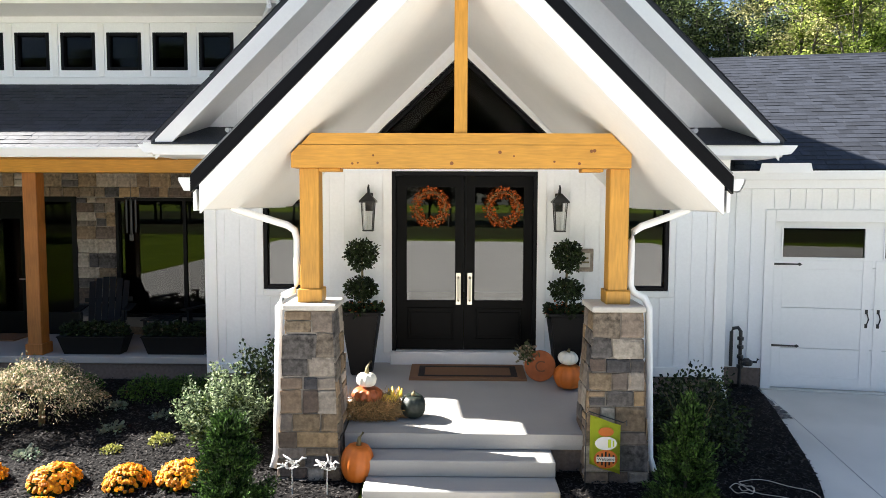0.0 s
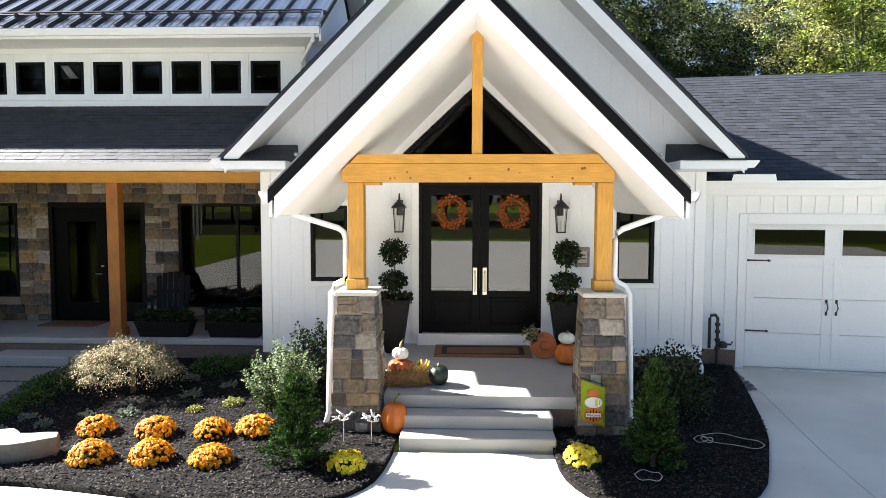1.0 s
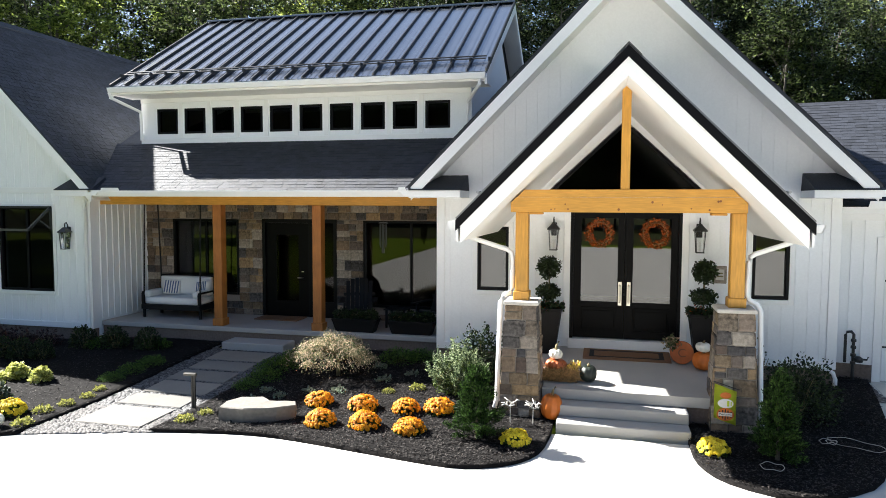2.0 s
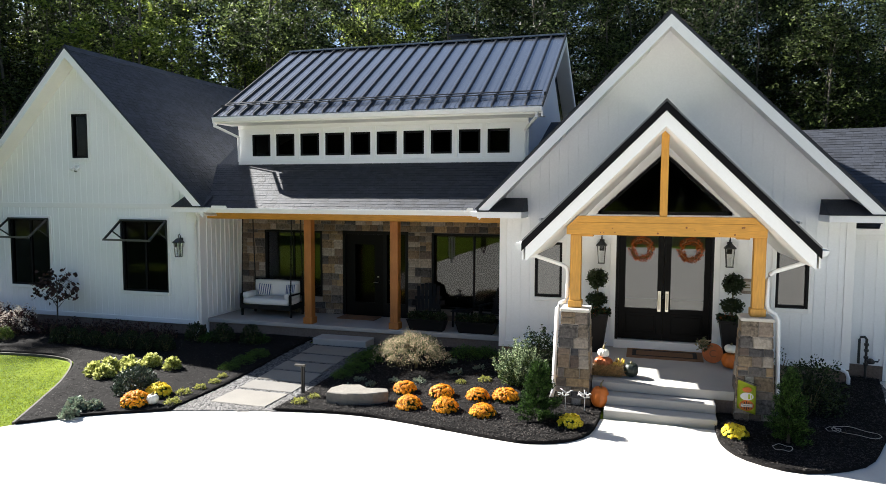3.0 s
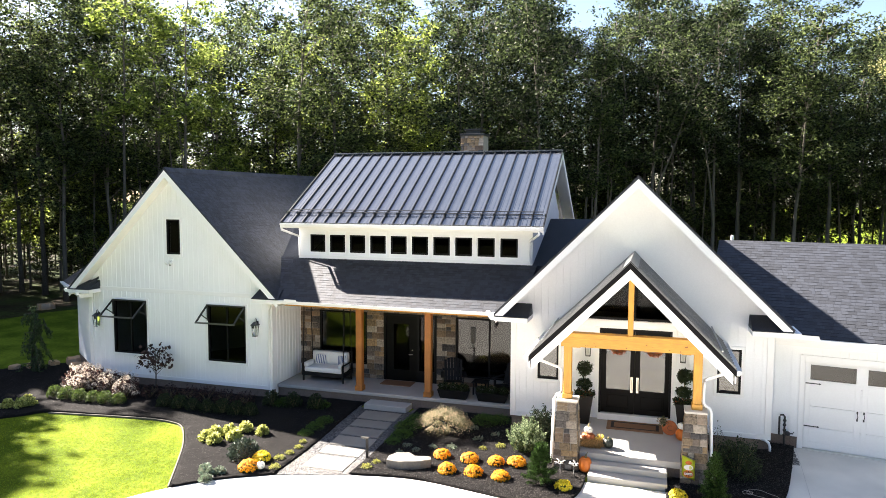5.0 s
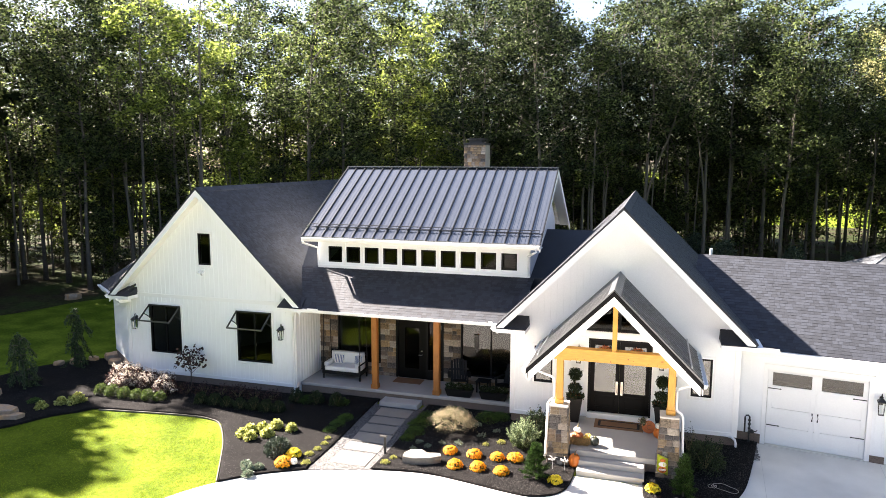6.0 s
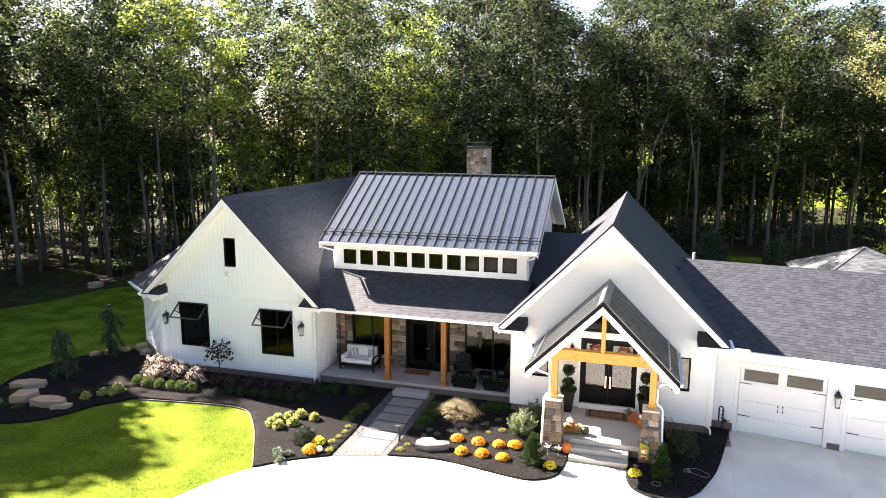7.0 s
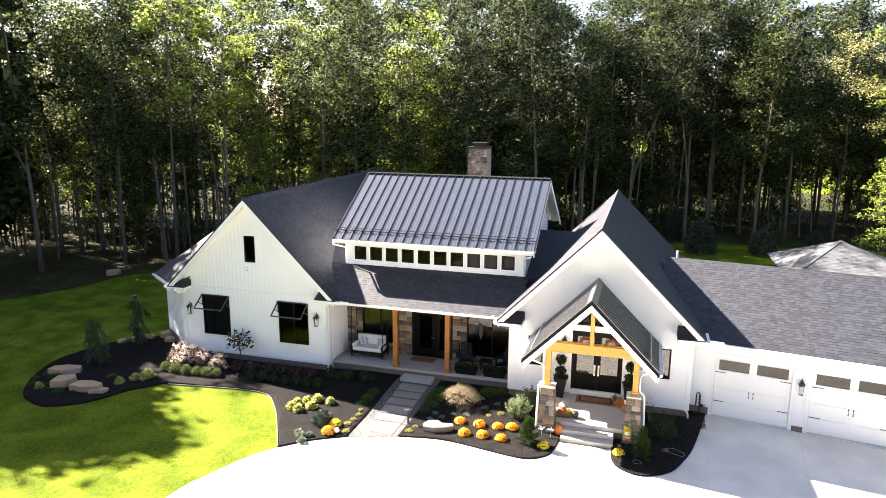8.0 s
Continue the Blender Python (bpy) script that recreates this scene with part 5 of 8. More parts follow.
# bright trees standing free at the east end
for k, x, y, s in ((10, 18.8, 36.2, 1.05), (3, 20.6, 34.5, 1.0), (5, 19.0, 36.5, 1.0), (3, 22.0, 38.0, 0.95), (5, 26.0, 41.0, 0.9), (3, 29.0, 39.0, 0.95), (3, 34.0, 41.0, 1.0)):
    groups.setdefault(k, []).append((x, y, s))
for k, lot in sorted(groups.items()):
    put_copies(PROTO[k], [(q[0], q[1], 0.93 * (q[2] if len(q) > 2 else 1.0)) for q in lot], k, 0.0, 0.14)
low = {0: [], 1: []}
low[1] += [(17.3, 33.0, 1.05), (22.6, 43.5, 1.1), (-58.5, 36.0, 0.8), (-61.0, 38.5, 0.9), (-63.5, 39.0, 1.0), (-60.0, 41.0, 0.9), (-57.0, 34.0, 0.6)]
for i in range(190):
    x = rng.uniform(-64, 56) if i < 150 else rng.uniform(-14, 14)
    low[rng.choice((0, 0, 0, 1)) if not -13 < x < 21 else 0].append((x, wood_edge(x) + rng.uniform(1.5, 26), rng.choice((0.8, 1.0, 1.3))))
for k in low:
    put_copies(SMALL[k], low[k], k + 20, 0.0, 0.25)
# the depth of the wood: countless far leaves and stems
far = thing("far_woods", "dense dark woodland closing the distance", "woods", (0, 62, 0), kind="stuff")


def deep(rng):
    x, z = rng.uniform(-75, 75), 3.0 + 13 * rng.random()
    return Vector((x, wood_edge(x) + rng.uniform(22, 36) - 62, z)), Vector((0, -1, 0.2))


leaf_mesh("foliage", far, M_LEAF, 30000, deep, (0.14, 0.34), 5, kind="stuff")


# added sheet of near-black leaves, painting the gloom between the trunks
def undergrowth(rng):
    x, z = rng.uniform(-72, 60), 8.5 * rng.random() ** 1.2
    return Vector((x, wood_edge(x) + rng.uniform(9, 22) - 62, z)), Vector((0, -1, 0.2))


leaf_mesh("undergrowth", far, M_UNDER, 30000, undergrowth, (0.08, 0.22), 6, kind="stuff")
bm = B()
for i in range(260):
    x = rng.uniform(-70, 66)
    y = wood_edge(x) + rng.uniform(2, 30)
    h = rng.uniform(9, 17)
    tube(bm, [(x, y, 0), (x + rng.uniform(-0.5, 0.5), y, h * 0.5), (x + rng.uniform(-1, 1), y, h)], [rng.uniform(0.05, 0.13), 0.07, 0.02], 5, False)
part("stem_thicket", bm, M_BARK, far, kind="stuff", smooth=True)
# the woods across the road, seen in the windows
lot = [(-70 + i * 6.4 + rng.uniform(-2, 2), -62 + rng.uniform(-5, 5)) for i in range(24)] + [(-70 + i * 4.2, -72 + rng.uniform(-4, 4)) for i in range(36)]
for i, (x, y) in enumerate(lot):
    copy_thing(PROTO[6], pose(x, y, 0, 0, 0, i * 77))

# ---- double entry door ----
front_door = thing("double_door", "black double front door with glass lights and long pulls", "door", (0.83, RW, 0.82))
b = B()
for q in ((-0.15, -0.095, 0.83, 3.27), (1.755, 1.81, 0.83, 3.27), (-0.095, 1.755, 3.21, 3.27)):
    box(b, q[0], q[1], RW - 0.02, RW + 0.16, q[2], q[3], 0.004)
part("door_frame", b, M_FRAME, front_door)
b = B()
box(b, -0.17, 1.83, RW - 0.09, RW - 0.001, 0.64, 0.83, 0.008)
part("threshold", b, M_TRIM, front_door, "white threshold riser")
for k, (x0, x1) in enumerate(((-0.093, 0.827), (0.833, 1.753))):
    b = B()
    g = rect(x0 + 0.14, x1 - 0.12, 1.52, 3.06)
    wall_strips(b, 0.845, [(x0, 3.208), (x1, 3.208)], [g], RW + 0.04, RW + 0.09)
    leaf = part("door_leaf", b, M_DOOR, front_door, "black door leaf")
    b = B()
    box(b, g[0], g[1], RW + 0.06, RW + 0.068, 1.52, 3.06)
    part("glass", b, M_DOORGLASS, leaf, "clear glass light").visible_shadow = False
    b = B()
    for q in ((x0 + 0.15, x1 - 0.13, 0.98, 1.0), (x0 + 0.15, x1 - 0.13, 1.40, 1.42)):
        box(b, q[0], q[1], RW + 0.025, RW + 0.0395, q[2], q[3], 0.004)
    for q in (x0 + 0.15, x1 - 0.15):
        box(b, q, q + 0.02, RW + 0.025, RW + 0.0395, 1.0, 1.40, 0.004)
    part("panel_moulding", b, M_DOOR, leaf, kind="stuff")
    b = B()
    box(b, x0 + 0.19, x1 - 0.17, RW + 0.03, RW + 0.0395, 1.04, 1.36, 0.006)
    part("panel", b, M_DOOR, leaf)
    xh = x1 - 0.075 if k == 0 else x0 + 0.075
    b = B()
    box(b, xh - 0.034, xh + 0.034, RW + 0.028, RW + 0.0395, 1.46, 1.90, 0.004)
    tube(b, [(xh, RW + 0.03, 1.52), (xh, RW - 0.03, 1.54), (xh, RW - 0.03, 1.82), (xh, RW + 0.03, 1.84)], 0.016, 8)
    part("pull_handle", b, M_NICKEL, leaf, "long bright metal pull")
# side casings of the door
for x in (-0.27, 1.81):
    b = B()
    box(b, x, x + 0.12, RW - 0.026, RW - 0.0005, 0.80, 3.305, 0.004)
    part("door_casing", b, M_TRIM, front_door, "white casing")


def wreath(x, y, z):
    w = thing("wreath", "round wreath of orange berries hung on the door glass", "wreath", (x, y, z), group="door wreaths")
    b = B()
    ring = [(x + 0.2 * math.cos(a * math.tau / 24), y, z + 0.2 * math.sin(a * math.tau / 24)) for a in range(25)]
    tube(b, ring, 0.022, 6, False)
    part("twig_ring", b, M_STEM, w)

    def sample(rng):
        a, t, r = rng.uniform(0, math.tau), rng.uniform(0, math.tau), rng.uniform(0.02, 0.075)
        d = Vector((math.cos(a) * math.cos(t), -abs(math.sin(t)) * 0.8, math.sin(a) * math.cos(t)))
        return Vector((0.2 * math.cos(a), 0, 0.2 * math.sin(a))) + d * r, d
    leaf_mesh("berry_cover", w, F_BERRY, 900, sample, (0.012, 0.030), 3, kind="stuff")
    return w


for x in (0.37, 1.35):
    wreath(x, RW + 0.015, 2.79)

# ---- porch door with side light ----
porch_door = thing("porch_door", "black porch door with side light set in the stone wall", "door", (-6.68, SY, 0.575))
b = B()
for q in ((-7.65, -7.57, 0.575, 2.93), (-6.44, -6.34, 0.575, 2.93), (-5.80, -5.72, 0.575, 2.93), (-7.57, -6.44, 2.84, 2.93), (-6.34, -5.80, 2.84, 2.93), (-7.57, -6.44, 0.52, 0.56), (-6.34, -5.80, 0.52, 0.95)):
    box(b, q[0], q[1], SY - 0.04, SY + 0.12, q[2], q[3])
part("door_frame", b, M_FRAME, porch_door)
b = B()
wall_strips(b, 0.565, [(-7.565, 2.835), (-6.445, 2.835)], [rect(-7.30, -6.72, 0.95, 2.55)], SY + 0.02, SY + 0.07)
leaf = part("door_leaf", b, M_DOOR, porch_door)
b = B()
box(b, -7.30, -6.72, SY + 0.04, SY + 0.048, 0.95, 2.55)
part("glass", b, M_GLASS, leaf).visible_shadow = False
b = B()
box(b, -6.34, -5.80, SY + 0.04, SY + 0.048, 0.95, 2.84)
part("side_light", b, M_GLASS, porch_door, "tall side light").visible_shadow = False
b = B()
tube(b, [(-6.60, SY + 0.02, 1.52), (-6.60, SY - 0.05, 1.52), (-6.72, SY - 0.05, 1.52)], 0.013, 6)
lathe(b, [(0.028, 0), (0.028, 0.02)], (-6.60, SY - 0.01, 1.66), 10)
part("lever_handle", b, M_NICKEL, leaf, "satin lever handle")

# ---- lanterns ----
def lantern():
    """Gooseneck wall lantern; the wall plate's foot is the origin, the wall behind it at y = 0."""
    l = thing("wall_lantern", "black gooseneck wall lantern with clear seeded glass", "lamp", group="wall lanterns")
    b = B()
    box(b, -0.05, 0.05, -0.022, 0.0, 0.02, 0.26, 0.006)
    part("wall_plate", b, M_BLACK, l)
    b = B()
    tube(b, [(0, -0.02, 0.16), (0, -0.05, 0.30), (0, -0.09, 0.36), (0, -0.135, 0.33), (0, -0.14, 0.25)], 0.012, 8)
    part("gooseneck", b, M_BLACK, l, smooth=True)
    b = B()
    for za, zb, ra, rb in ((0.15, 0.25, 0.110, 0.026), (0.13, 0.15, 0.110, 0.110)):
        hexa(b, [(u * ra, -0.14 + v * ra, za) for u, v in ((-1, -1), (1, -1), (1, 1), (-1, 1))], [(u * rb, -0.14 + v * rb, zb) for u, v in ((-1, -1), (1, -1), (1, 1), (-1, 1))])
    bmesh.ops.remove_doubles(b, verts=b.verts, dist=0.001)
    part("hood", b, M_BLACK, l)
    b = B()
    for u, v in ((-1, -1), (1, -1), (1, 1), (-1, 1)):
        bar(b, (u * 0.060, -0.14 + v * 0.060, -0.23), (u * 0.082, -0.14 + v * 0.082, 0.13), 0.014, 0.014, up=(0, 1, 0))
    part("cage", b, M_BLACK, l)
    b = B()
    box(b, -0.072, 0.072, -0.212, -0.068, -0.25, -0.23, 0.004)
    part("base", b, M_BLACK, l)
    b = B()
    r0, r1 = 0.053, 0.073
    hexa(b, [(u * r0, -0.14 + v * r0, -0.228) for u, v in ((-1, -1), (1, -1), (1, 1), (-1, 1))], [(u * r1, -0.14 + v * r1, 0.128) for u, v in ((-1, -1), (1, -1), (1, 1), (-1, 1))])
    part("glass", b, M_FROST, l, "seeded glass").visible_shadow = False
    b = B()
    tube(b, [(0, -0.14, -0.22), (0, -0.14, -0.05)], 0.014, 8)
    part("candle_tube", b, M_CUSHION, l)
    return l


lamp = lantern()
lamp.matrix_basis = pose(-0.45, RW - 0.022, 2.72)
for x, y, z in ((2.09, RW - 0.022, 2.72), (-18.05, LW - 0.022, 2.45), (-11.45, LW - 0.022, 2.50)):
    copy_thing(lamp, pose(x, y, z))
p = GO + Matrix.Rotation(garage.rotation_euler.z, 3, "Z") @ Vector((3.88, -0.022, 1.95))
copy_thing(lamp, pose(p.x, p.y, p.z, 0, 0, math.degrees(garage.rotation_euler.z)))

# ---- awning frames over the gable windows ----
def awning(x0, x1, z, y):
    a = thing("awning_frame", "open black steel awning frame over a window", "awning", ((x0 + x1) / 2, y, z), group="awning frames")
    out, drop = 0.66, 0.50
    for x in (x0 + 0.02, x1 - 0.02):
        b = B()
        bar(b, (x, y - 0.02, z), (x, y - out, z - drop), 0.04, 0.05)
        part("arm", b, M_BLACK, a)
        b = B()
        bar(b, (x, y - 0.02, z - drop), (x, y - out * 0.55, z - drop * 0.56), 0.03, 0.03)
        part("brace", b, M_BLACK, a)
        b = B()
        bar(b, (x, y - 0.02, z - drop - 0.04), (x, y - 0.02, z + 0.02), 0.04, 0.03, up=(0, 1, 0))
        part("wall_rail", b, M_BLACK, a)
    for yy, zz, m in ((y - out, z - drop, material("awning_bar", (0.10, 0.10, 0.105), 0.3, 0.5, spread=0.05)), (y - 0.03, z, M_BLACK)):
        b = B()
        bar(b, (x0, yy, zz), (x1, yy, zz), 0.05, 0.05)
        part("cross_bar", b, m, a)


awning(W1[0], W1[1], 3.20, LW - 0.03)
awning(W2[0], W2[1], 3.20, LW - 0.03)
b = B()
box(b, -14.92, -14.78, LW - 0.04, LW - 0.0, 4.60, 4.74, 0.01)
sec = thing("security_light", "small white twin-head security light on the gable", "lamp", (-14.85, LW, 4.6))
part("base", b, M_TRIM, sec)
for x in (-14.93, -14.77):
    b = B()
    tube(b, [(x, LW - 0.05, 4.66), (x - 0.02, LW - 0.16, 4.58)], [0.03, 0.05], 10)
    part("lamp_head", b, M_TRIM, sec)
b = B()
lathe(b, [(0.035, 0), (0.035, 0.05)], (-14.85, LW - 0.09, 4.52), 10)
part("sensor", b, M_BLACK, sec)
b = B()
box(b, 2.34, 2.57, RW - 0.03, RW - 0.0, 1.93, 2.24, 0.01)
plaque = thing("plaque", "small stone-framed wall plaque beside the door", "sign", (2.455, RW, 1.93))
part("frame", b, M_STONE, plaque)
b = B()
box(b, 2.385, 2.525, RW - 0.036, RW - 0.0305, 1.99, 2.18)
part("face", b, M_CAP, plaque)
b = B()
box(b, 2.41, 2.50, RW - 0.0385, RW - 0.0365, 2.10, 2.125), box(b, 2.40, 2.51, RW - 0.0385, RW - 0.0365, 2.045, 2.07)
part("lettering", b, M_STEM, plaque, kind="stuff")

# ---- topiary planters ----
def topiary():
    t = thing("topiary_planter", "tall black tapered planter with a two-ball boxwood topiary", "planter", group="entry topiaries")
    b = B()
    hexa(b, [(u * 0.13, v * 0.13, 0) for u, v in ((-1, -1), (1, -1), (1, 1), (-1, 1))], [(u * 0.235, v * 0.235, 0.80) for u, v in ((-1, -1), (1, -1), (1, 1), (-1, 1))])
    bmesh.ops.bevel(b, geom=b.edges[:], offset=0.012, segments=2, affect="EDGES")
    pot = part("pot", b, M_PLANTER, t)
    b = B()
    for q in ((-0.25, 0.25, -0.25, -0.215), (-0.25, 0.25, 0.215, 0.25), (-0.25, -0.215, -0.215, 0.215), (0.215, 0.25, -0.215, 0.215)):
        box(b, q[0], q[1], q[2], q[3], 0.80, 0.835)
    part("rim", b, M_PLANTER, pot)
    b = B()
    box(b, -0.214, 0.214, -0.214, 0.214, 0.78, 0.815)
    part("soil", b, M_SOIL, t)
    b = B()
    tube(b, [(0, 0, 0.8), (0.01, 0, 1.2), (0, 0, 1.66)], 0.015, 7)
    part("stem", b, M_STEM, t, smooth=True)
    leaf_mesh("upper_ball", t, L_BOX, 1500, ball((0, 0, 1.55), 0.19, lumps=0.3), (0.02, 0.042), 1, kind="stuff")
    leaf_mesh("lower_ball", t, L_BOX, 1200, ball((0, 0, 1.11), 0.19, squash=(1.05, 1.05, 0.75), lumps=0.35), (0.02, 0.042), 2, kind="stuff")

    def skirt(rng):
        a, r = rng.uniform(0, math.tau), rng.uniform(0.1, 0.27)
        return Vector((r * math.cos(a), r * math.sin(a), 0.84 + rng.uniform(-0.05, 0.07))), Vector((math.cos(a), math.sin(a), 0.4))
    leaf_mesh("trailing_foliage", t, L_BOX, 500, skirt, (0.03, 0.06), 3, droop=0.3, kind="stuff")
    leaf_mesh("bloom", t, F_BERRY, 60, skirt, (0.02, 0.035), 4, kind="stuff")
    return t


tp = topiary()
tp.matrix_basis = pose(-0.50, 8.56, landing_z(8.56))
copy_thing(tp, pose(2.14, 8.54, landing_z(8.54), 0, 0, 90))

# ---- pumpkins, hay, mat and other porch things ----
def pumpkin(name, label, mat, r, h, stem=0.06, lobes=10, wave=0.10, stem_mat=None):
    t = thing(name, label, "pumpkin")
    b = B()
    prof = []
    for i in range(13):
        a = -math.pi / 2 + math.pi * i / 12
        prof.append((max(r * math.cos(a) ** 0.75, 0.012), h / 2 + h / 2 * math.sin(a) * (1 - 0.12 * (abs(math.sin(a)) > 0.93))))
    lathe(b, prof, (0, 0, 0), 60, wave, lobes)
    part("body", b, mat, t, smooth=True)
    b = B()
    tube(b, [(0, 0, h * 0.93), (0.004, 0, h + stem * 0.5), (stem * 0.45, 0.01, h + stem)], [0.028, 0.018, 0.014], 7)
    part("stem", b, stem_mat or M_STEM, t, smooth=True)
    return t


FLOOR = 0.505
pumpkin("pumpkin", "tall orange pumpkin standing on mulch beside the steps", M_PUMPKIN, 0.165, 0.40, 0.10, 12, 0.045).matrix_basis = pose(-0.27, 6.41, 0.075, 0, 4, 20)
pumpkin("pumpkin", "round orange pumpkin on the landing", M_PUMPKIN, 0.19, 0.31, 0.0).matrix_basis = pose(2.10, 8.02, 0.592)
pumpkin("pumpkin", "small white pumpkin stacked on an orange one", M_PUMPKINW, 0.125, 0.165, 0.03).matrix_basis = pose(2.08, 8.01, 0.894, 0, 3, 0)
hay = thing("hay_bale", "small loose straw bale on the landing", "straw bale", (-0.16, 7.12, FLOOR + 0.02))
b = B()
box(b, -0.38, 0.05, 7.0, 7.26, FLOOR + 0.022, FLOOR + 0.155, 0.06)
part("core", b, material("packed_straw", (0.15, 0.085, 0.03), 0.9, spread=0.5, grain=30, bump=0.8), hay)
rng = random.Random(8)
verts, faces = [], []
for i in range(2600):
    f = rng.random()
    p = Vector((rng.uniform(-0.25, 0.23), rng.uniform(-0.15, 0.16), rng.uniform(0.0, 0.16)))
    if f < 0.5:
        p.y = -0.14 + rng.uniform(-0.05, 0.02)
    elif f < 0.75:
        p.z = 0.15 + rng.uniform(0, 0.03)
    else:
        p.x = rng.choice((-0.24, 0.22)) + rng.uniform(-0.05, 0.05)
    d = Vector((rng.gauss(0, 0.8), rng.gauss(0, 0.5), rng.gauss(0, 0.8))).normalized() * rng.uniform(0.04, 0.15)
    bend = Vector((rng.gauss(0, 1), rng.gauss(0, 1), rng.gauss(0, 1))) * 0.015
    ends = [p, p + d * 0.5 + bend, p + d]
    for q in ends:
        q.z = max(q.z, 0.004)
    w = Vector((0, 0, 0.005)) if abs(d.z) < abs(d.x) else Vector((0.005, 0, 0))
    k = len(verts)
    verts += [v for q in ends for v in (q, q + w)]
    faces += [(k, k + 2, k + 3, k + 1), (k + 2, k + 4, k + 5, k + 3)]
me = bpy.data.meshes.new("straw_cover")
me.from_pydata(verts, [], faces)
me.materials.append(M_STRAW)
ob = new("straw_cover", me)
ob.parent = hay
tagged(ob, kind="stuff")
TOP = FLOOR + 0.168
pumpkin("pumpkin", "flat rust-red pumpkin on the straw bale", M_PUMPKINR, 0.175, 0.175, 0.02, 12, 0.14).matrix_basis = pose(-0.25, 7.12, TOP, 0, 2, 0)
pumpkin("pumpkin", "white pumpkin with a bent stem on a rust one", M_PUMPKINW, 0.115, 0.16, 0.12).matrix_basis = pose(-0.26, 7.12, TOP + 0.172, 0, 4, 40)
pumpkin("gourd", "knobbly yellow crown gourd on the straw bale", M_PUMPKINY, 0.085, 0.11, 0.03, 8, 0.2).matrix_basis = pose(0.0, 7.08, TOP)
crown = thing("gourd", "pale crown gourd with upright points on straw", "gourd", (0.06, 7.12, TOP))
b = B()
for k in range(6):
    a = k * math.tau / 6
    tube(b, [(0.06 + 0.02 * math.cos(a), 7.12 + 0.02 * math.sin(a), TOP), (0.06 + 0.06 * math.cos(a), 7.12 + 0.06 * math.sin(a), TOP + 0.08), (0.06 + 0.075 * math.cos(a), 7.12 + 0.075 * math.sin(a), TOP + 0.16)], [0.03, 0.022, 0.006], 7)
part("points", b, M_PUMPKINY, crown, smooth=True)
pumpkin("gourd", "large dark green warty gourd beside the straw bale", M_PUMPKINB, 0.14, 0.27, 0.03, 8, 0.06).matrix_basis = pose(0.26, 7.08, FLOOR + 0.02, 8, 0, 0)
# round wooden pumpkin with a letter
disc = thing("pumpkin_cutout", "orange wooden pumpkin disc lettered C leaning on the planter", "ornament", (1.78, 8.31, 0.61))
b = B()
lathe(b, [(0.19, 0), (0.195, 0.01), (0.195, 0.035), (0.19, 0.045)], (0, 0, 0), 32)
bmesh.ops.rotate(b, verts=b.verts, matrix=Matrix.Rotation(radians(80), 3, "X"))
bmesh.ops.translate(b, verts=b.verts, vec=(1.78, 8.31, 0.805))
part("disc", b, material("stained_orange_wood", (0.38, 0.10, 0.02), 0.6, spread=0.2, grain=12, stains=0.15, scale=4), disc)
font = bpy.data.curves.new("letter", "FONT")
font.body, font.size, font.extrude, font.align_x, font.align_y = "C", 0.20, 0.004, "CENTER", "CENTER"
ob = new("letter", font)
ob.parent = disc
ob.matrix_basis = pose(0.0, -0.052, 0.19, 80, 0, 0)
ob.data.materials.append(M_KNOT)


def tuft(rng):
    return Vector((-0.16 + rng.gauss(0, 0.05), -0.03, 0.36 + rng.gauss(0, 0.05))), Vector((-0.5, -0.5, 0.6))


leaf_mesh("raffia_bow", disc, L_MAPLE, 160, tuft, (0.03, 0.07), 3, kind="stuff")
mat_thing = thing("doormat", "brown coir doormat with a dark inset border", "doormat", (0.88, 8.58, 0.62))
b = B()
hexa(b, ((0.13, 8.28, 0.61), (1.62, 8.28, 0.61), (1.62, 8.88, 0.652), (0.13, 8.88, 0.652)), ((0.13, 8.28, 0.636), (1.62, 8.28, 0.636), (1.62, 8.88, 0.678), (0.13, 8.88, 0.678)))
part("mat", b, M_COIR, mat_thing)
b = B()
zz = lambda y: 0.636 + (y - 8.28) * 0.07
for x0, x1, y0, y1 in ((0.24, 1.51, 8.37, 8.42), (0.24, 1.51, 8.75, 8.80), (0.24, 0.32, 8.42, 8.75), (1.43, 1.51, 8.42, 8.75)):
    hexa(b, ((x0, y0, zz(y0)), (x1, y0, zz(y0)), (x1, y1, zz(y1)), (x0, y1, zz(y1))), ((x0, y0, zz(y0) + 0.004), (x1, y0, zz(y0) + 0.004), (x1, y1, zz(y1) + 0.004), (x0, y1, zz(y1) + 0.004)))
part("border", b, M_COIRD, mat_thing, "dark woven border")
# garden flag at the pier
flag = thing("garden_flag", "lime garden flag with stacked pumpkins and the word Welcome", "flag", (2.12, 6.34, 0.05))
b = B()
tube(b, [(1.99, 6.35, 0.05), (1.99, 6.35, 0.81), (2.02, 6.35, 0.83), (2.35, 6.33, 0.73), (2.38, 6.33, 0.75), (2.38, 6.33, 0.70)], 0.006, 6)
part("stand", b, M_BLACK, flag, "thin black wire stand")
b = B()
cols = 8
fl = lambda u, v: Vector((2.03 + 0.29 * u, 6.34 + 0.012 * math.sin(u * 7 + v * 2) - 0.03 * u, 0.80 - 0.09 * u - 0.49 * v))
rows_ = [[b.verts.new(fl(i / cols, j / 8)) for i in range(cols + 1)] for j in range(9)]
for j in range(8):
    for i in range(cols):
        b.faces.new((rows_[j][i], rows_[j + 1][i], rows_[j + 1][i + 1], rows_[j][i + 1]))
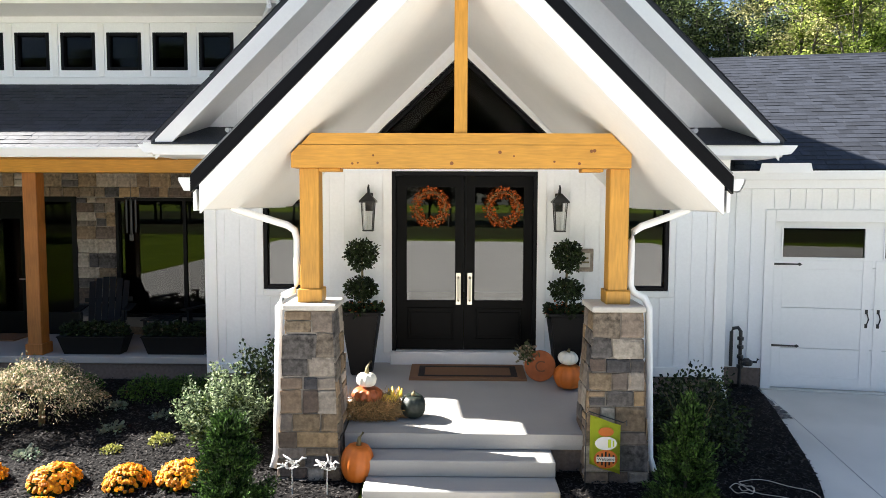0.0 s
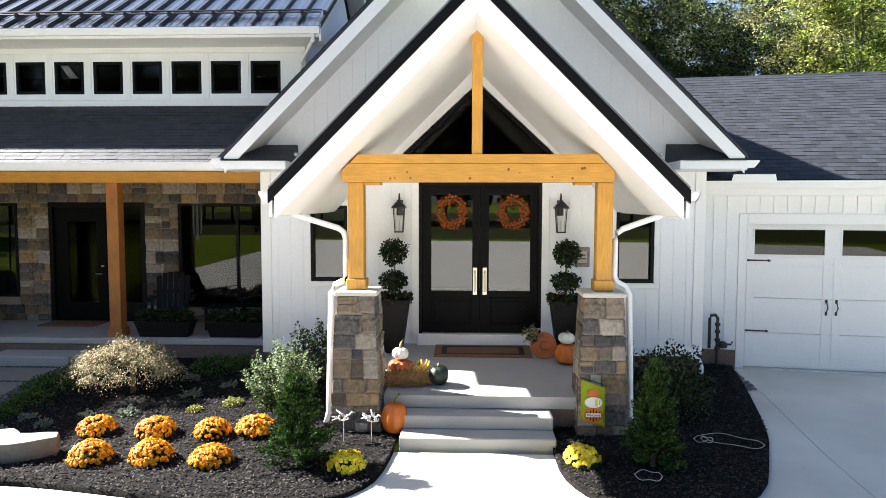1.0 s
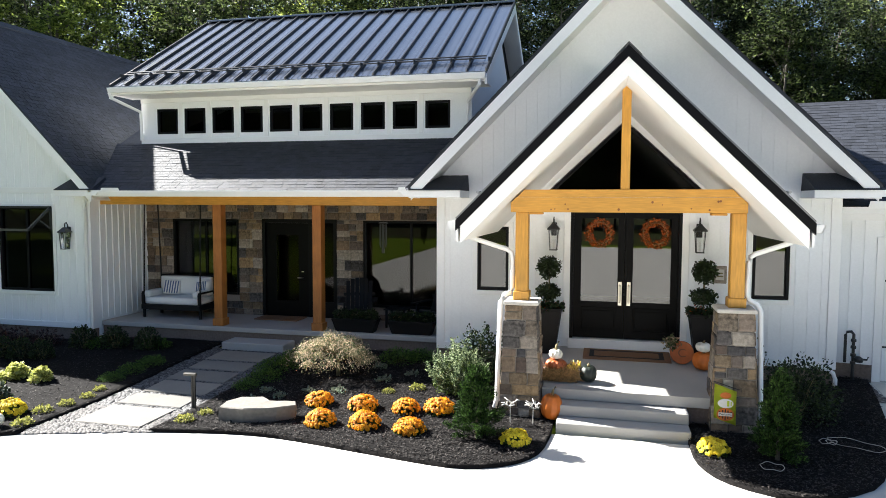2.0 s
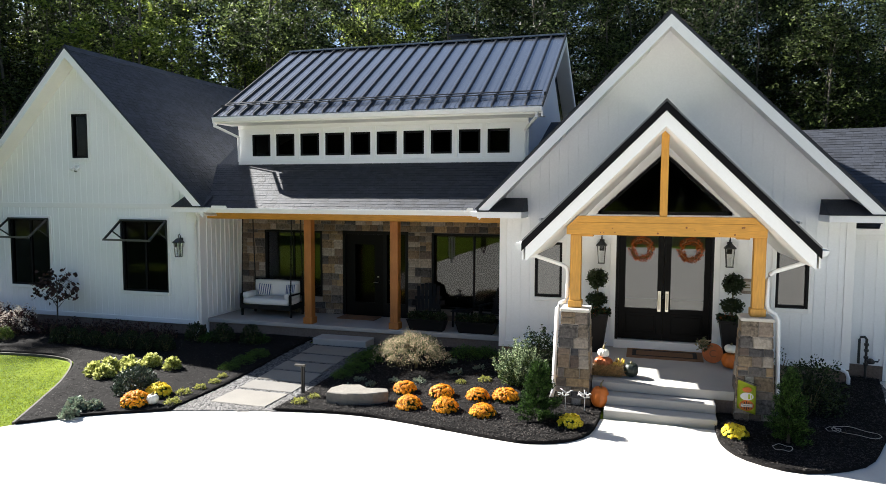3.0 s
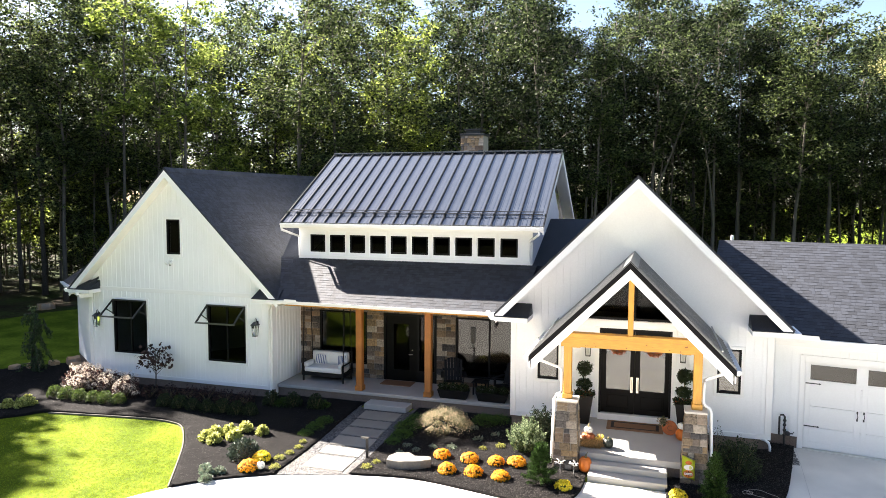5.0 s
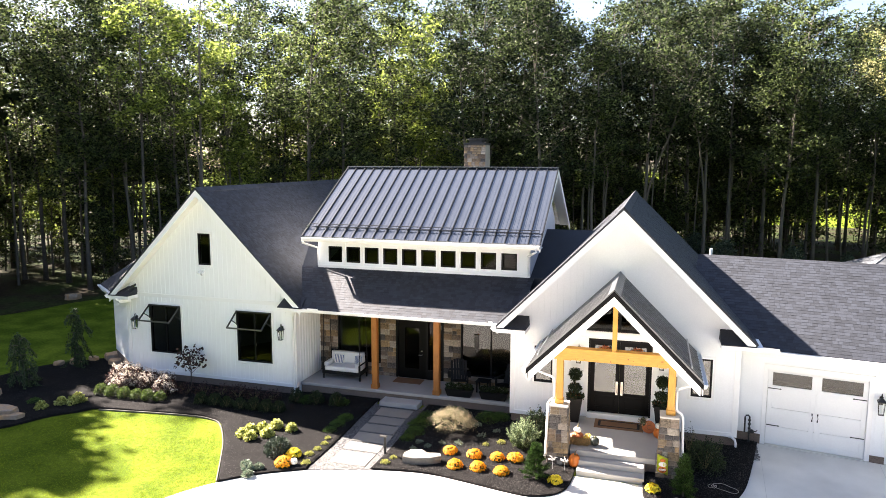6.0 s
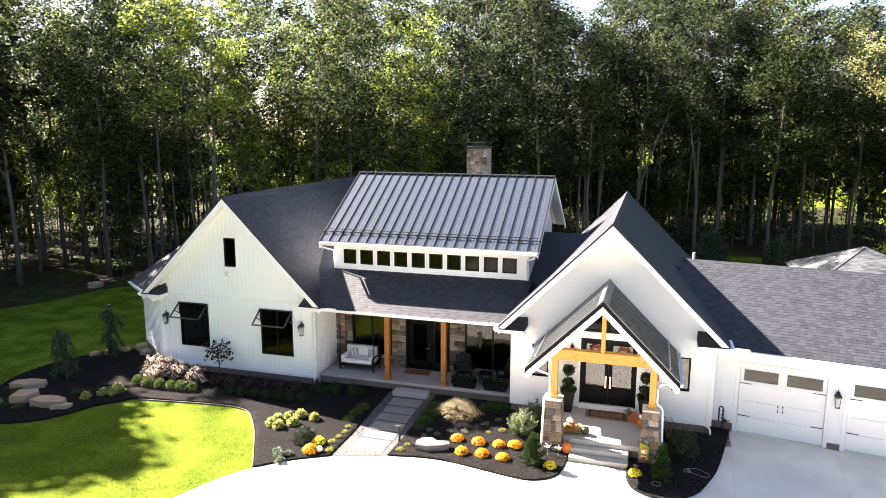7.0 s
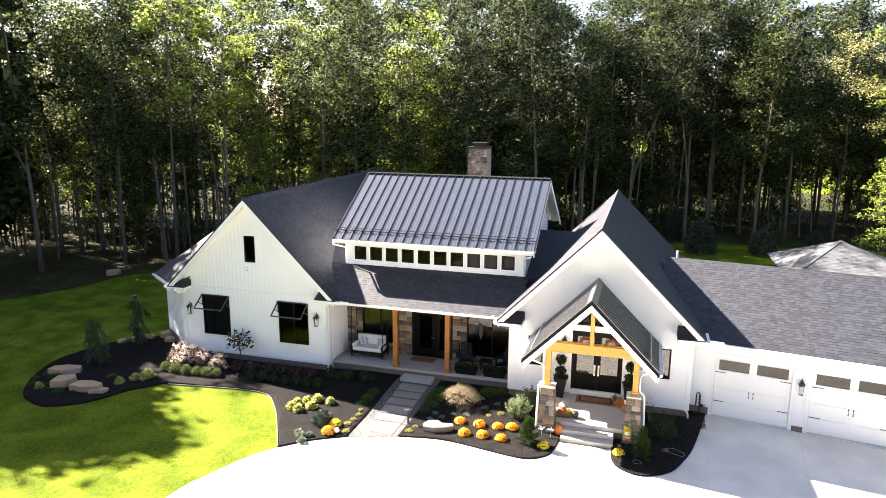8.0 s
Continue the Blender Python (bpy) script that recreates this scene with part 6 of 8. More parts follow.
bmesh.ops.solidify(b, geom=b.faces[:], thickness=0.003)
part("cloth", b, M_FLAG, flag, smooth=True)
for u, v, rx, rz, m in ((0.5, 0.22, 0.075, 0.045, M_PUMPKIN), (0.5, 0.45, 0.105, 0.066, M_PUMPKINW), (0.5, 0.77, 0.115, 0.092, M_PUMPKIN)):
    c = fl(u, v) + Vector((0, -0.018, 0))
    b = B()
    lathe(b, [(1, 0), (1, 0.004)], (0, 0, 0), 24)
    bmesh.ops.scale(b, verts=b.verts, vec=(rx, rz, 1))
    bmesh.ops.rotate(b, verts=b.verts, matrix=Matrix.Rotation(radians(90), 3, "X"))
    bmesh.ops.translate(b, verts=b.verts, vec=c)
    part("printed_pumpkin", b, m, flag)
    if m is M_PUMPKIN and rx > 0.1:
        b = B()
        for k in (-0.075, -0.035, 0.0, 0.035, 0.075):
            box(b, c.x + k - 0.008, c.x + k + 0.008, c.y - 0.0065, c.y - 0.0045, c.z - 0.075 + abs(k) * 0.45, c.z + 0.075 - abs(k) * 0.45)
        part("printed_stripes", b, M_COIRD, flag, kind="stuff")
        b = B()
        box(b, c.x - 0.09, c.x + 0.09, c.y - 0.009, c.y - 0.007, c.z - 0.022, c.z + 0.026)
        part("printed_banner", b, M_PUMPKINW, flag)
        font = bpy.data.curves.new("lettering", "FONT")
        font.body, font.size, font.extrude, font.align_x, font.align_y = "Welcome", 0.042, 0.001, "CENTER", "CENTER"
        ob = new("lettering", font)
        ob.parent = flag
        ob.matrix_basis = pose(c.x - 2.12, c.y - 0.011 - 6.34, c.z + 0.002 - 0.05, 90, 0, 0)
        ob.data.materials.append(M_COIRD)
    elif m is M_PUMPKINW:
        b = B()
        box(b, c.x + 0.02, c.x + 0.05, c.y - 0.0065, c.y - 0.0045, c.z - 0.04, c.z + 0.04), box(b, c.x + 0.065, c.x + 0.08, c.y - 0.0065, c.y - 0.0045, c.z - 0.03, c.z + 0.03)
        part("printed_stripes", b, M_FLAG, flag, kind="stuff")
for x, y, turn in ((-0.84, 6.12, 20), (-0.50, 6.10, -25)):
    bird = thing("bird_ornament", "whitewashed wire bird on a thin garden stake", "ornament", (x, y, 0.03), group="bird ornaments")
    b = B()
    tube(b, [(x, y, 0.02), (x, y, 0.34)], 0.005, 5)
    part("stake", b, M_WIRE, bird)
    b = B()
    rng = random.Random(int(abs(x) * 100))
    m = pose(x, y, 0.36, 0, 0, turn) @ Matrix.Scale(0.7, 4)
    for k in range(26):
        u = rng.uniform(-0.5, 0.5)
        r = 0.055 * math.sqrt(max(1 - (2 * u) ** 2 * 0.8, 0.05))
        a = rng.uniform(0, math.tau)
        p0 = m @ Vector((u * 0.2, r * math.cos(a), r * math.sin(a)))
        p1 = m @ Vector((u * 0.2 + rng.uniform(-0.05, 0.05), r * math.cos(a + 1.3), r * math.sin(a + 1.3)))
        tube(b, [p0, p0.lerp(p1, 0.5) + (p0 + p1 - 2 * m.translation) * 0.1, p1], 0.005, 4, False)
    for p, q in (((0.09, 0, 0.03), (0.15, 0, 0.09)), ((0.13, 0, 0.08), (0.20, 0, 0.07)), ((-0.09, 0, 0.0), (-0.20, 0.02, 0.03)), ((-0.09, 0, 0.0), (-0.20, -0.03, -0.02)), ((0.0, 0.04, 0.03), (-0.10, 0.14, 0.10)), ((0.0, -0.04, 0.03), (-0.09, -0.13, 0.12)), ((0.02, 0.04, 0.02), (-0.05, 0.16, 0.06))):
        tube(b, [m @ Vector(p), m @ Vector(q)], [0.012, 0.005], 5)
    part("wire_body", b, M_WIRE, bird, smooth=True)

# ---- covered porch furniture ----
swing = thing("porch_swing", "black bed swing with white cushions hung by ropes", "swing", (-9.67, 10.65, 0.575))
b = B()
for q in ((-10.45, -8.88, 10.22, 10.28, 0.78, 0.90), (-10.45, -8.88, 11.0, 11.06, 0.78, 0.90), (-10.45, -10.39, 10.28, 11.0, 0.78, 0.90), (-8.94, -8.88, 10.28, 11.0, 0.78, 0.90)):
    box(b, *q, 0.006)
part("seat_frame", b, M_CHAIR, swing)
for i in range(7):
    b = B()
    box(b, -10.39, -8.94, 10.30 + i * 0.1, 10.37 + i * 0.1, 0.80, 0.825)
    part("seat_slat", b, M_CHAIR, swing)
b = B()
box(b, -10.45, -8.88, 11.0, 11.06, 1.48, 1.54)
rest = part("backrest", b, M_CHAIR, swing)
for i in range(9):
    x = -10.40 + i * 0.18
    b = B()
    box(b, x, x + 0.07, 11.01, 11.04, 0.90, 1.48)
    part("back_slat", b, M_CHAIR, rest)
for x in (-10.45, -8.94):
    b = B()
    box(b, x, x + 0.06, 10.24, 11.0, 1.16, 1.20, 0.01), box(b, x, x + 0.06, 10.24, 10.30, 0.90, 1.16)
    part("armrest", b, M_CHAIR, swing)
    for y in (10.30, 10.98):
        b = B()
        tube(b, [(x + 0.03, y, 1.16), (x + 0.03, y + (0.1 if y < 10.5 else -0.1), 3.49)], 0.017, 6)
        part("hanging_rope", b, M_CHAIR, swing)
    for y in (10.30, 10.95):
        b = B()
        box(b, x + 0.005, x + 0.055, y - 0.025, y + 0.025, 0.575, 0.78)
        part("leg", b, M_CHAIR, swing)


def cushion(parent, name, x0, x1, y0, y1, z0, z1, mat, label=""):
    b = B()
    box(b, x0, x1, y0, y1, z0, z1)
    bmesh.ops.subdivide_edges(b, edges=b.edges[:], cuts=5, use_grid_fill=True)
    c = Vector(((x0 + x1) / 2, (y0 + y1) / 2, (z0 + z1) / 2))
    h = Vector(((x1 - x0) / 2, (y1 - y0) / 2, (z1 - z0) / 2))
    for v in b.verts:
        d = Vector([(v.co[i] - c[i]) / h[i] for i in range(3)])
        e = max(abs(d.x), abs(d.y), abs(d.z)) / max(d.length, 1e-6)
        k = 0.93 + 0.07 * e
        v.co = c + Vector([d[i] * h[i] * k * (1.0 if abs(d[i]) < 0.99 else 0.97 + 0.05 * (1 - abs(d[(i + 1) % 3])) ) for i in range(3)])
    return part(name, b, mat, parent, label, smooth=True)


cushion(swing, "seat_cushion", -10.38, -8.95, 10.24, 10.98, 0.905, 1.07, M_CUSHION, "thick white seat cushion")
cushion(swing, "back_cushion", -10.36, -8.97, 10.82, 11.0, 1.07, 1.52, M_CUSHION, "white back cushion")
for x in (-10.38, -9.09):
    cushion(swing, "bolster", x, x + 0.14, 10.26, 10.80, 1.07, 1.22, M_CUSHION)
for x, tilt, lab in ((-9.98, 12, "blue and white striped throw pillow"), (-9.13, -18, "blue patterned throw pillow")):
    pil = thing("throw_pillow", lab, "pillow", (x, 10.72, 1.07), group="throw pillows")
    p = cushion(pil, "pillow", x - 0.20, x + 0.20, 10.66, 10.80, 1.08, 1.44, M_CUSHION)
    pil.rotation_euler = (radians(-14), radians(tilt * 0.4), radians(tilt))
    b = B()
    for k in range(6):
        xx = x - 0.17 + k * 0.062
        box(b, xx, xx + 0.028, 10.653, 10.661, 1.11, 1.41)
    part("stripes", b, M_STRIPE, pil, "blue stripes", kind="stuff")
    pil.location.x += 0.16
swing.location.x += 0.16


def adirondack(x, y, turn):
    c = thing("adirondack_chair", "black slatted adirondack chair on the porch", "chair", group="porch chairs")
    for i in range(6):
        b = B()
        bar(b, (-0.24 + i * 0.096, 0.20, 0.33), (-0.26 + i * 0.104, 0.52, 1.02 - 0.012 * (i - 2.5) ** 2), 0.088, 0.02, up=(0, 1, 0))
        part("back_slat", b, M_CHAIR, c)
    for i in range(6):
        b = B()
        box(b, -0.27, 0.27, -0.32 + i * 0.092, -0.24 + i * 0.092, 0.39 - i * 0.018, 0.41 - i * 0.018)
        part("seat_slat", b, M_CHAIR, c)
    for s in (-1, 1):
        b = B()
        box(b, s * 0.36 - 0.065, s * 0.36 + 0.065, -0.36, 0.36, 0.56, 0.585, 0.008)
        part("armrest", b, M_CHAIR, c)
        b = B()
        box(b, s * 0.30 - 0.02, s * 0.30 + 0.02, -0.32, -0.23, 0.0, 0.56)
        part("front_leg", b, M_CHAIR, c)
        b = B()
        bar(b, (s * 0.28, -0.30, 0.36), (s * 0.28, 0.62, 0.03), 0.025, 0.11)
        part("side_rail", b, M_CHAIR, c)
    b = B()
    box(b, -0.36, 0.36, 0.38, 0.41, 0.62, 0.69)
    part("back_brace", b, M_CHAIR, c)
    c.matrix_basis = pose(x, y, 0.575, 0, 0, turn)
    return c


adirondack(-4.90, 10.55, 18)
copy_thing(scene.objects["adirondack_chair"], pose(-3.12, 10.6, 0.575, 0, 0, -20))
table = thing("side_table", "small black slatted side table between the chairs", "table", (-4.0, 10.6, 0.575))
for i in range(5):
    b = B()
    box(b, -4.25 + i * 0.102, -4.157 + i * 0.102, 10.36, 10.84, 0.97, 0.99)
    part("top_slat", b, M_CHAIR, table)
for x in (-4.22, -3.82):
    for y in (10.40, 10.78):
        b = B()
        box(b, x, x + 0.045, y, y + 0.045, 0.575, 0.97)
        part("leg", b, M_CHAIR, table)


def trough(x, y):
    t = thing("planter_box", "long dark planter box of mums on the porch edge", "planter", group="porch planters")
    b = B()
    hexa(b, [(u * 0.42, v * 0.11, 0) for u, v in ((-1, -1), (1, -1), (1, 1), (-1, 1))], [(u * 0.50, v * 0.155, 0.26) for u, v in ((-1, -1), (1, -1), (1, 1), (-1, 1))])
    part("box", b, M_PLANTER, t)
    b = B()
    box(b, -0.51, 0.51, -0.165, 0.165, 0.255, 0.275, 0.004)
    part("rim", b, M_PLANTER, t)
    for k in (-0.33, 0.0, 0.33):
        leaf_mesh("mum_plant", t, L_BOX, 420, ball((k, 0, 0.35), 0.17, 0.3, (1, 0.9, 0.7)), (0.025, 0.05), int(k * 10) + 7, kind="stuff")
    t.matrix_basis = pose(x, y, 0.575)
    return t


tr = trough(-4.70, 9.86)
copy_thing(tr, pose(-3.45, 9.88, 0.575))
b = B()
box(b, -7.55, -6.45, 10.62, 11.18, 0.575, 0.60, 0.006)
solo("doormat", b, M_COIR, "plain brown coir doormat before the porch door", "doormat", (-7.0, 10.9, 0.575))
chime = thing("wind_chime", "dark metal wind chime hanging from the porch beam", "wind chime", (-4.03, 9.7, 3.06))
b = B()
tube(b, [(-4.03, 9.7, 3.27), (-4.03, 9.7, 2.92)], 0.004, 5)
part("cord", b, M_BLACK, chime)
b = B()
lathe(b, [(0.09, 0), (0.09, 0.02)], (-4.03, 9.7, 2.90), 16)
part("hanger_disc", b, M_BLACK, chime)
for k in range(6):
    a = k * math.tau / 6
    b = B()
    x, y = -4.03 + 0.07 * math.cos(a), 9.7 + 0.07 * math.sin(a)
    tube(b, [(x, y, 2.88), (x, y, 2.45 - 0.05 * (k % 3))], 0.013, 7)
    part("chime_tube", b, M_BLACK, chime)
b = B()
tube(b, [(-4.03, 9.7, 2.9), (-4.03, 9.7, 2.36)], 0.003, 5)
box(b, -4.06, -4.0, 9.695, 9.705, 2.28, 2.37)
part("wind_sail", b, M_BLACK, chime)

# ---- front garden ----
def boulder(name, label, outline, h, at, mat, seed, turn=0.0, category="rock", rough=0.05, flat=False):
    """A low slab rock from an outline, with broken edges."""
    b = B()
    n = len(outline)
    rng = random.Random(seed)
    rings = []
    for k, (s, z) in enumerate(((1.0, 0.0), (1.02, 0.5), (0.99, 0.93), (0.96, 1.0)) if flat else ((1.0, 0.0), (1.03, 0.45), (0.97, 0.85), (0.86, 1.0))):
        ring = []
        for x, y in outline:
            j = 1 + rng.uniform(-rough, rough)
            ring.append(b.verts.new((x * s * j, y * s * j, h * z * (1 + (rng.uniform(-0.12, 0.12) * (0.25 if flat else 1) if k else 0)))))
        rings.append(ring)
    for r, q in zip(rings, rings[1:]):
        for k in range(n):
            b.faces.new((r[k], r[(k + 1) % n], q[(k + 1) % n], q[k]))
    b.faces.new(rings[0][::-1]), b.faces.new(rings[-1])
    bmesh.ops.triangulate(b, faces=[f for f in b.faces if len(f.verts) > 4])
    bmesh.ops.subdivide_edges(b, edges=b.edges[:], cuts=2, use_grid_fill=True)
    for v in b.verts:
        v.co += Vector((noise.noise(v.co * 5 + Vector((seed, 0, 0))), noise.noise(v.co * 5 + Vector((0, seed, 0))), noise.noise(v.co * 4 + Vector((0, 0, seed))))) * (0.012 if flat else 0.022)
    ob = solo(name, b, mat, label, category)
    ob.matrix_basis = pose(at[0], at[1], ground_z(*at) + 0.02, 0, 0, turn)
    return ob


boulder("boulder", "large flat pale sandstone boulder lying on mulch", [(-0.57, -0.14), (-0.17, -0.26), (0.30, -0.22), (0.57, -0.09), (0.53, 0.09), (0.14, 0.14), (-0.02, 0.36), (-0.36, 0.38), (-0.55, 0.14)], 0.24, (-4.62, 5.50), M_ROCK, 3, 16, flat=True)
boulder("ledge_stone", "flat tan ledge stone in the corner bed", [(-0.75, -0.2), (0.0, -0.34), (0.62, -0.1), (0.55, 0.26), (-0.1, 0.36), (-0.62, 0.24)], 0.26, (-22.25, 5.85), M_ROCKT, 5, 20, flat=True)
boulder("ledge_stone", "blocky tan ledge stone in the corner bed", [(-0.50, -0.3), (0.1, -0.42), (0.5, -0.1), (0.36, 0.36), (-0.3, 0.40)], 0.32, (-21.30, 4.80), M_ROCKT, 6, 35, flat=True)
boulder("ledge_stone", "two-step tan ledge stone at the bed's edge", [(-0.66, -0.24), (0.0, -0.34), (0.62, -0.22), (0.66, 0.12), (0.1, 0.34), (-0.55, 0.26)], 0.30, (-19.95, 4.62), M_ROCKT, 7, 10, flat=True)
boulder("ledge_stone", "small tan stone step beside the larger ledges", [(-0.36, -0.16), (0.2, -0.22), (0.4, 0.0), (0.1, 0.2), (-0.3, 0.14)], 0.16, (-19.30, 4.55), M_ROCKT, 8, 30, flat=True)
for k, (x, y, r) in enumerate(((-21.0, 11.1, 0.42), (-20.4, 10.55, 0.3), (-22.6, 9.7, 0.24), (-22.1, 10.1, 0.3), (-21.7, 10.7, 0.25), (-37.0, 12.0, 0.6), (-33.5, 21.2, 0.5), (-29.5, 23.5, 0.55))):
    boulder("edging_rock", "rounded tan rock edging the bed", [(r * math.cos(a * math.tau / 7), r * 0.8 * math.sin(a * math.tau / 7)) for a in range(7)], r * 0.7, (x, y), M_ROCKT, 20 + k, k * 40)

# stepping-stone walk with pebble joints
SLAB_ROWS = ((8.22, 8.88), (7.62, 8.13), (6.98, 7.52), (6.29, 6.89), (5.66, 6.19), (4.70, 5.56))
walk_path = thing("garden_walk", "straight walk of grey stone slabs set in pebbles", "path", (-6.7, 7.0, 0.1))
for k, (y0, y1) in enumerate(SLAB_ROWS):
    b = B()
    x0, x1 = -7.30 + 0.02 * (k % 2), -6.08 - 0.015 * (k % 3)
    z0, z1 = ground_z(0, y0) + 0.035, ground_z(0, y1) + 0.035
    hexa(b, ((x0, y0, z0 - 0.09), (x1, y0, z0 - 0.09), (x1, y1, z1 - 0.09), (x0, y1, z1 - 0.09)), ((x0, y0, z0), (x1, y0, z0), (x1, y1, z1), (x0, y1, z1)))
    bmesh.ops.bevel(b, geom=b.edges[:], offset=0.01, segments=1, affect="EDGES")
    part("paving_slab", b, M_SLAB, walk_path, "sawn grey stone slab")
b = B()
sheet(b, [(-7.66, 4.056), (-6.6, 4.404), (-5.84, 4.614), (-5.80, 9.2), (-7.66, 9.2)], 0.0, 0.08, 0.5, 0.004)
part("pebble_bed", b, material("pebble_fines", (0.08, 0.08, 0.082), 0.9, spread=0.5, grain=50, bump=1.0), walk_path)


def pebbles(name, parent, mat, spots, size, seed):
    """Many small rounded stones, each a squashed octahedron-like solid."""
    rng = random.Random(seed)
    verts, faces = [], []
    base = Vector((0, 0, 0))
    up = parent
    while up:
        base += up.location
        up = up.parent
    for x, y in spots:
        r = rng.uniform(*size)
        a = rng.uniform(0, math.tau)
        c = Vector((x, y, ground_z(x, y) + 0.006)) - base
        i = len(verts)
        for k in range(6):
            t = a + k * math.tau / 6
            verts.append(c + Vector((r * math.cos(t) * 1.2, r * math.sin(t), r * 0.25)))
        for k in range(3):
            t = a + k * math.tau / 3
            verts.append(c + Vector((r * 0.6 * math.cos(t), r * 0.55 * math.sin(t), r * 0.75)))
        faces += [(i + 6, i + 7, i + 8)]
        for k in range(3):
            p, q, s = i + 2 * k, i + 2 * k + 1, i + (2 * k + 2) % 6
            faces += [(p, q, i + 6 + k), (q, s, i + 6 + (k + 1) % 3), (q, i + 6 + (k + 1) % 3, i + 6 + k)]
    me = bpy.data.meshes.new(name)
    me.from_pydata(verts, [], faces)
    me.materials.append(mat)
    for f in me.polygons:
        f.use_smooth = True
    ob = new(name, me)
    ob.parent = parent
    return tagged(ob, kind="stuff")


rng = random.Random(21)
spots = []
while len(spots) < 5200:
    x, y = rng.uniform(-7.64, -5.84), rng.uniform(4.1, 9.0)
    if y < 4.07 + (x + 7.66) * 0.30:
        continue
    if any(y0 < y < y1 for y0, y1 in SLAB_ROWS) and -7.30 < x < -6.09:
        continue
    spots.append((x, y))
# one fill in two tones: house shade and sun put into pebble colour
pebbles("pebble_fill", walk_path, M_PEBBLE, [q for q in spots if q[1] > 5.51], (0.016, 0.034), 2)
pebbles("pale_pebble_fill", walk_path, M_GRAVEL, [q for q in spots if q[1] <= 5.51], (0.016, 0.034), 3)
b = B()
box(b, -7.46, -6.02, 9.08, 9.635, 0.16, 0.355, 0.015)
solo("stone_step", b, M_STEP, "thick grey stone step up to the porch", "step", (-6.78, 9.24, 0.16))
grav = thing("gravel_patch", "patch of pale gravel by the garage corner", "gravel", (4.3, 9.0, 0.15), kind="stuff")
pebbles("gravel", grav, M_GRAVEL, [(rng.uniform(2.9, 4.95), rng.uniform(8.25, 8.86)) for i in range(900)] + [(rng.uniform(4.36, 4.95), rng.uniform(8.8, 9.6)) for i in range(450)] + [(rng.uniform(4.2, 4.72), rng.uniform(8.0, 8.9)) for i in range(520)] + [(rng.uniform(1.7, 2.0), rng.uniform(5.6, 6.4)) for i in range(120)], (0.018, 0.04), 4)
grav2 = thing("gravel_patch", "pale gravel strip along the porch foundation", "gravel", (-7, 9.2, 0.15), kind="stuff")
pebbles("gravel", grav2, M_GRAVEL, [(rng.uniform(-10.6, -7.6), rng.uniform(9.05, 9.5)) for i in range(700)] + [(rng.uniform(-5.9, -2.8), rng.uniform(9.05, 9.5)) for i in range(700)], (0.018, 0.04), 5)

# shredded mulch on the beds
def inside(poly, x, y):
    hit = False
    for (xa, ya), (xb, yb) in zip(poly, poly[1:] + poly[:1]):
        if (ya > y) != (yb > y) and x < (xb - xa) * (y - ya) / (yb - ya) + xa:
            hit = not hit
    return hit


def chips(poly, n, seed):
    rng = random.Random(seed)
    verts, faces = [], []
    lo = [min(p[i] for p in poly) for i in (0, 1)]
    hi = [max(p[i] for p in poly) for i in (0, 1)]
    made = 0
    while made < n:
        x, y = rng.uniform(lo[0], hi[0]), rng.uniform(lo[1], hi[1])
        if not inside(poly, x, y):
            continue
        made += 1
        p = Vector((x, y, ground_z(x, y) + 0.05 + rng.uniform(0.0, 0.022)))
        a = rng.uniform(0, math.tau)
        d = Vector((math.cos(a), math.sin(a), rng.uniform(-0.3, 0.5))) * rng.uniform(0.012, 0.045)
        w = Vector((-math.sin(a), math.cos(a), rng.uniform(-0.6, 0.6))) * rng.uniform(0.003, 0.009)
        i = len(verts)
        verts += [p - d * 0.5 - w, p + d * 0.5 - w, p + d * 0.5 + w, p - d * 0.5 + w]
        faces.append((i, i + 1, i + 2, i + 3))
    me = bpy.data.meshes.new("mulch_chips")
    me.from_pydata(verts, [], faces)
    me.materials.append(M_CHIP)
    ob = new("mulch_chips", me)
    return tagged(ob, "loose dark shredded wood mulch on the bed", "mulch", kind="stuff")


chips(MAIN_BED, 26000, 1)
chips(WEST_BED, 22000, 2)
chips(EAST_BED, 12000, 3)

# poured curb between lawn and bed
curb = thing("lawn_curb", "narrow pale concrete curb edging the lawn", "curb", (-11.5, 5.3, 0.0))
line = smooth_line([(-9.72, 2.666), (-10.45, 3.898), (-11.23, 5.141), (-12.14, 6.257), (-12.74, 6.531), (-13.46, 6.584), (-14.6, 6.478), (-15.9, 6.31), (-17.1, 6.14)], 5)
for (xa, ya), (xb, yb) in zip(line, line[1:]):
    b = B()
    bar(b, (xa, ya, ground_z(xa, ya) - 0.028), (xb, yb, ground_z(xb, yb) - 0.028), 0.034, 0.11)
    part("curb_block", b, M_CURB, curb)


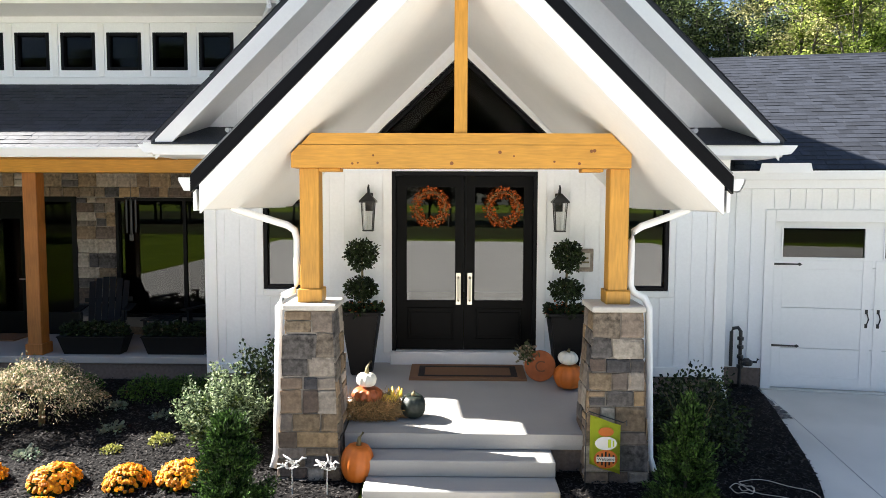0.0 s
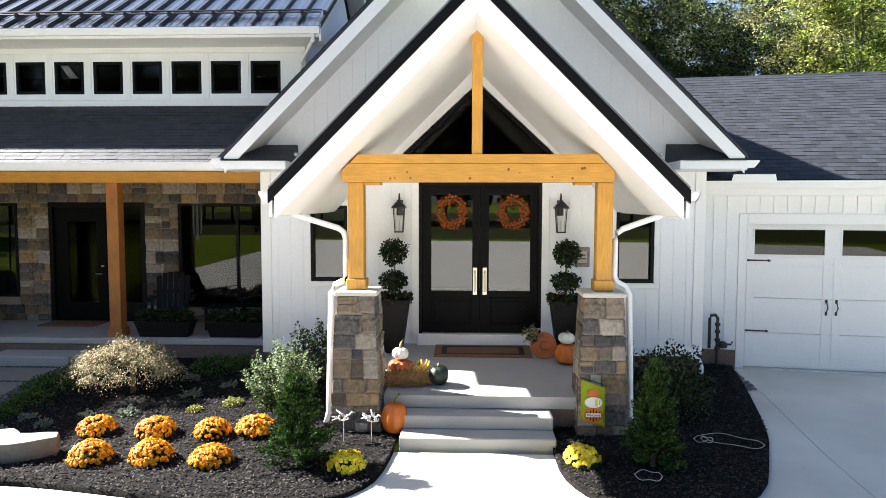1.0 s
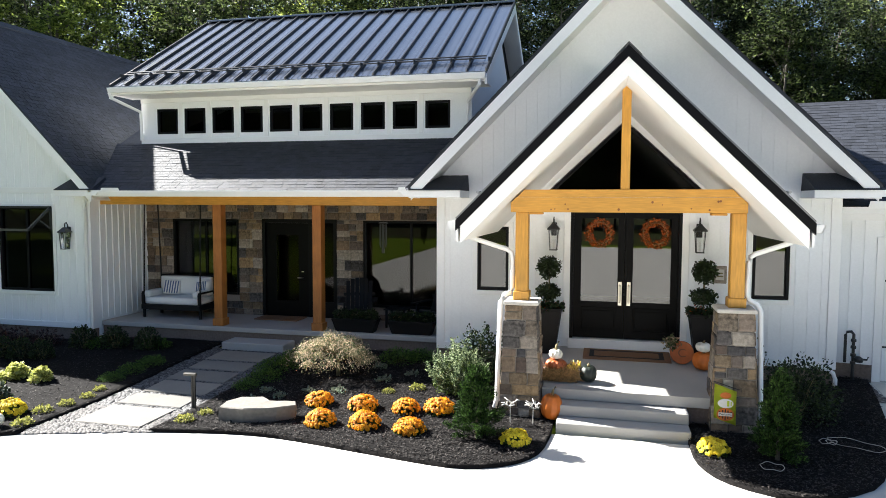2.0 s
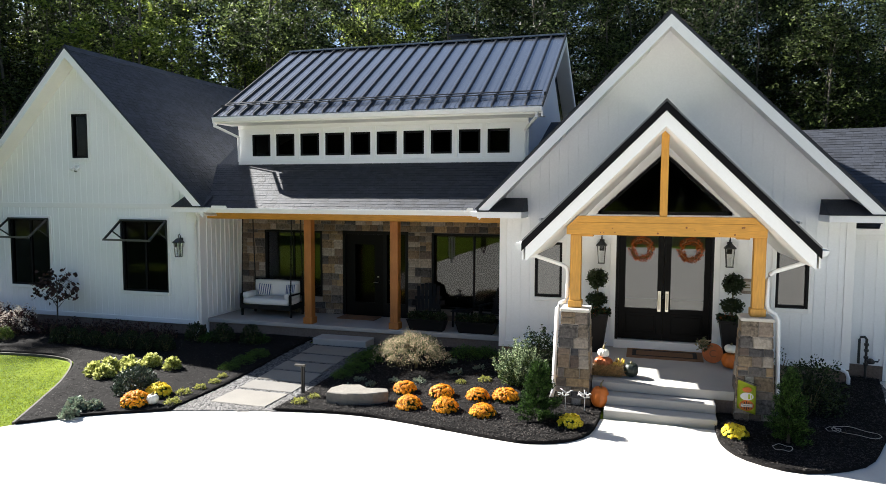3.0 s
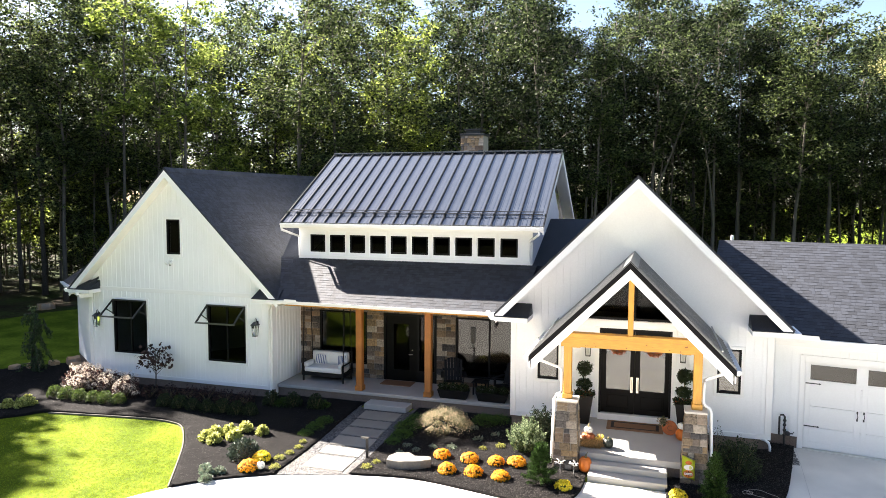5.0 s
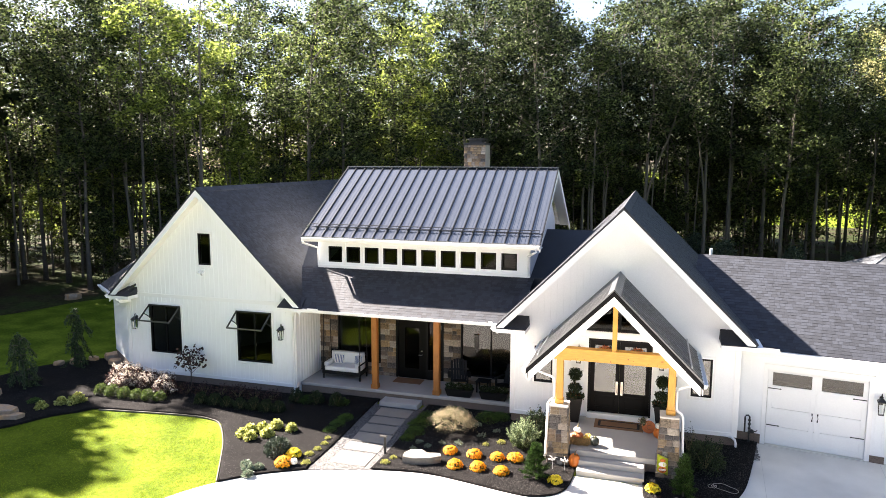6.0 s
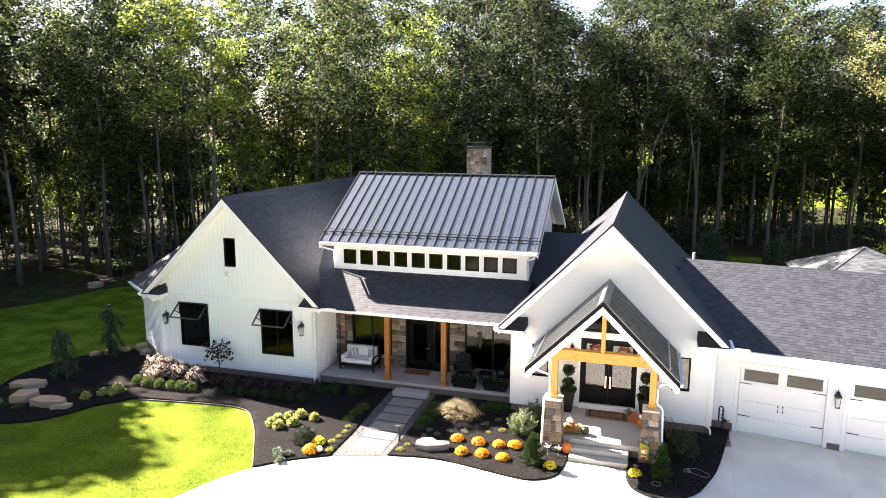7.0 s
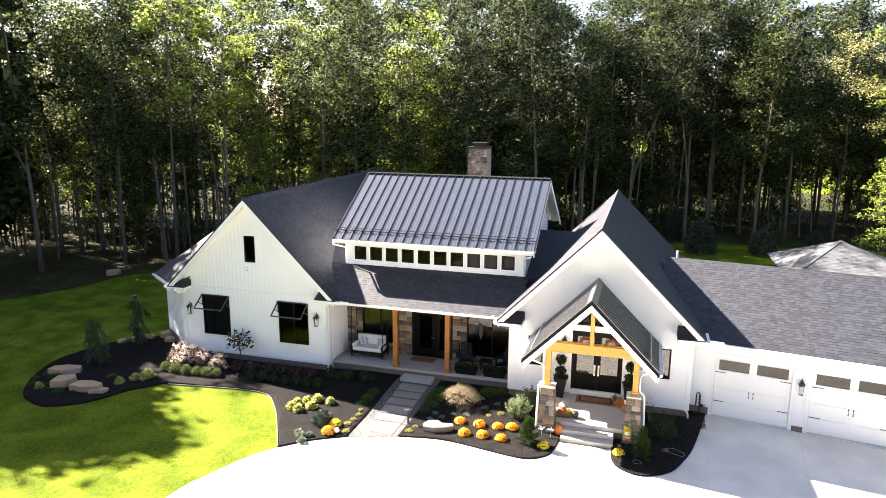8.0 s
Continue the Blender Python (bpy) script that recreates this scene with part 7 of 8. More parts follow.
def mum(seed, petals, label, n=260, r=0.30, h=0.22):
    m = thing("chrysanthemum", label, "flower", group="garden mums")
    leaf_mesh("foliage", m, L_MUM, 500, dome(r * 0.93, h * 0.85), (0.03, 0.055), seed + 50, kind="stuff")
    rng = random.Random(seed)
    verts, faces = [], []
    for k in range(n):
        z = rng.random() ** 0.8
        a = rng.uniform(0, math.tau)
        q = math.sqrt(max(1 - z * z, 0))
        d = Vector((q * math.cos(a), q * math.sin(a), z))
        lump = 1 + 0.10 * noise.noise(d * 3 + Vector((seed, 0, 0))) + rng.uniform(-0.05, 0.05)
        c = Vector((d.x * r, d.y * r, 0.05 + d.z * h)) * lump
        up = (d + Vector((rng.gauss(0, 0.25), rng.gauss(0, 0.25), 0.2))).normalized()
        u = up.orthogonal().normalized()
        v = up.cross(u)
        s = rng.uniform(0.026, 0.042)
        for ring, lift in ((1.0, 0.0), (0.6, 0.012)):
            i = len(verts)
            verts.append(c + up * (lift + 0.004))
            for j in range(7):
                t = j * math.tau / 7 + ring
                verts.append(c + (u * math.cos(t) + v * math.sin(t)) * s * ring + up * (lift - 0.008 * ring + 0.006 * (j % 2)))
            faces += [(i, i + 1 + j, i + 1 + (j + 1) % 7) for j in range(7)]
    me = bpy.data.meshes.new("bloom")
    me.from_pydata(verts, [], faces)
    me.materials.append(petals)
    ob = new("bloom", me)
    ob.parent = m
    tagged(ob, kind="stuff")
    return m


om = mum(1, F_ORANGE, "round orange chrysanthemum in bloom on mulch")
om2 = mum(2, F_ORANGE, "round orange chrysanthemum in bloom on mulch", 230, 0.29, 0.24)
put_copies(om, [(-3.97, 6.278, 0.8), (-3.20, 6.236, 0.82), (-1.98, 6.341, 0.8), (-2.20, 5.436, 0.84)], 3)
put_copies(om2, [(-3.58, 5.436, 0.84), (-2.90, 5.478, 0.82), (-2.50, 6.257, 0.8), (-8.42, 4.067, 0.82)], 4)
ym = mum(3, F_YELLOW, "round yellow chrysanthemum in bloom on mulch", 220, 0.27, 0.22)
put_copies(ym, [(-0.66, 5.331, 0.74), (1.93, 5.615, 0.72), (-8.44, 4.699, 0.85)], 5)
pumpkin("pumpkin", "small white pumpkin lying beside the mums", M_PUMPKINW, 0.11, 0.19, 0.02).matrix_basis = pose(-8.13, 4.17, 0.05)

bol = thing("path_light", "black bollard path light beside the walk", "lamp", (-5.86, 5.67, 0.03))
b = B()
box(b, -5.89, -5.86, 5.65, 5.68, 0.03, 0.58, 0.003), box(b, -5.85, -5.82, 5.65, 5.68, 0.03, 0.58, 0.003)
part("stem", b, M_BLACK, bol)
b = B()
box(b, -6.02, -5.80, 5.63, 5.70, 0.575, 0.615, 0.006)
part("head", b, material("bronze_lamp_head", (0.10, 0.095, 0.085), 0.4, 0.4), bol)


def shrub(name, label, mat, n, r, h, size, seed, lumps=0.25, category="shrub", stems=True, base=0.05, group=""):
    s = thing(name, label, category, group=group)
    if stems:
        b = B()
        rng = random.Random(seed)
        for k in range(7):
            a = k * math.tau / 7 + rng.random()
            tube(b, [(0.02 * math.cos(a), 0.02 * math.sin(a), -0.03), (0.4 * r * math.cos(a), 0.4 * r * math.sin(a), h * 0.5), (0.7 * r * math.cos(a), 0.7 * r * math.sin(a), h * 0.85)], [0.014, 0.009, 0.004], 5, False)
        part("branchwork", b, M_STEM, s, kind="stuff")
    leaf_mesh("foliage", s, mat, n, dome(r, h, base, lumps), size, seed, kind="stuff")
    return s


def shoots(n, r, h, seed):
    """Places along n upright shoots that fan out from the ground."""
    rng0 = random.Random(seed)
    lines = []
    for k in range(n):
        a, q = rng0.uniform(0, math.tau), math.sqrt(rng0.random())
        foot = Vector((0.45 * q * r * math.cos(a), 0.45 * q * r * math.sin(a), 0.02))
        lines.append((foot, Vector((q * r * math.cos(a), q * r * math.sin(a), h * (1.05 - 0.55 * q * q) * rng0.uniform(0.7, 1.1)))))

    def sample(rng):
        foot, tip = rng.choice(lines)
        f = rng.random() ** 0.65
        p = foot.lerp(tip, f) + Vector((rng.gauss(0, 0.018), rng.gauss(0, 0.018), 0))
        return p, Vector((rng.gauss(0, 0.8), rng.gauss(0, 0.8), 0.5))
    return sample


# cutleaf maple with a spreading crown
mp = thing("japanese_maple", "low spreading cutleaf maple with pale bronze leaves", "tree")
b = B()
tube(b, [(0, 0, -0.02), (0.02, 0, 0.3), (-0.03, 0.02, 0.5)], [0.05, 0.04, 0.03], 7)
part("trunk", b, M_STEM, mp, smooth=True)
rng = random.Random(5)
for k in range(9):
    a = k * math.tau / 9 + rng.uniform(-0.2, 0.2)
    e = Vector((math.cos(a) * rng.uniform(0.4, 0.68), math.sin(a) * rng.uniform(0.4, 0.65), rng.uniform(0.55, 0.75)))
    b = B()
    tube(b, [(-0.02, 0.01, 0.45), e * 0.55 + Vector((0, 0, 0.26)), e], [0.025, 0.015, 0.006], 5, False)
    part("limb", b, M_STEM, mp, smooth=True)
pads = []
for k in range(30):
    a, q = k * 2.4, math.sqrt((k + 0.5) / 30)
    pads.append((Vector((math.cos(a) * q * 0.84 - 0.10, math.sin(a) * q * 0.74, 0.90 - 0.46 * q ** 2.2 + rng.uniform(-0.07, 0.06))), rng.uniform(0.13, 0.25)))


def maple_leaf(rng):
    c, r = rng.choice(pads)
    d = Vector((rng.gauss(0, 0.55), rng.gauss(0, 0.55), rng.gauss(0, 0.26)))
    return c + d * r - Vector((0, 0, 0.35 * r * (d.x * d.x + d.y * d.y))), Vector((c.x, c.y, -0.35))


leaf_mesh("foliage", mp, L_MAPLE, 15000, maple_leaf, (0.009, 0.022), 6, 2.4, droop=0.4, kind="stuff")
place(mp, -4.24, 7.721, scale=0.83)
vs = thing("variegated_shrub", "upright variegated shrub with cream-edged leaves", "shrub")
leaf_mesh("foliage", vs, L_VARIEG, 9000, shoots(95, 0.58, 0.86, 7), (0.012, 0.030), 7, 1.9, kind="stuff")
leaf_mesh("inner_foliage", vs, L_GREEN, 1200, dome(0.40, 0.5, 0.03, 0.3), (0.025, 0.05), 8, kind="stuff")
place(vs, -1.92, 7.373)
place(shrub("dark_shrub", "dark green shrub behind the variegated one", L_BOX, 3000, 0.44, 0.86, (0.022, 0.045), 8, 0.45), -1.58, 7.95)


def arborvitae(h, r, seed, label):
    """A conical conifer of upright fans."""
    t = thing("arborvitae", label, "conifer", group="young conifers")
    b = B()
    tube(b, [(0, 0, -0.02), (0, 0, h * 0.9)], [0.03, 0.006], 6)
    part("trunk", b, M_BARK, t)

    rng0 = random.Random(seed)
    fans = []
    for k in range(130):
        z = rng0.random() ** 1.25
        a = rng0.uniform(0, math.tau)
        q = r * (1 - z) ** 0.7 * rng0.uniform(0.45, 1.45) + 0.03
        foot = Vector((0, 0, 0.02 + z * h * 0.86))
        fans.append((foot, foot + Vector((q * math.cos(a), q * math.sin(a), 0.07 + rng0.uniform(0.0, 0.12) * h))))

    def sample(rng):
        foot, tip = rng.choice(fans)
        p = foot.lerp(tip, 0.3 + 0.7 * rng.random() ** 0.7) + Vector((rng.gauss(0, 0.022), rng.gauss(0, 0.022), rng.gauss(0, 0.02)))
        p.z = max(p.z, 0.02)
        return p, (tip - foot).normalized() * 1.2 + Vector((0, 0, 0.5))
    leaf_mesh("foliage", t, L_ARBOR, 26000, sample, (0.007, 0.020), seed, 2.6, kind="stuff")
    return t


place(arborvitae(1.04, 0.31, 3, "young conical green conifer in mulch"), -1.22, 5.44)
place(arborvitae(1.14, 0.23, 4, "shaded conical green conifer in mulch"), 2.70, 5.55)
place(shrub("dark_shrub", "loose dark shrub in the shaded bed", L_BOX, 3600, 0.56, 0.80, (0.022, 0.045), 9, 0.4), 3.35, 7.3)
place(shrub("dark_shrub", "loose twiggy dark shrub by the pier", L_BOX, 220, 0.26, 0.72, (0.02, 0.04), 10, 0.5), 2.95, 8.247)
# low plants round the walk and the maple
gc = shrub("groundcover", "low feathery green groundcover plant", L_FEATHER, 1500, 0.30, 0.17, (0.010, 0.024), 11, 0.3, stems=False, category="plant", group="groundcover plants", base=0.02)
put_copies(gc, [(-5.45, 7.247, 1.0), (-5.5, 7.774, 1.3), (-5.35, 8.3, 1.4), (-5.55, 6.773, 0.8), (-8.15, 7.142, 0.9), (-8.2, 6.668, 0.8), (-8.1, 7.616, 0.9), (-3.4, 8.8, 1.3), (-3.0, 9, 1.2), (-4.6, 9, 1.2), (-8.8, 8.75, 1.0), (-10.1, 8.7, 1.1), (-20.9, 4.088, 0.9), (-22.3, 5.246, 0.9), (-22.6, 4.404, 0.8), (-19.9, 5.983, 0.8), (-23.0, 4.825, 0.6), (-22.9, 5.404, 0.7), (-21.9, 4.509, 0.6), (-21.6, 4.035, 0.6), (-20.3, 4.299, 0.5)], 6)
pale = shrub("groundcover", "small pale yellow-green sedum clump", L_SEDUM, 260, 0.12, 0.07, (0.012, 0.03), 12, 0.3, stems=False, category="plant", group="groundcover plants", base=0.01)
put_copies(pale, [(-7.95, 5.773), (-7.98, 5.352), (-8.05, 4.93, 1.2), (-8.02, 6.141), (-7.85, 4.351, 1.3), (-5.62, 5.088, 1.3), (-5.5, 5.457), (-3.05, 7.036), (-2.6, 7.3, 1.1)], 7)
silver = shrub("groundcover", "low grey-green rosette plant", L_CABBAGE, 120, 0.12, 0.07, (0.02, 0.045), 13, 0.3, stems=False, category="plant", group="groundcover plants", base=0.01)
put_copies(silver, [(-5.1, 6.668), (-4.75, 6.457), (-4.4, 6.773), (-3.9, 6.878), (-3.3, 7.563, 1.1), (-2.9, 7.984), (-3.6, 8.3, 1.1), (-2.4, 8.4), (-5.15, 6.194)], 8)
cab = shrub("ornamental_cabbage", "pale ornamental cabbage rosette", L_CABBAGE, 200, 0.15, 0.14, (0.045, 0.08), 14, 0.2, stems=False, category="plant", group="ornamental cabbages", base=0.01)
put_copies(cab, [(-9.25, 3.509), (-9.05, 3.193, 0.9), (-9.0, 3.667, 0.9), (-9.45, 3.719, 0.8)], 9)
ho = shrub("hosta", "bright chartreuse leafy clump on mulch", L_HOSTA, 420, 0.18, 0.22, (0.04, 0.08), 15, 0.35, stems=False, category="plant", group="chartreuse clumps", base=0.03)
put_copies(ho, [(-10.4, 5.404), (-10.7, 5.878), (-10.35, 6.089), (-10.0, 5.773), (-10.05, 6.405), (-9.45, 6.352, 0.95), (-10.75, 5.51, 0.9), (-19.1, 5.562, 0.9), (-18.75, 6.089), (-18.35, 6.247, 1.0), (-18.55, 6.668, 0.9), (-18.2, 6.51, 0.8), (-22.0, 4.141, 0.8)], 10)
place(shrub("globe_spruce", "round blue-green globe spruce", L_SPRUCE, 2600, 0.42, 0.46, (0.02, 0.05), 16, 0.12, category="conifer"), -9.0, 4.741)
bx = shrub("boxwood", "clipped round green boxwood shrub", L_GREEN, 1100, 0.235, 0.36, (0.02, 0.04), 17, 0.12, group="boxwood row")
put_copies(bx, [(-18.15, 7.35), (-17.59, 7.3), (-17.0, 7.28), (-16.47, 7.3), (-15.98, 7.33), (-15.5, 7.4)], 11)
# darker leaves than the boxwoods before: house shade put into the colour
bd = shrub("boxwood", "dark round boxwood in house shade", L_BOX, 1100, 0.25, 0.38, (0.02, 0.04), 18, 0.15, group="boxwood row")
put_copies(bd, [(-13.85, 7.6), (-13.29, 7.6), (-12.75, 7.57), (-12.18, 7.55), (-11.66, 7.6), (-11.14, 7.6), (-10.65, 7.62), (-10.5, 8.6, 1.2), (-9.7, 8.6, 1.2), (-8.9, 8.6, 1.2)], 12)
hy = shrub("hydrangea", "hydrangea with faded cream flower heads", L_RED, 700, 0.48, 0.62, (0.04, 0.08), 19, 0.3, group="hydrangeas")
heads_rng = random.Random(20)
heads = [dome(0.52, 0.68, 0.08, 0.45)(heads_rng)[0] for k in range(46)]


def flower_head(rng):
    c = rng.choice(heads)
    d = Vector((rng.gauss(0, 1), rng.gauss(0, 1), rng.gauss(0, 1))).normalized()
    return c + d * rng.uniform(0.04, 0.075), d


leaf_mesh("bloom", hy, L_BLOOM, 2200, flower_head, (0.022, 0.045), 20, 0.9, kind="stuff")
put_copies(hy, [(-18.3, 8.45), (-17.6, 8.55), (-17.75, 8.0, 0.8), (-16.75, 8.4), (-15.8, 8.05, 0.85), (-18.35, 8.95, 0.9), (-16.2, 8.5, 0.9)], 13)
rb = shrub("barberry", "low burgundy shrub along the foundation", L_RED, 420, 0.36, 0.36, (0.03, 0.06), 21, 0.4, group="burgundy shrubs")
put_copies(rb, [(-15.0, 8.3), (-14.3, 8.4), (-13.6, 8.5), (-12.9, 8.5), (-12.2, 8.5), (-11.5, 8.6, 0.9)], 14)
# small red-leaved tree under the gable window
rt = thing("redbud_sapling", "slim sapling with heart-shaped burgundy leaves", "tree")
b = B()
tube(b, [(0, 0, -0.02), (0.02, 0, 0.7), (0.0, 0.02, 1.5)], [0.025, 0.02, 0.008], 6)
rng = random.Random(15)
for k in range(9):
    a, z = rng.uniform(0, math.tau), rng.uniform(0.6, 1.3)
    tube(b, [(0.01, 0, z), (0.45 * math.cos(a), 0.3 * math.sin(a), z + rng.uniform(0.1, 0.45))], [0.01, 0.004], 5, False)
part("branches", b, M_BARK, rt)
leaf_mesh("foliage", rt, L_RED, 260, ball((0, 0, 1.25), 0.62, 0.5, (1, 0.8, 0.75), 0.4), (0.08, 0.14), 9, 1.0, droop=0.6, kind="stuff")
place(rt, -15.15, 9.0 - 0.25)


def weeping(h, seed, label):
    t = thing("weeping_cedar", label, "conifer", group="weeping conifers")
    rng = random.Random(seed)
    b = B()
    lead = [Vector((0.25 * math.sin(z * 1.6 + seed) * z / h, 0.05, z)) for z in [h * k / 10 for k in range(11)]]
    lead.append(lead[-1] + Vector((0.22, 0, -0.12)))
    tube(b, lead, [0.05 * (1 - k / 13) for k in range(12)], 6)
    arms = []
    for k in range(30):
        f = rng.uniform(0.12, 0.98)
        p = lead[int(f * 10)]
        a = rng.uniform(0, math.tau)
        reach = (1.05 - 0.6 * f) * rng.uniform(0.4, 1.0)
        pts = [p, p + Vector((math.cos(a) * reach * 0.6, math.sin(a) * reach * 0.6, 0.08)), p + Vector((math.cos(a) * reach, math.sin(a) * reach, -0.15 - 0.5 * rng.random()))]
        tube(b, pts, [0.016, 0.01, 0.004], 4, False)
        arms.append(pts)
    part("branchwork", b, M_BARK, t, smooth=True, kind="stuff")

    def sample(rng):
        if rng.random() < 0.25:
            f = rng.random() ** 0.8
            p = lead[min(int(f * 11), 11)] + Vector((rng.gauss(0, 0.06), rng.gauss(0, 0.06), rng.gauss(0, 0.05)))
        else:
            q = rng.choice(arms)
            f = rng.random()
            p = q[1].lerp(q[2], f) if rng.random() < 0.7 else q[0].lerp(q[1], f)
            p = p + Vector((rng.gauss(0, 0.025), rng.gauss(0, 0.025), -abs(rng.gauss(0, 0.10))))
        return Vector((p.x, p.y, max(p.z, 0.06))), Vector((0, 0, -0.6))
    leaf_mesh("foliage", t, L_WEEP, 6500, sample, (0.02, 0.045), seed, 2.2, droop=0.6, kind="stuff")
    return t


place(weeping(2.0, 2, "narrow dark weeping conifer in the corner bed"), -21.75, 7.2)
place(weeping(2.45, 5, "tall weeping blue cedar in the corner bed"), -21.8, 9.75)

# ---- utilities and clutter ----
meter = thing("gas_meter_pipes", "black gas riser pipes against the garage wall", "pipes", (4.72, 9.35, 0.2))
b = B()
tube(b, [(4.63, 9.44, 0.55), (4.63, 9.44, 1.04), (4.65, 9.44, 1.09), (4.72, 9.44, 1.10), (4.76, 9.44, 1.05), (4.76, 9.44, 0.16)], 0.026, 8)
for z in (0.92, 0.80, 0.66, 0.52):
    lathe(b, [(0.042, 0), (0.046, 0.02), (0.042, 0.05)], (4.76, 9.44, z), 10)
part("riser", b, M_BLACK, meter)
b = B()
lathe(b, [(0.07, 0), (0.08, 0.03), (0.08, 0.06), (0.03, 0.1)], (4.82, 9.36, 0.58), 12)
tube(b, [(4.82, 9.36, 0.63), (4.95, 9.34, 0.63), (4.97, 9.34, 0.68)], 0.018, 6)
part("regulator", b, M_BLACK, meter)
stub = thing("drain_stub", "short white drain pipe with an elbow by the garage wall", "pipe", (4.32, 8.9, 0.15))
b = B()
tube(b, [(4.12, 9.06, 0.50), (4.22, 8.98, 0.50), (4.30, 8.92, 0.46), (4.33, 8.90, 0.36), (4.33, 8.90, 0.10)], 0.036, 10)
part("elbow_pipe", b, M_TRIM, stub, smooth=True)
for k, (cx_, cy_, loops) in enumerate(((3.48, 6.25, ((0.0, 0.0, 0.11), (0.34, -0.02, 0.21), (0.05, 0.02, 0.07))), (2.56, 5.2, ((0.0, 0.0, 0.14),)))):
    cab_ = thing("cable_coil", "loose loop of pale cable lying on mulch", "cable", (cx_, cy_, 0.07), group="cable loops")
    b = B()
    for dx, dy, r in loops:
        ring = [(cx_ + dx + r * (1.5 if r > 0.2 else 1.0) * math.cos(a * math.tau / 28), cy_ + dy + r * 0.95 * math.sin(a * math.tau / 28) - (0.13 * math.cos(a * math.tau / 28) if r > 0.2 else 0), ground_z(cx_, cy_) + 0.085 + 0.01 * math.sin(a)) for a in range(29)]
        tube(b, ring, 0.0045, 5, False)
    part("cable", b, M_CORD, cab_, smooth=True)
vent = thing("roof_vent", "small pale vent pipe on the garage roof", "vent pipe", (3.76, 14.1, 5.3))
b = B()
tube(b, [(3.76, 14.1, 4.4), (3.76, 14.1, 5.70)], 0.05, 10)
part("pipe", b, M_TRIM, vent)
chim = thing("chimney", "square stone chimney with a dark cap", "chimney", (-6.58, 19.6, 6.0))
b = B()
box(b, -7.10, -6.06, 19.1, 20.0, 0.0, 9.67)
part("chimney_shaft", b, M_MORTAR, chim)
b = B()
box(b, -7.14, -6.02, 19.06, 20.04, 9.67, 9.76, 0.01)
part("crown", b, M_BLACK, chim, "dark metal chimney crown")
b = B()
box(b, -6.98, -6.18, 19.16, 19.94, 9.92, 9.98), box(b, -6.90, -6.26, 19.24, 19.86, 9.76, 9.92)
part("flue_cap", b, M_BLACK, chim)
# small pavilion behind the garage
pav = thing("garden_pavilion", "small outbuilding with a grey hipped shingle roof", "outbuilding", (13.9, 27.4, 0.2))
for x in (10.8, 16.6):
    for y in (24.5, 30.1):
        b = B()
        box(b, x, x + 0.25, y, y + 0.25, 0.2, 2.6)
        part("post", b, M_TRIM, pav)
b = B()
v = [b.verts.new(p) for p in ((10.1, 23.8, 2.55), (17.6, 23.8, 2.55), (17.6, 31.0, 2.55), (10.1, 31.0, 2.55), (13.4, 27.4, 4.25))]
for q in ((0, 1, 4), (1, 2, 4), (2, 3, 4), (3, 0, 4), (3, 2, 1, 0)):
    b.faces.new([v[i] for i in q])
proof = part("roof", b, M_PALEROOF, pav, "grey hipped roof")
A, Bq, D, T = (10.1, 23.8, 2.56), (17.6, 23.8, 2.56), (10.1, 31.0, 2.56), (13.4, 27.4, 4.27)
shingles(proof, A, Bq, T, T, 91, 0.18, 0.4, mat=M_PALEROOF), shingles(proof, D, A, T, T, 92, 0.18, 0.4, mat=M_PALEROOF)
b = B()
for p in (A, Bq, D):
    bar(b, p, T, 0.16, 0.03)
part("hip_cap", b, M_PALEROOF, proof, kind="stuff")
# clipped young evergreens on the back lawn
ev = shrub("young_spruce", "young dark green evergreen on the back lawn", L_SPRUCE, 2600, 0.8, 1.9, (0.06, 0.12), 30, 0.2, category="conifer", group="back lawn evergreens")
put_copies(ev, [(6.75, 41.4, 1.35), (11.6, 42.3, 1.2), (5.1, 48.0, 1.25), (16.1, 46.0, 0.8)], 15)

# ---- grass blades on the near lawn, coloured brighter to carry its sunlit look ----
rng = random.Random(33)
verts, faces = [], []
made = 0
while made < 190000:
    x, y = rng.uniform(-26.5, -9.6), rng.uniform(-5.5, 7.0)
    if inside(WEST_BED, x, y) or x > span([(-5.5, -11.6), (-1.02, -11.35), (0.77, -10.8), (1.79, -10.35), (2.63, -9.75), (3.9, -10.5), (5.14, -11.3), (6.3, -12.25), (6.62, -13.5)], y):
        continue
    made += 1
    z = ground_z(x, y) - 0.03
    a = rng.uniform(0, math.tau)
    h, w = rng.uniform(0.012, 0.028), rng.uniform(0.006, 0.011)
    lean = Vector((rng.gauss(0, 0.024), rng.gauss(0, 0.024), h))
    i = len(verts)
    verts += [Vector((x - w * math.cos(a), y - w * math.sin(a), z)), Vector((x + w * math.cos(a), y + w * math.sin(a), z)), Vector((x, y, z)) + lean]
    faces.append((i, i + 1, i + 2))
me = bpy.data.meshes.new("grass_blades")
me.from_pydata(verts, [], faces)
me.materials.append(L_GRASS)
tagged(new("grass_blades", me), "short green grass blades on the lawn", "grass", kind="stuff")

# ---- laid stones: piers, porch wall, chimney ----
STONE_MESHES = {}


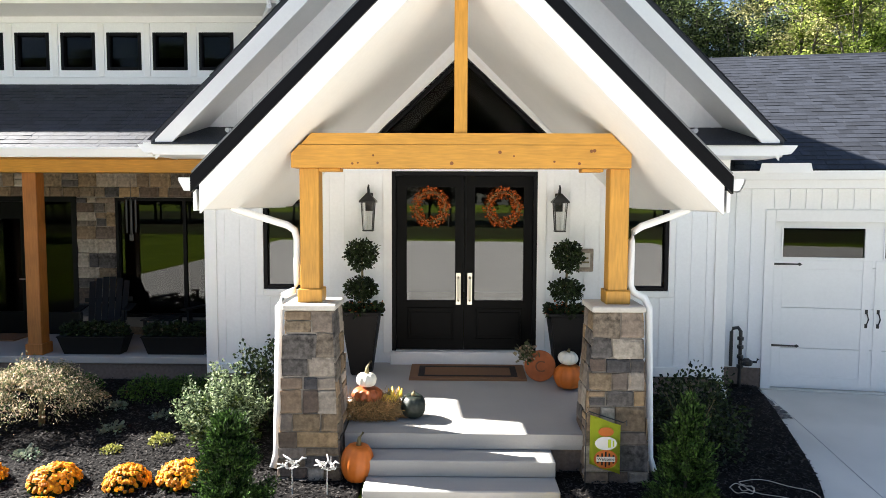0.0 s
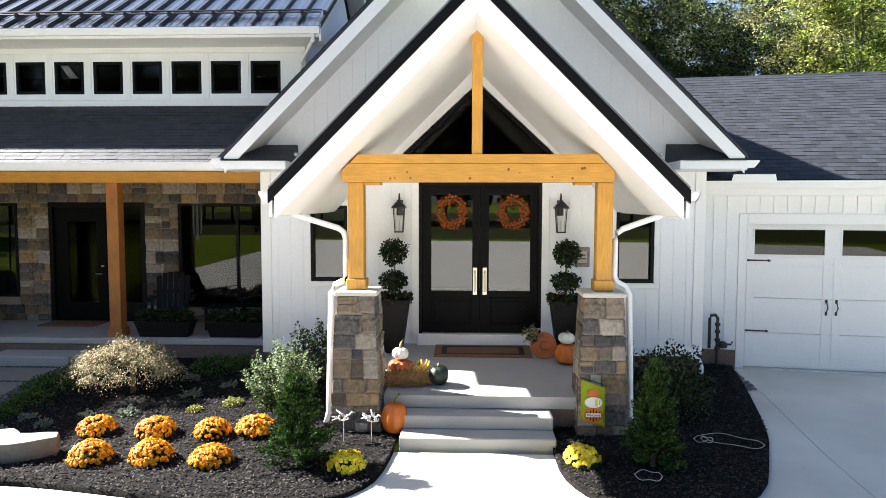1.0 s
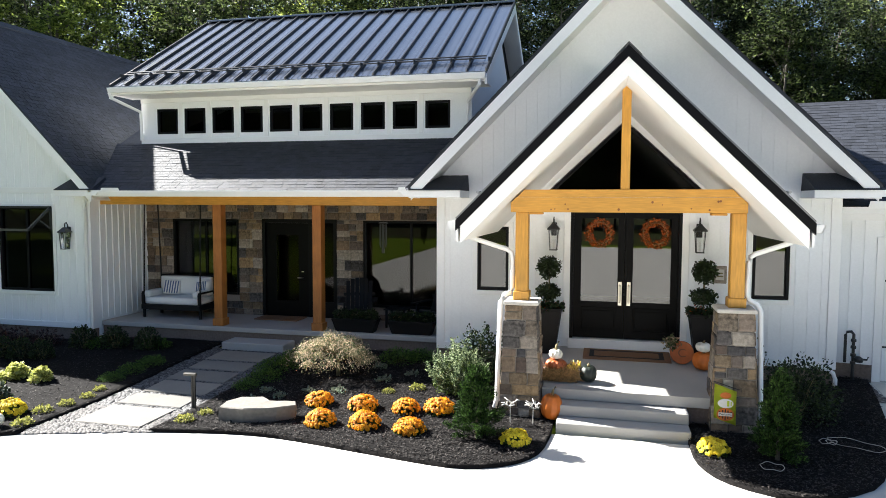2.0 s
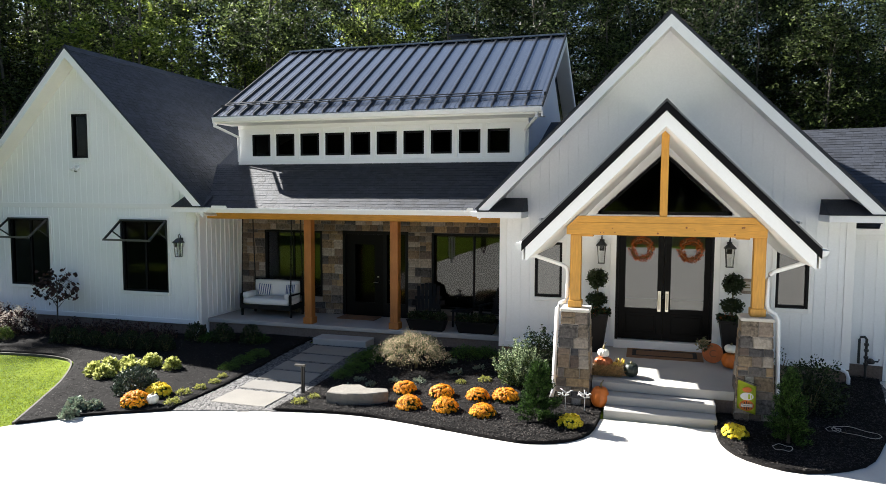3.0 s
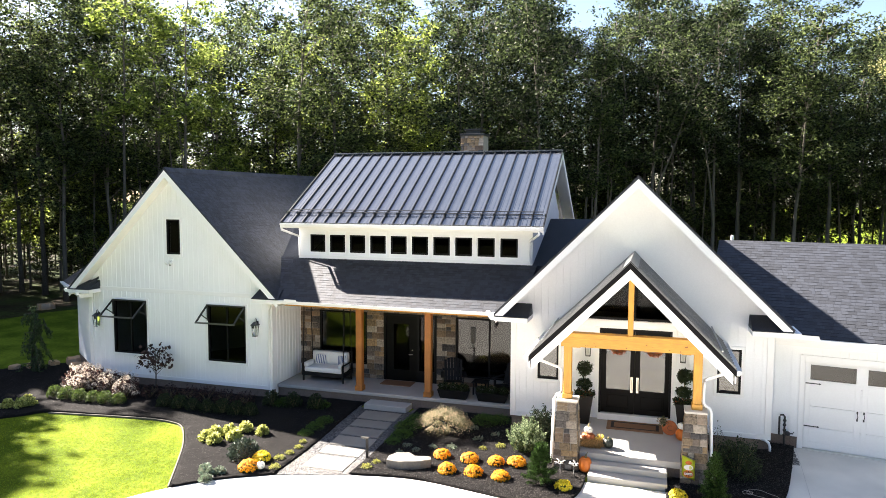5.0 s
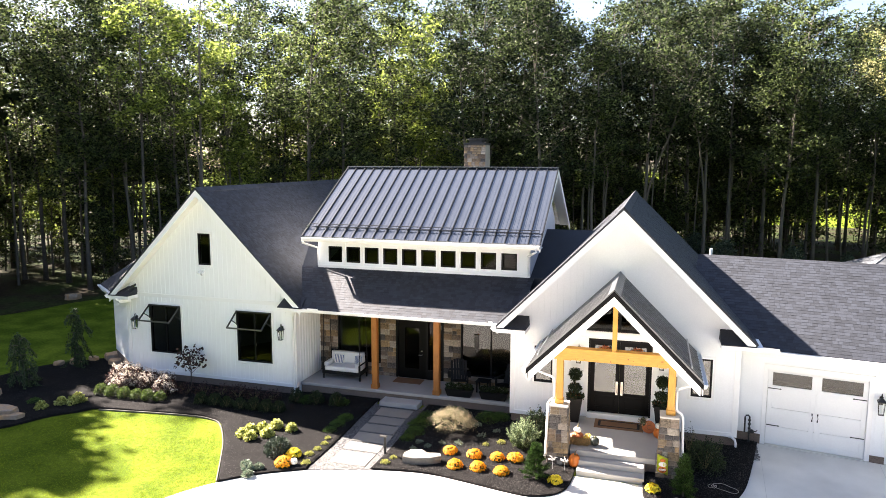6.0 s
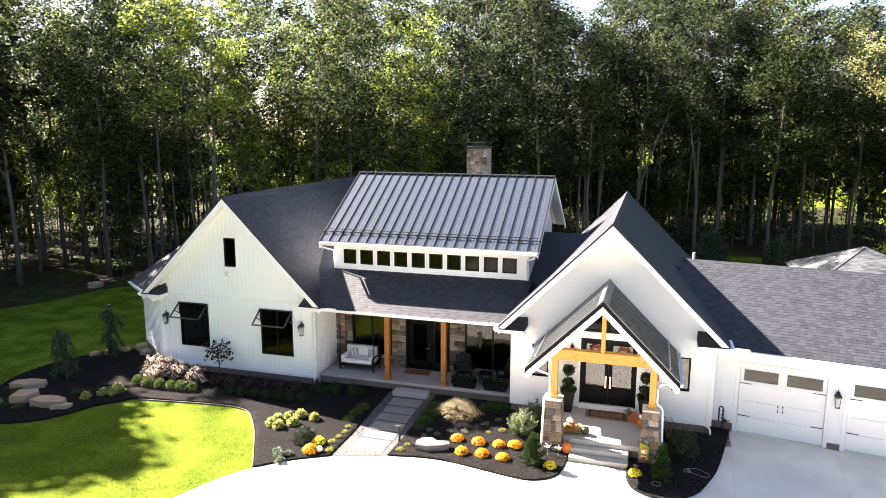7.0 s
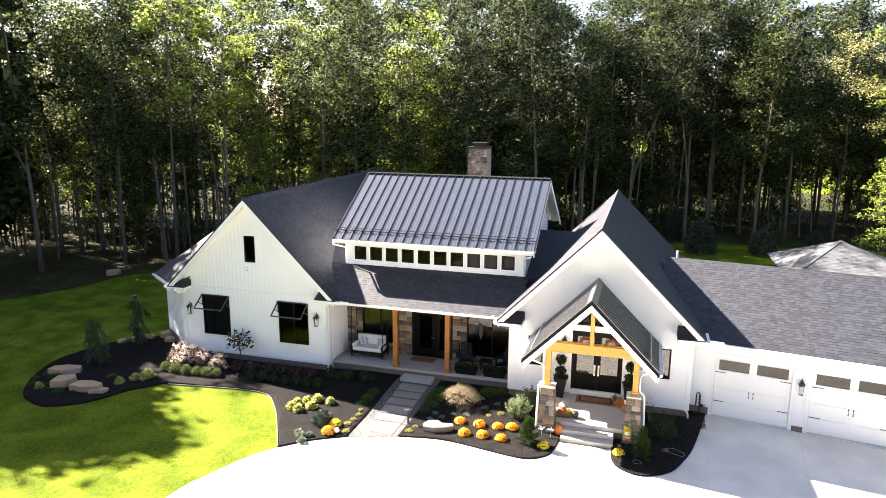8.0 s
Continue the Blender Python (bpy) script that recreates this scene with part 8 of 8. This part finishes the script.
def stone_mesh(w, h, d, kind):
    """One roughly squared stone, w x h, d proud, shared between alike ones."""
    key = (round(w, 2), round(h, 2), round(d, 2), kind)
    if key in STONE_MESHES:
        return STONE_MESHES[key]
    rng = random.Random(hash(key) % 9973)
    b = B()
    j = 0.17 * min(w, h)
    low = [(0, 0, 0), (w, 0, 0), (w, 0, h), (0, 0, h)]
    v0 = [b.verts.new(p) for p in low]
    v1 = [b.verts.new((p[0] + rng.uniform(-j, j) * 0.5, -d * 0.7, p[2] + rng.uniform(-j, j) * 0.5)) for p in low]
    v2 = [b.verts.new((w / 2 + (p[0] - w / 2) * 0.84 + rng.uniform(-j, j), -d * rng.uniform(0.85, 1.25), h / 2 + (p[2] - h / 2) * 0.84 + rng.uniform(-j, j))) for p in low]
    for r, q in ((v0, v1), (v1, v2)):
        for k in range(4):
            b.faces.new((r[k], r[(k + 1) % 4], q[(k + 1) % 4], q[k]))
    b.faces.new(v2)
    me = bpy.data.meshes.new("stone")
    b.to_mesh(me)
    b.free()
    me.materials.append(M_STONE)
    STONE_MESHES[key] = me
    return me


def lay(parent, width_at, z0, z1, place_at, seed, course=(0.13, 0.24), length=(0.16, 0.42), depth=0.03, holes=(), gap=0.014):
    """Courses of stones on a face: width_at(z) gives the two ends, place_at(u, z) the matrix of a stone's lower left corner."""
    rng = random.Random(seed)
    base, up = Vector((0, 0, 0)), parent
    while up:
        base += up.location
        up = up.parent
    back = Matrix.Translation(-base)
    z = z0
    while z < z1 - 0.03:
        h = round(min(rng.uniform(*course), z1 - z), 2)
        if z1 - z - h < 0.07:
            h = round(z1 - z, 2)
        a, e = width_at(z + h / 2)
        free = [(a, e)]
        for x0, x1, q0, q1 in holes:
            if q0 < z + h and q1 > z:
                free = [r for s, t in free for r in ((s, min(t, x0)), (max(s, x1), t)) if r[1] - r[0] > 0.03]
        for s, t in free:
            x = s
            while x < t - 0.02:
                w = rng.uniform(*length)
                if t - x - w < 0.12:
                    w = t - x
                w = min(w, 0.6)
                cut = rng.uniform(0.36, 0.64) * h if h > 0.13 and w < 0.36 and rng.random() < 0.16 else h
                for zs, hs in ((0.0, cut), (cut, h - cut)):
                    if hs > 0.03:
                        ob = new("stone", stone_mesh(max(w - gap, 0.02), max(hs - gap, 0.02), depth, rng.randrange(3)))
                        ob.parent = parent
                        ob.matrix_basis = back @ place_at(x, z + zs)
                x += w
        z += h


piers = [o for o in scene.objects if o.name.startswith("pier") and "stones" in o]
for n, pier in enumerate(sorted(piers, key=lambda o: o.name)):
    x = PX[n]
    half = lambda z: 0.31 - 0.085 * z / 1.78
    lean = math.degrees(math.atan(0.085 / 1.78))
    for side, turn in enumerate((0, 90, 180, 270)):
        def put(u, z, turn=turn, x=x):
            return pose(x, PY, 0, 0, 0, turn) @ pose(u, -half(z), z, -lean, 0, 0)
        lay(pier, lambda z: (-half(z) - 0.02, half(z) + 0.02), 0.02, 1.78, put, 40 + n * 4 + side, (0.13, 0.26), (0.12, 0.34), 0.020, gap=0.016)
lay(stone_wall, lambda z: (-10.88, -2.58), 0.53, 2.92, lambda u, z: pose(u, SY, z), 71, (0.15, 0.26), (0.15, 0.40), 0.028, [(h[0], h[1], h[2], h[3][0][1]) for h in SW])
lay(stone_wall, lambda z: (-10.88, -2.58), 2.93, 3.49, lambda u, z: pose(u, SY, z), 72, (0.16, 0.24), (0.15, 0.40), 0.028)
lay(chim.children[0], lambda z: (-7.10, -6.06), 6.8, 9.67, lambda u, z: pose(u, 19.1, z), 75, (0.12, 0.22), (0.14, 0.30), 0.03)
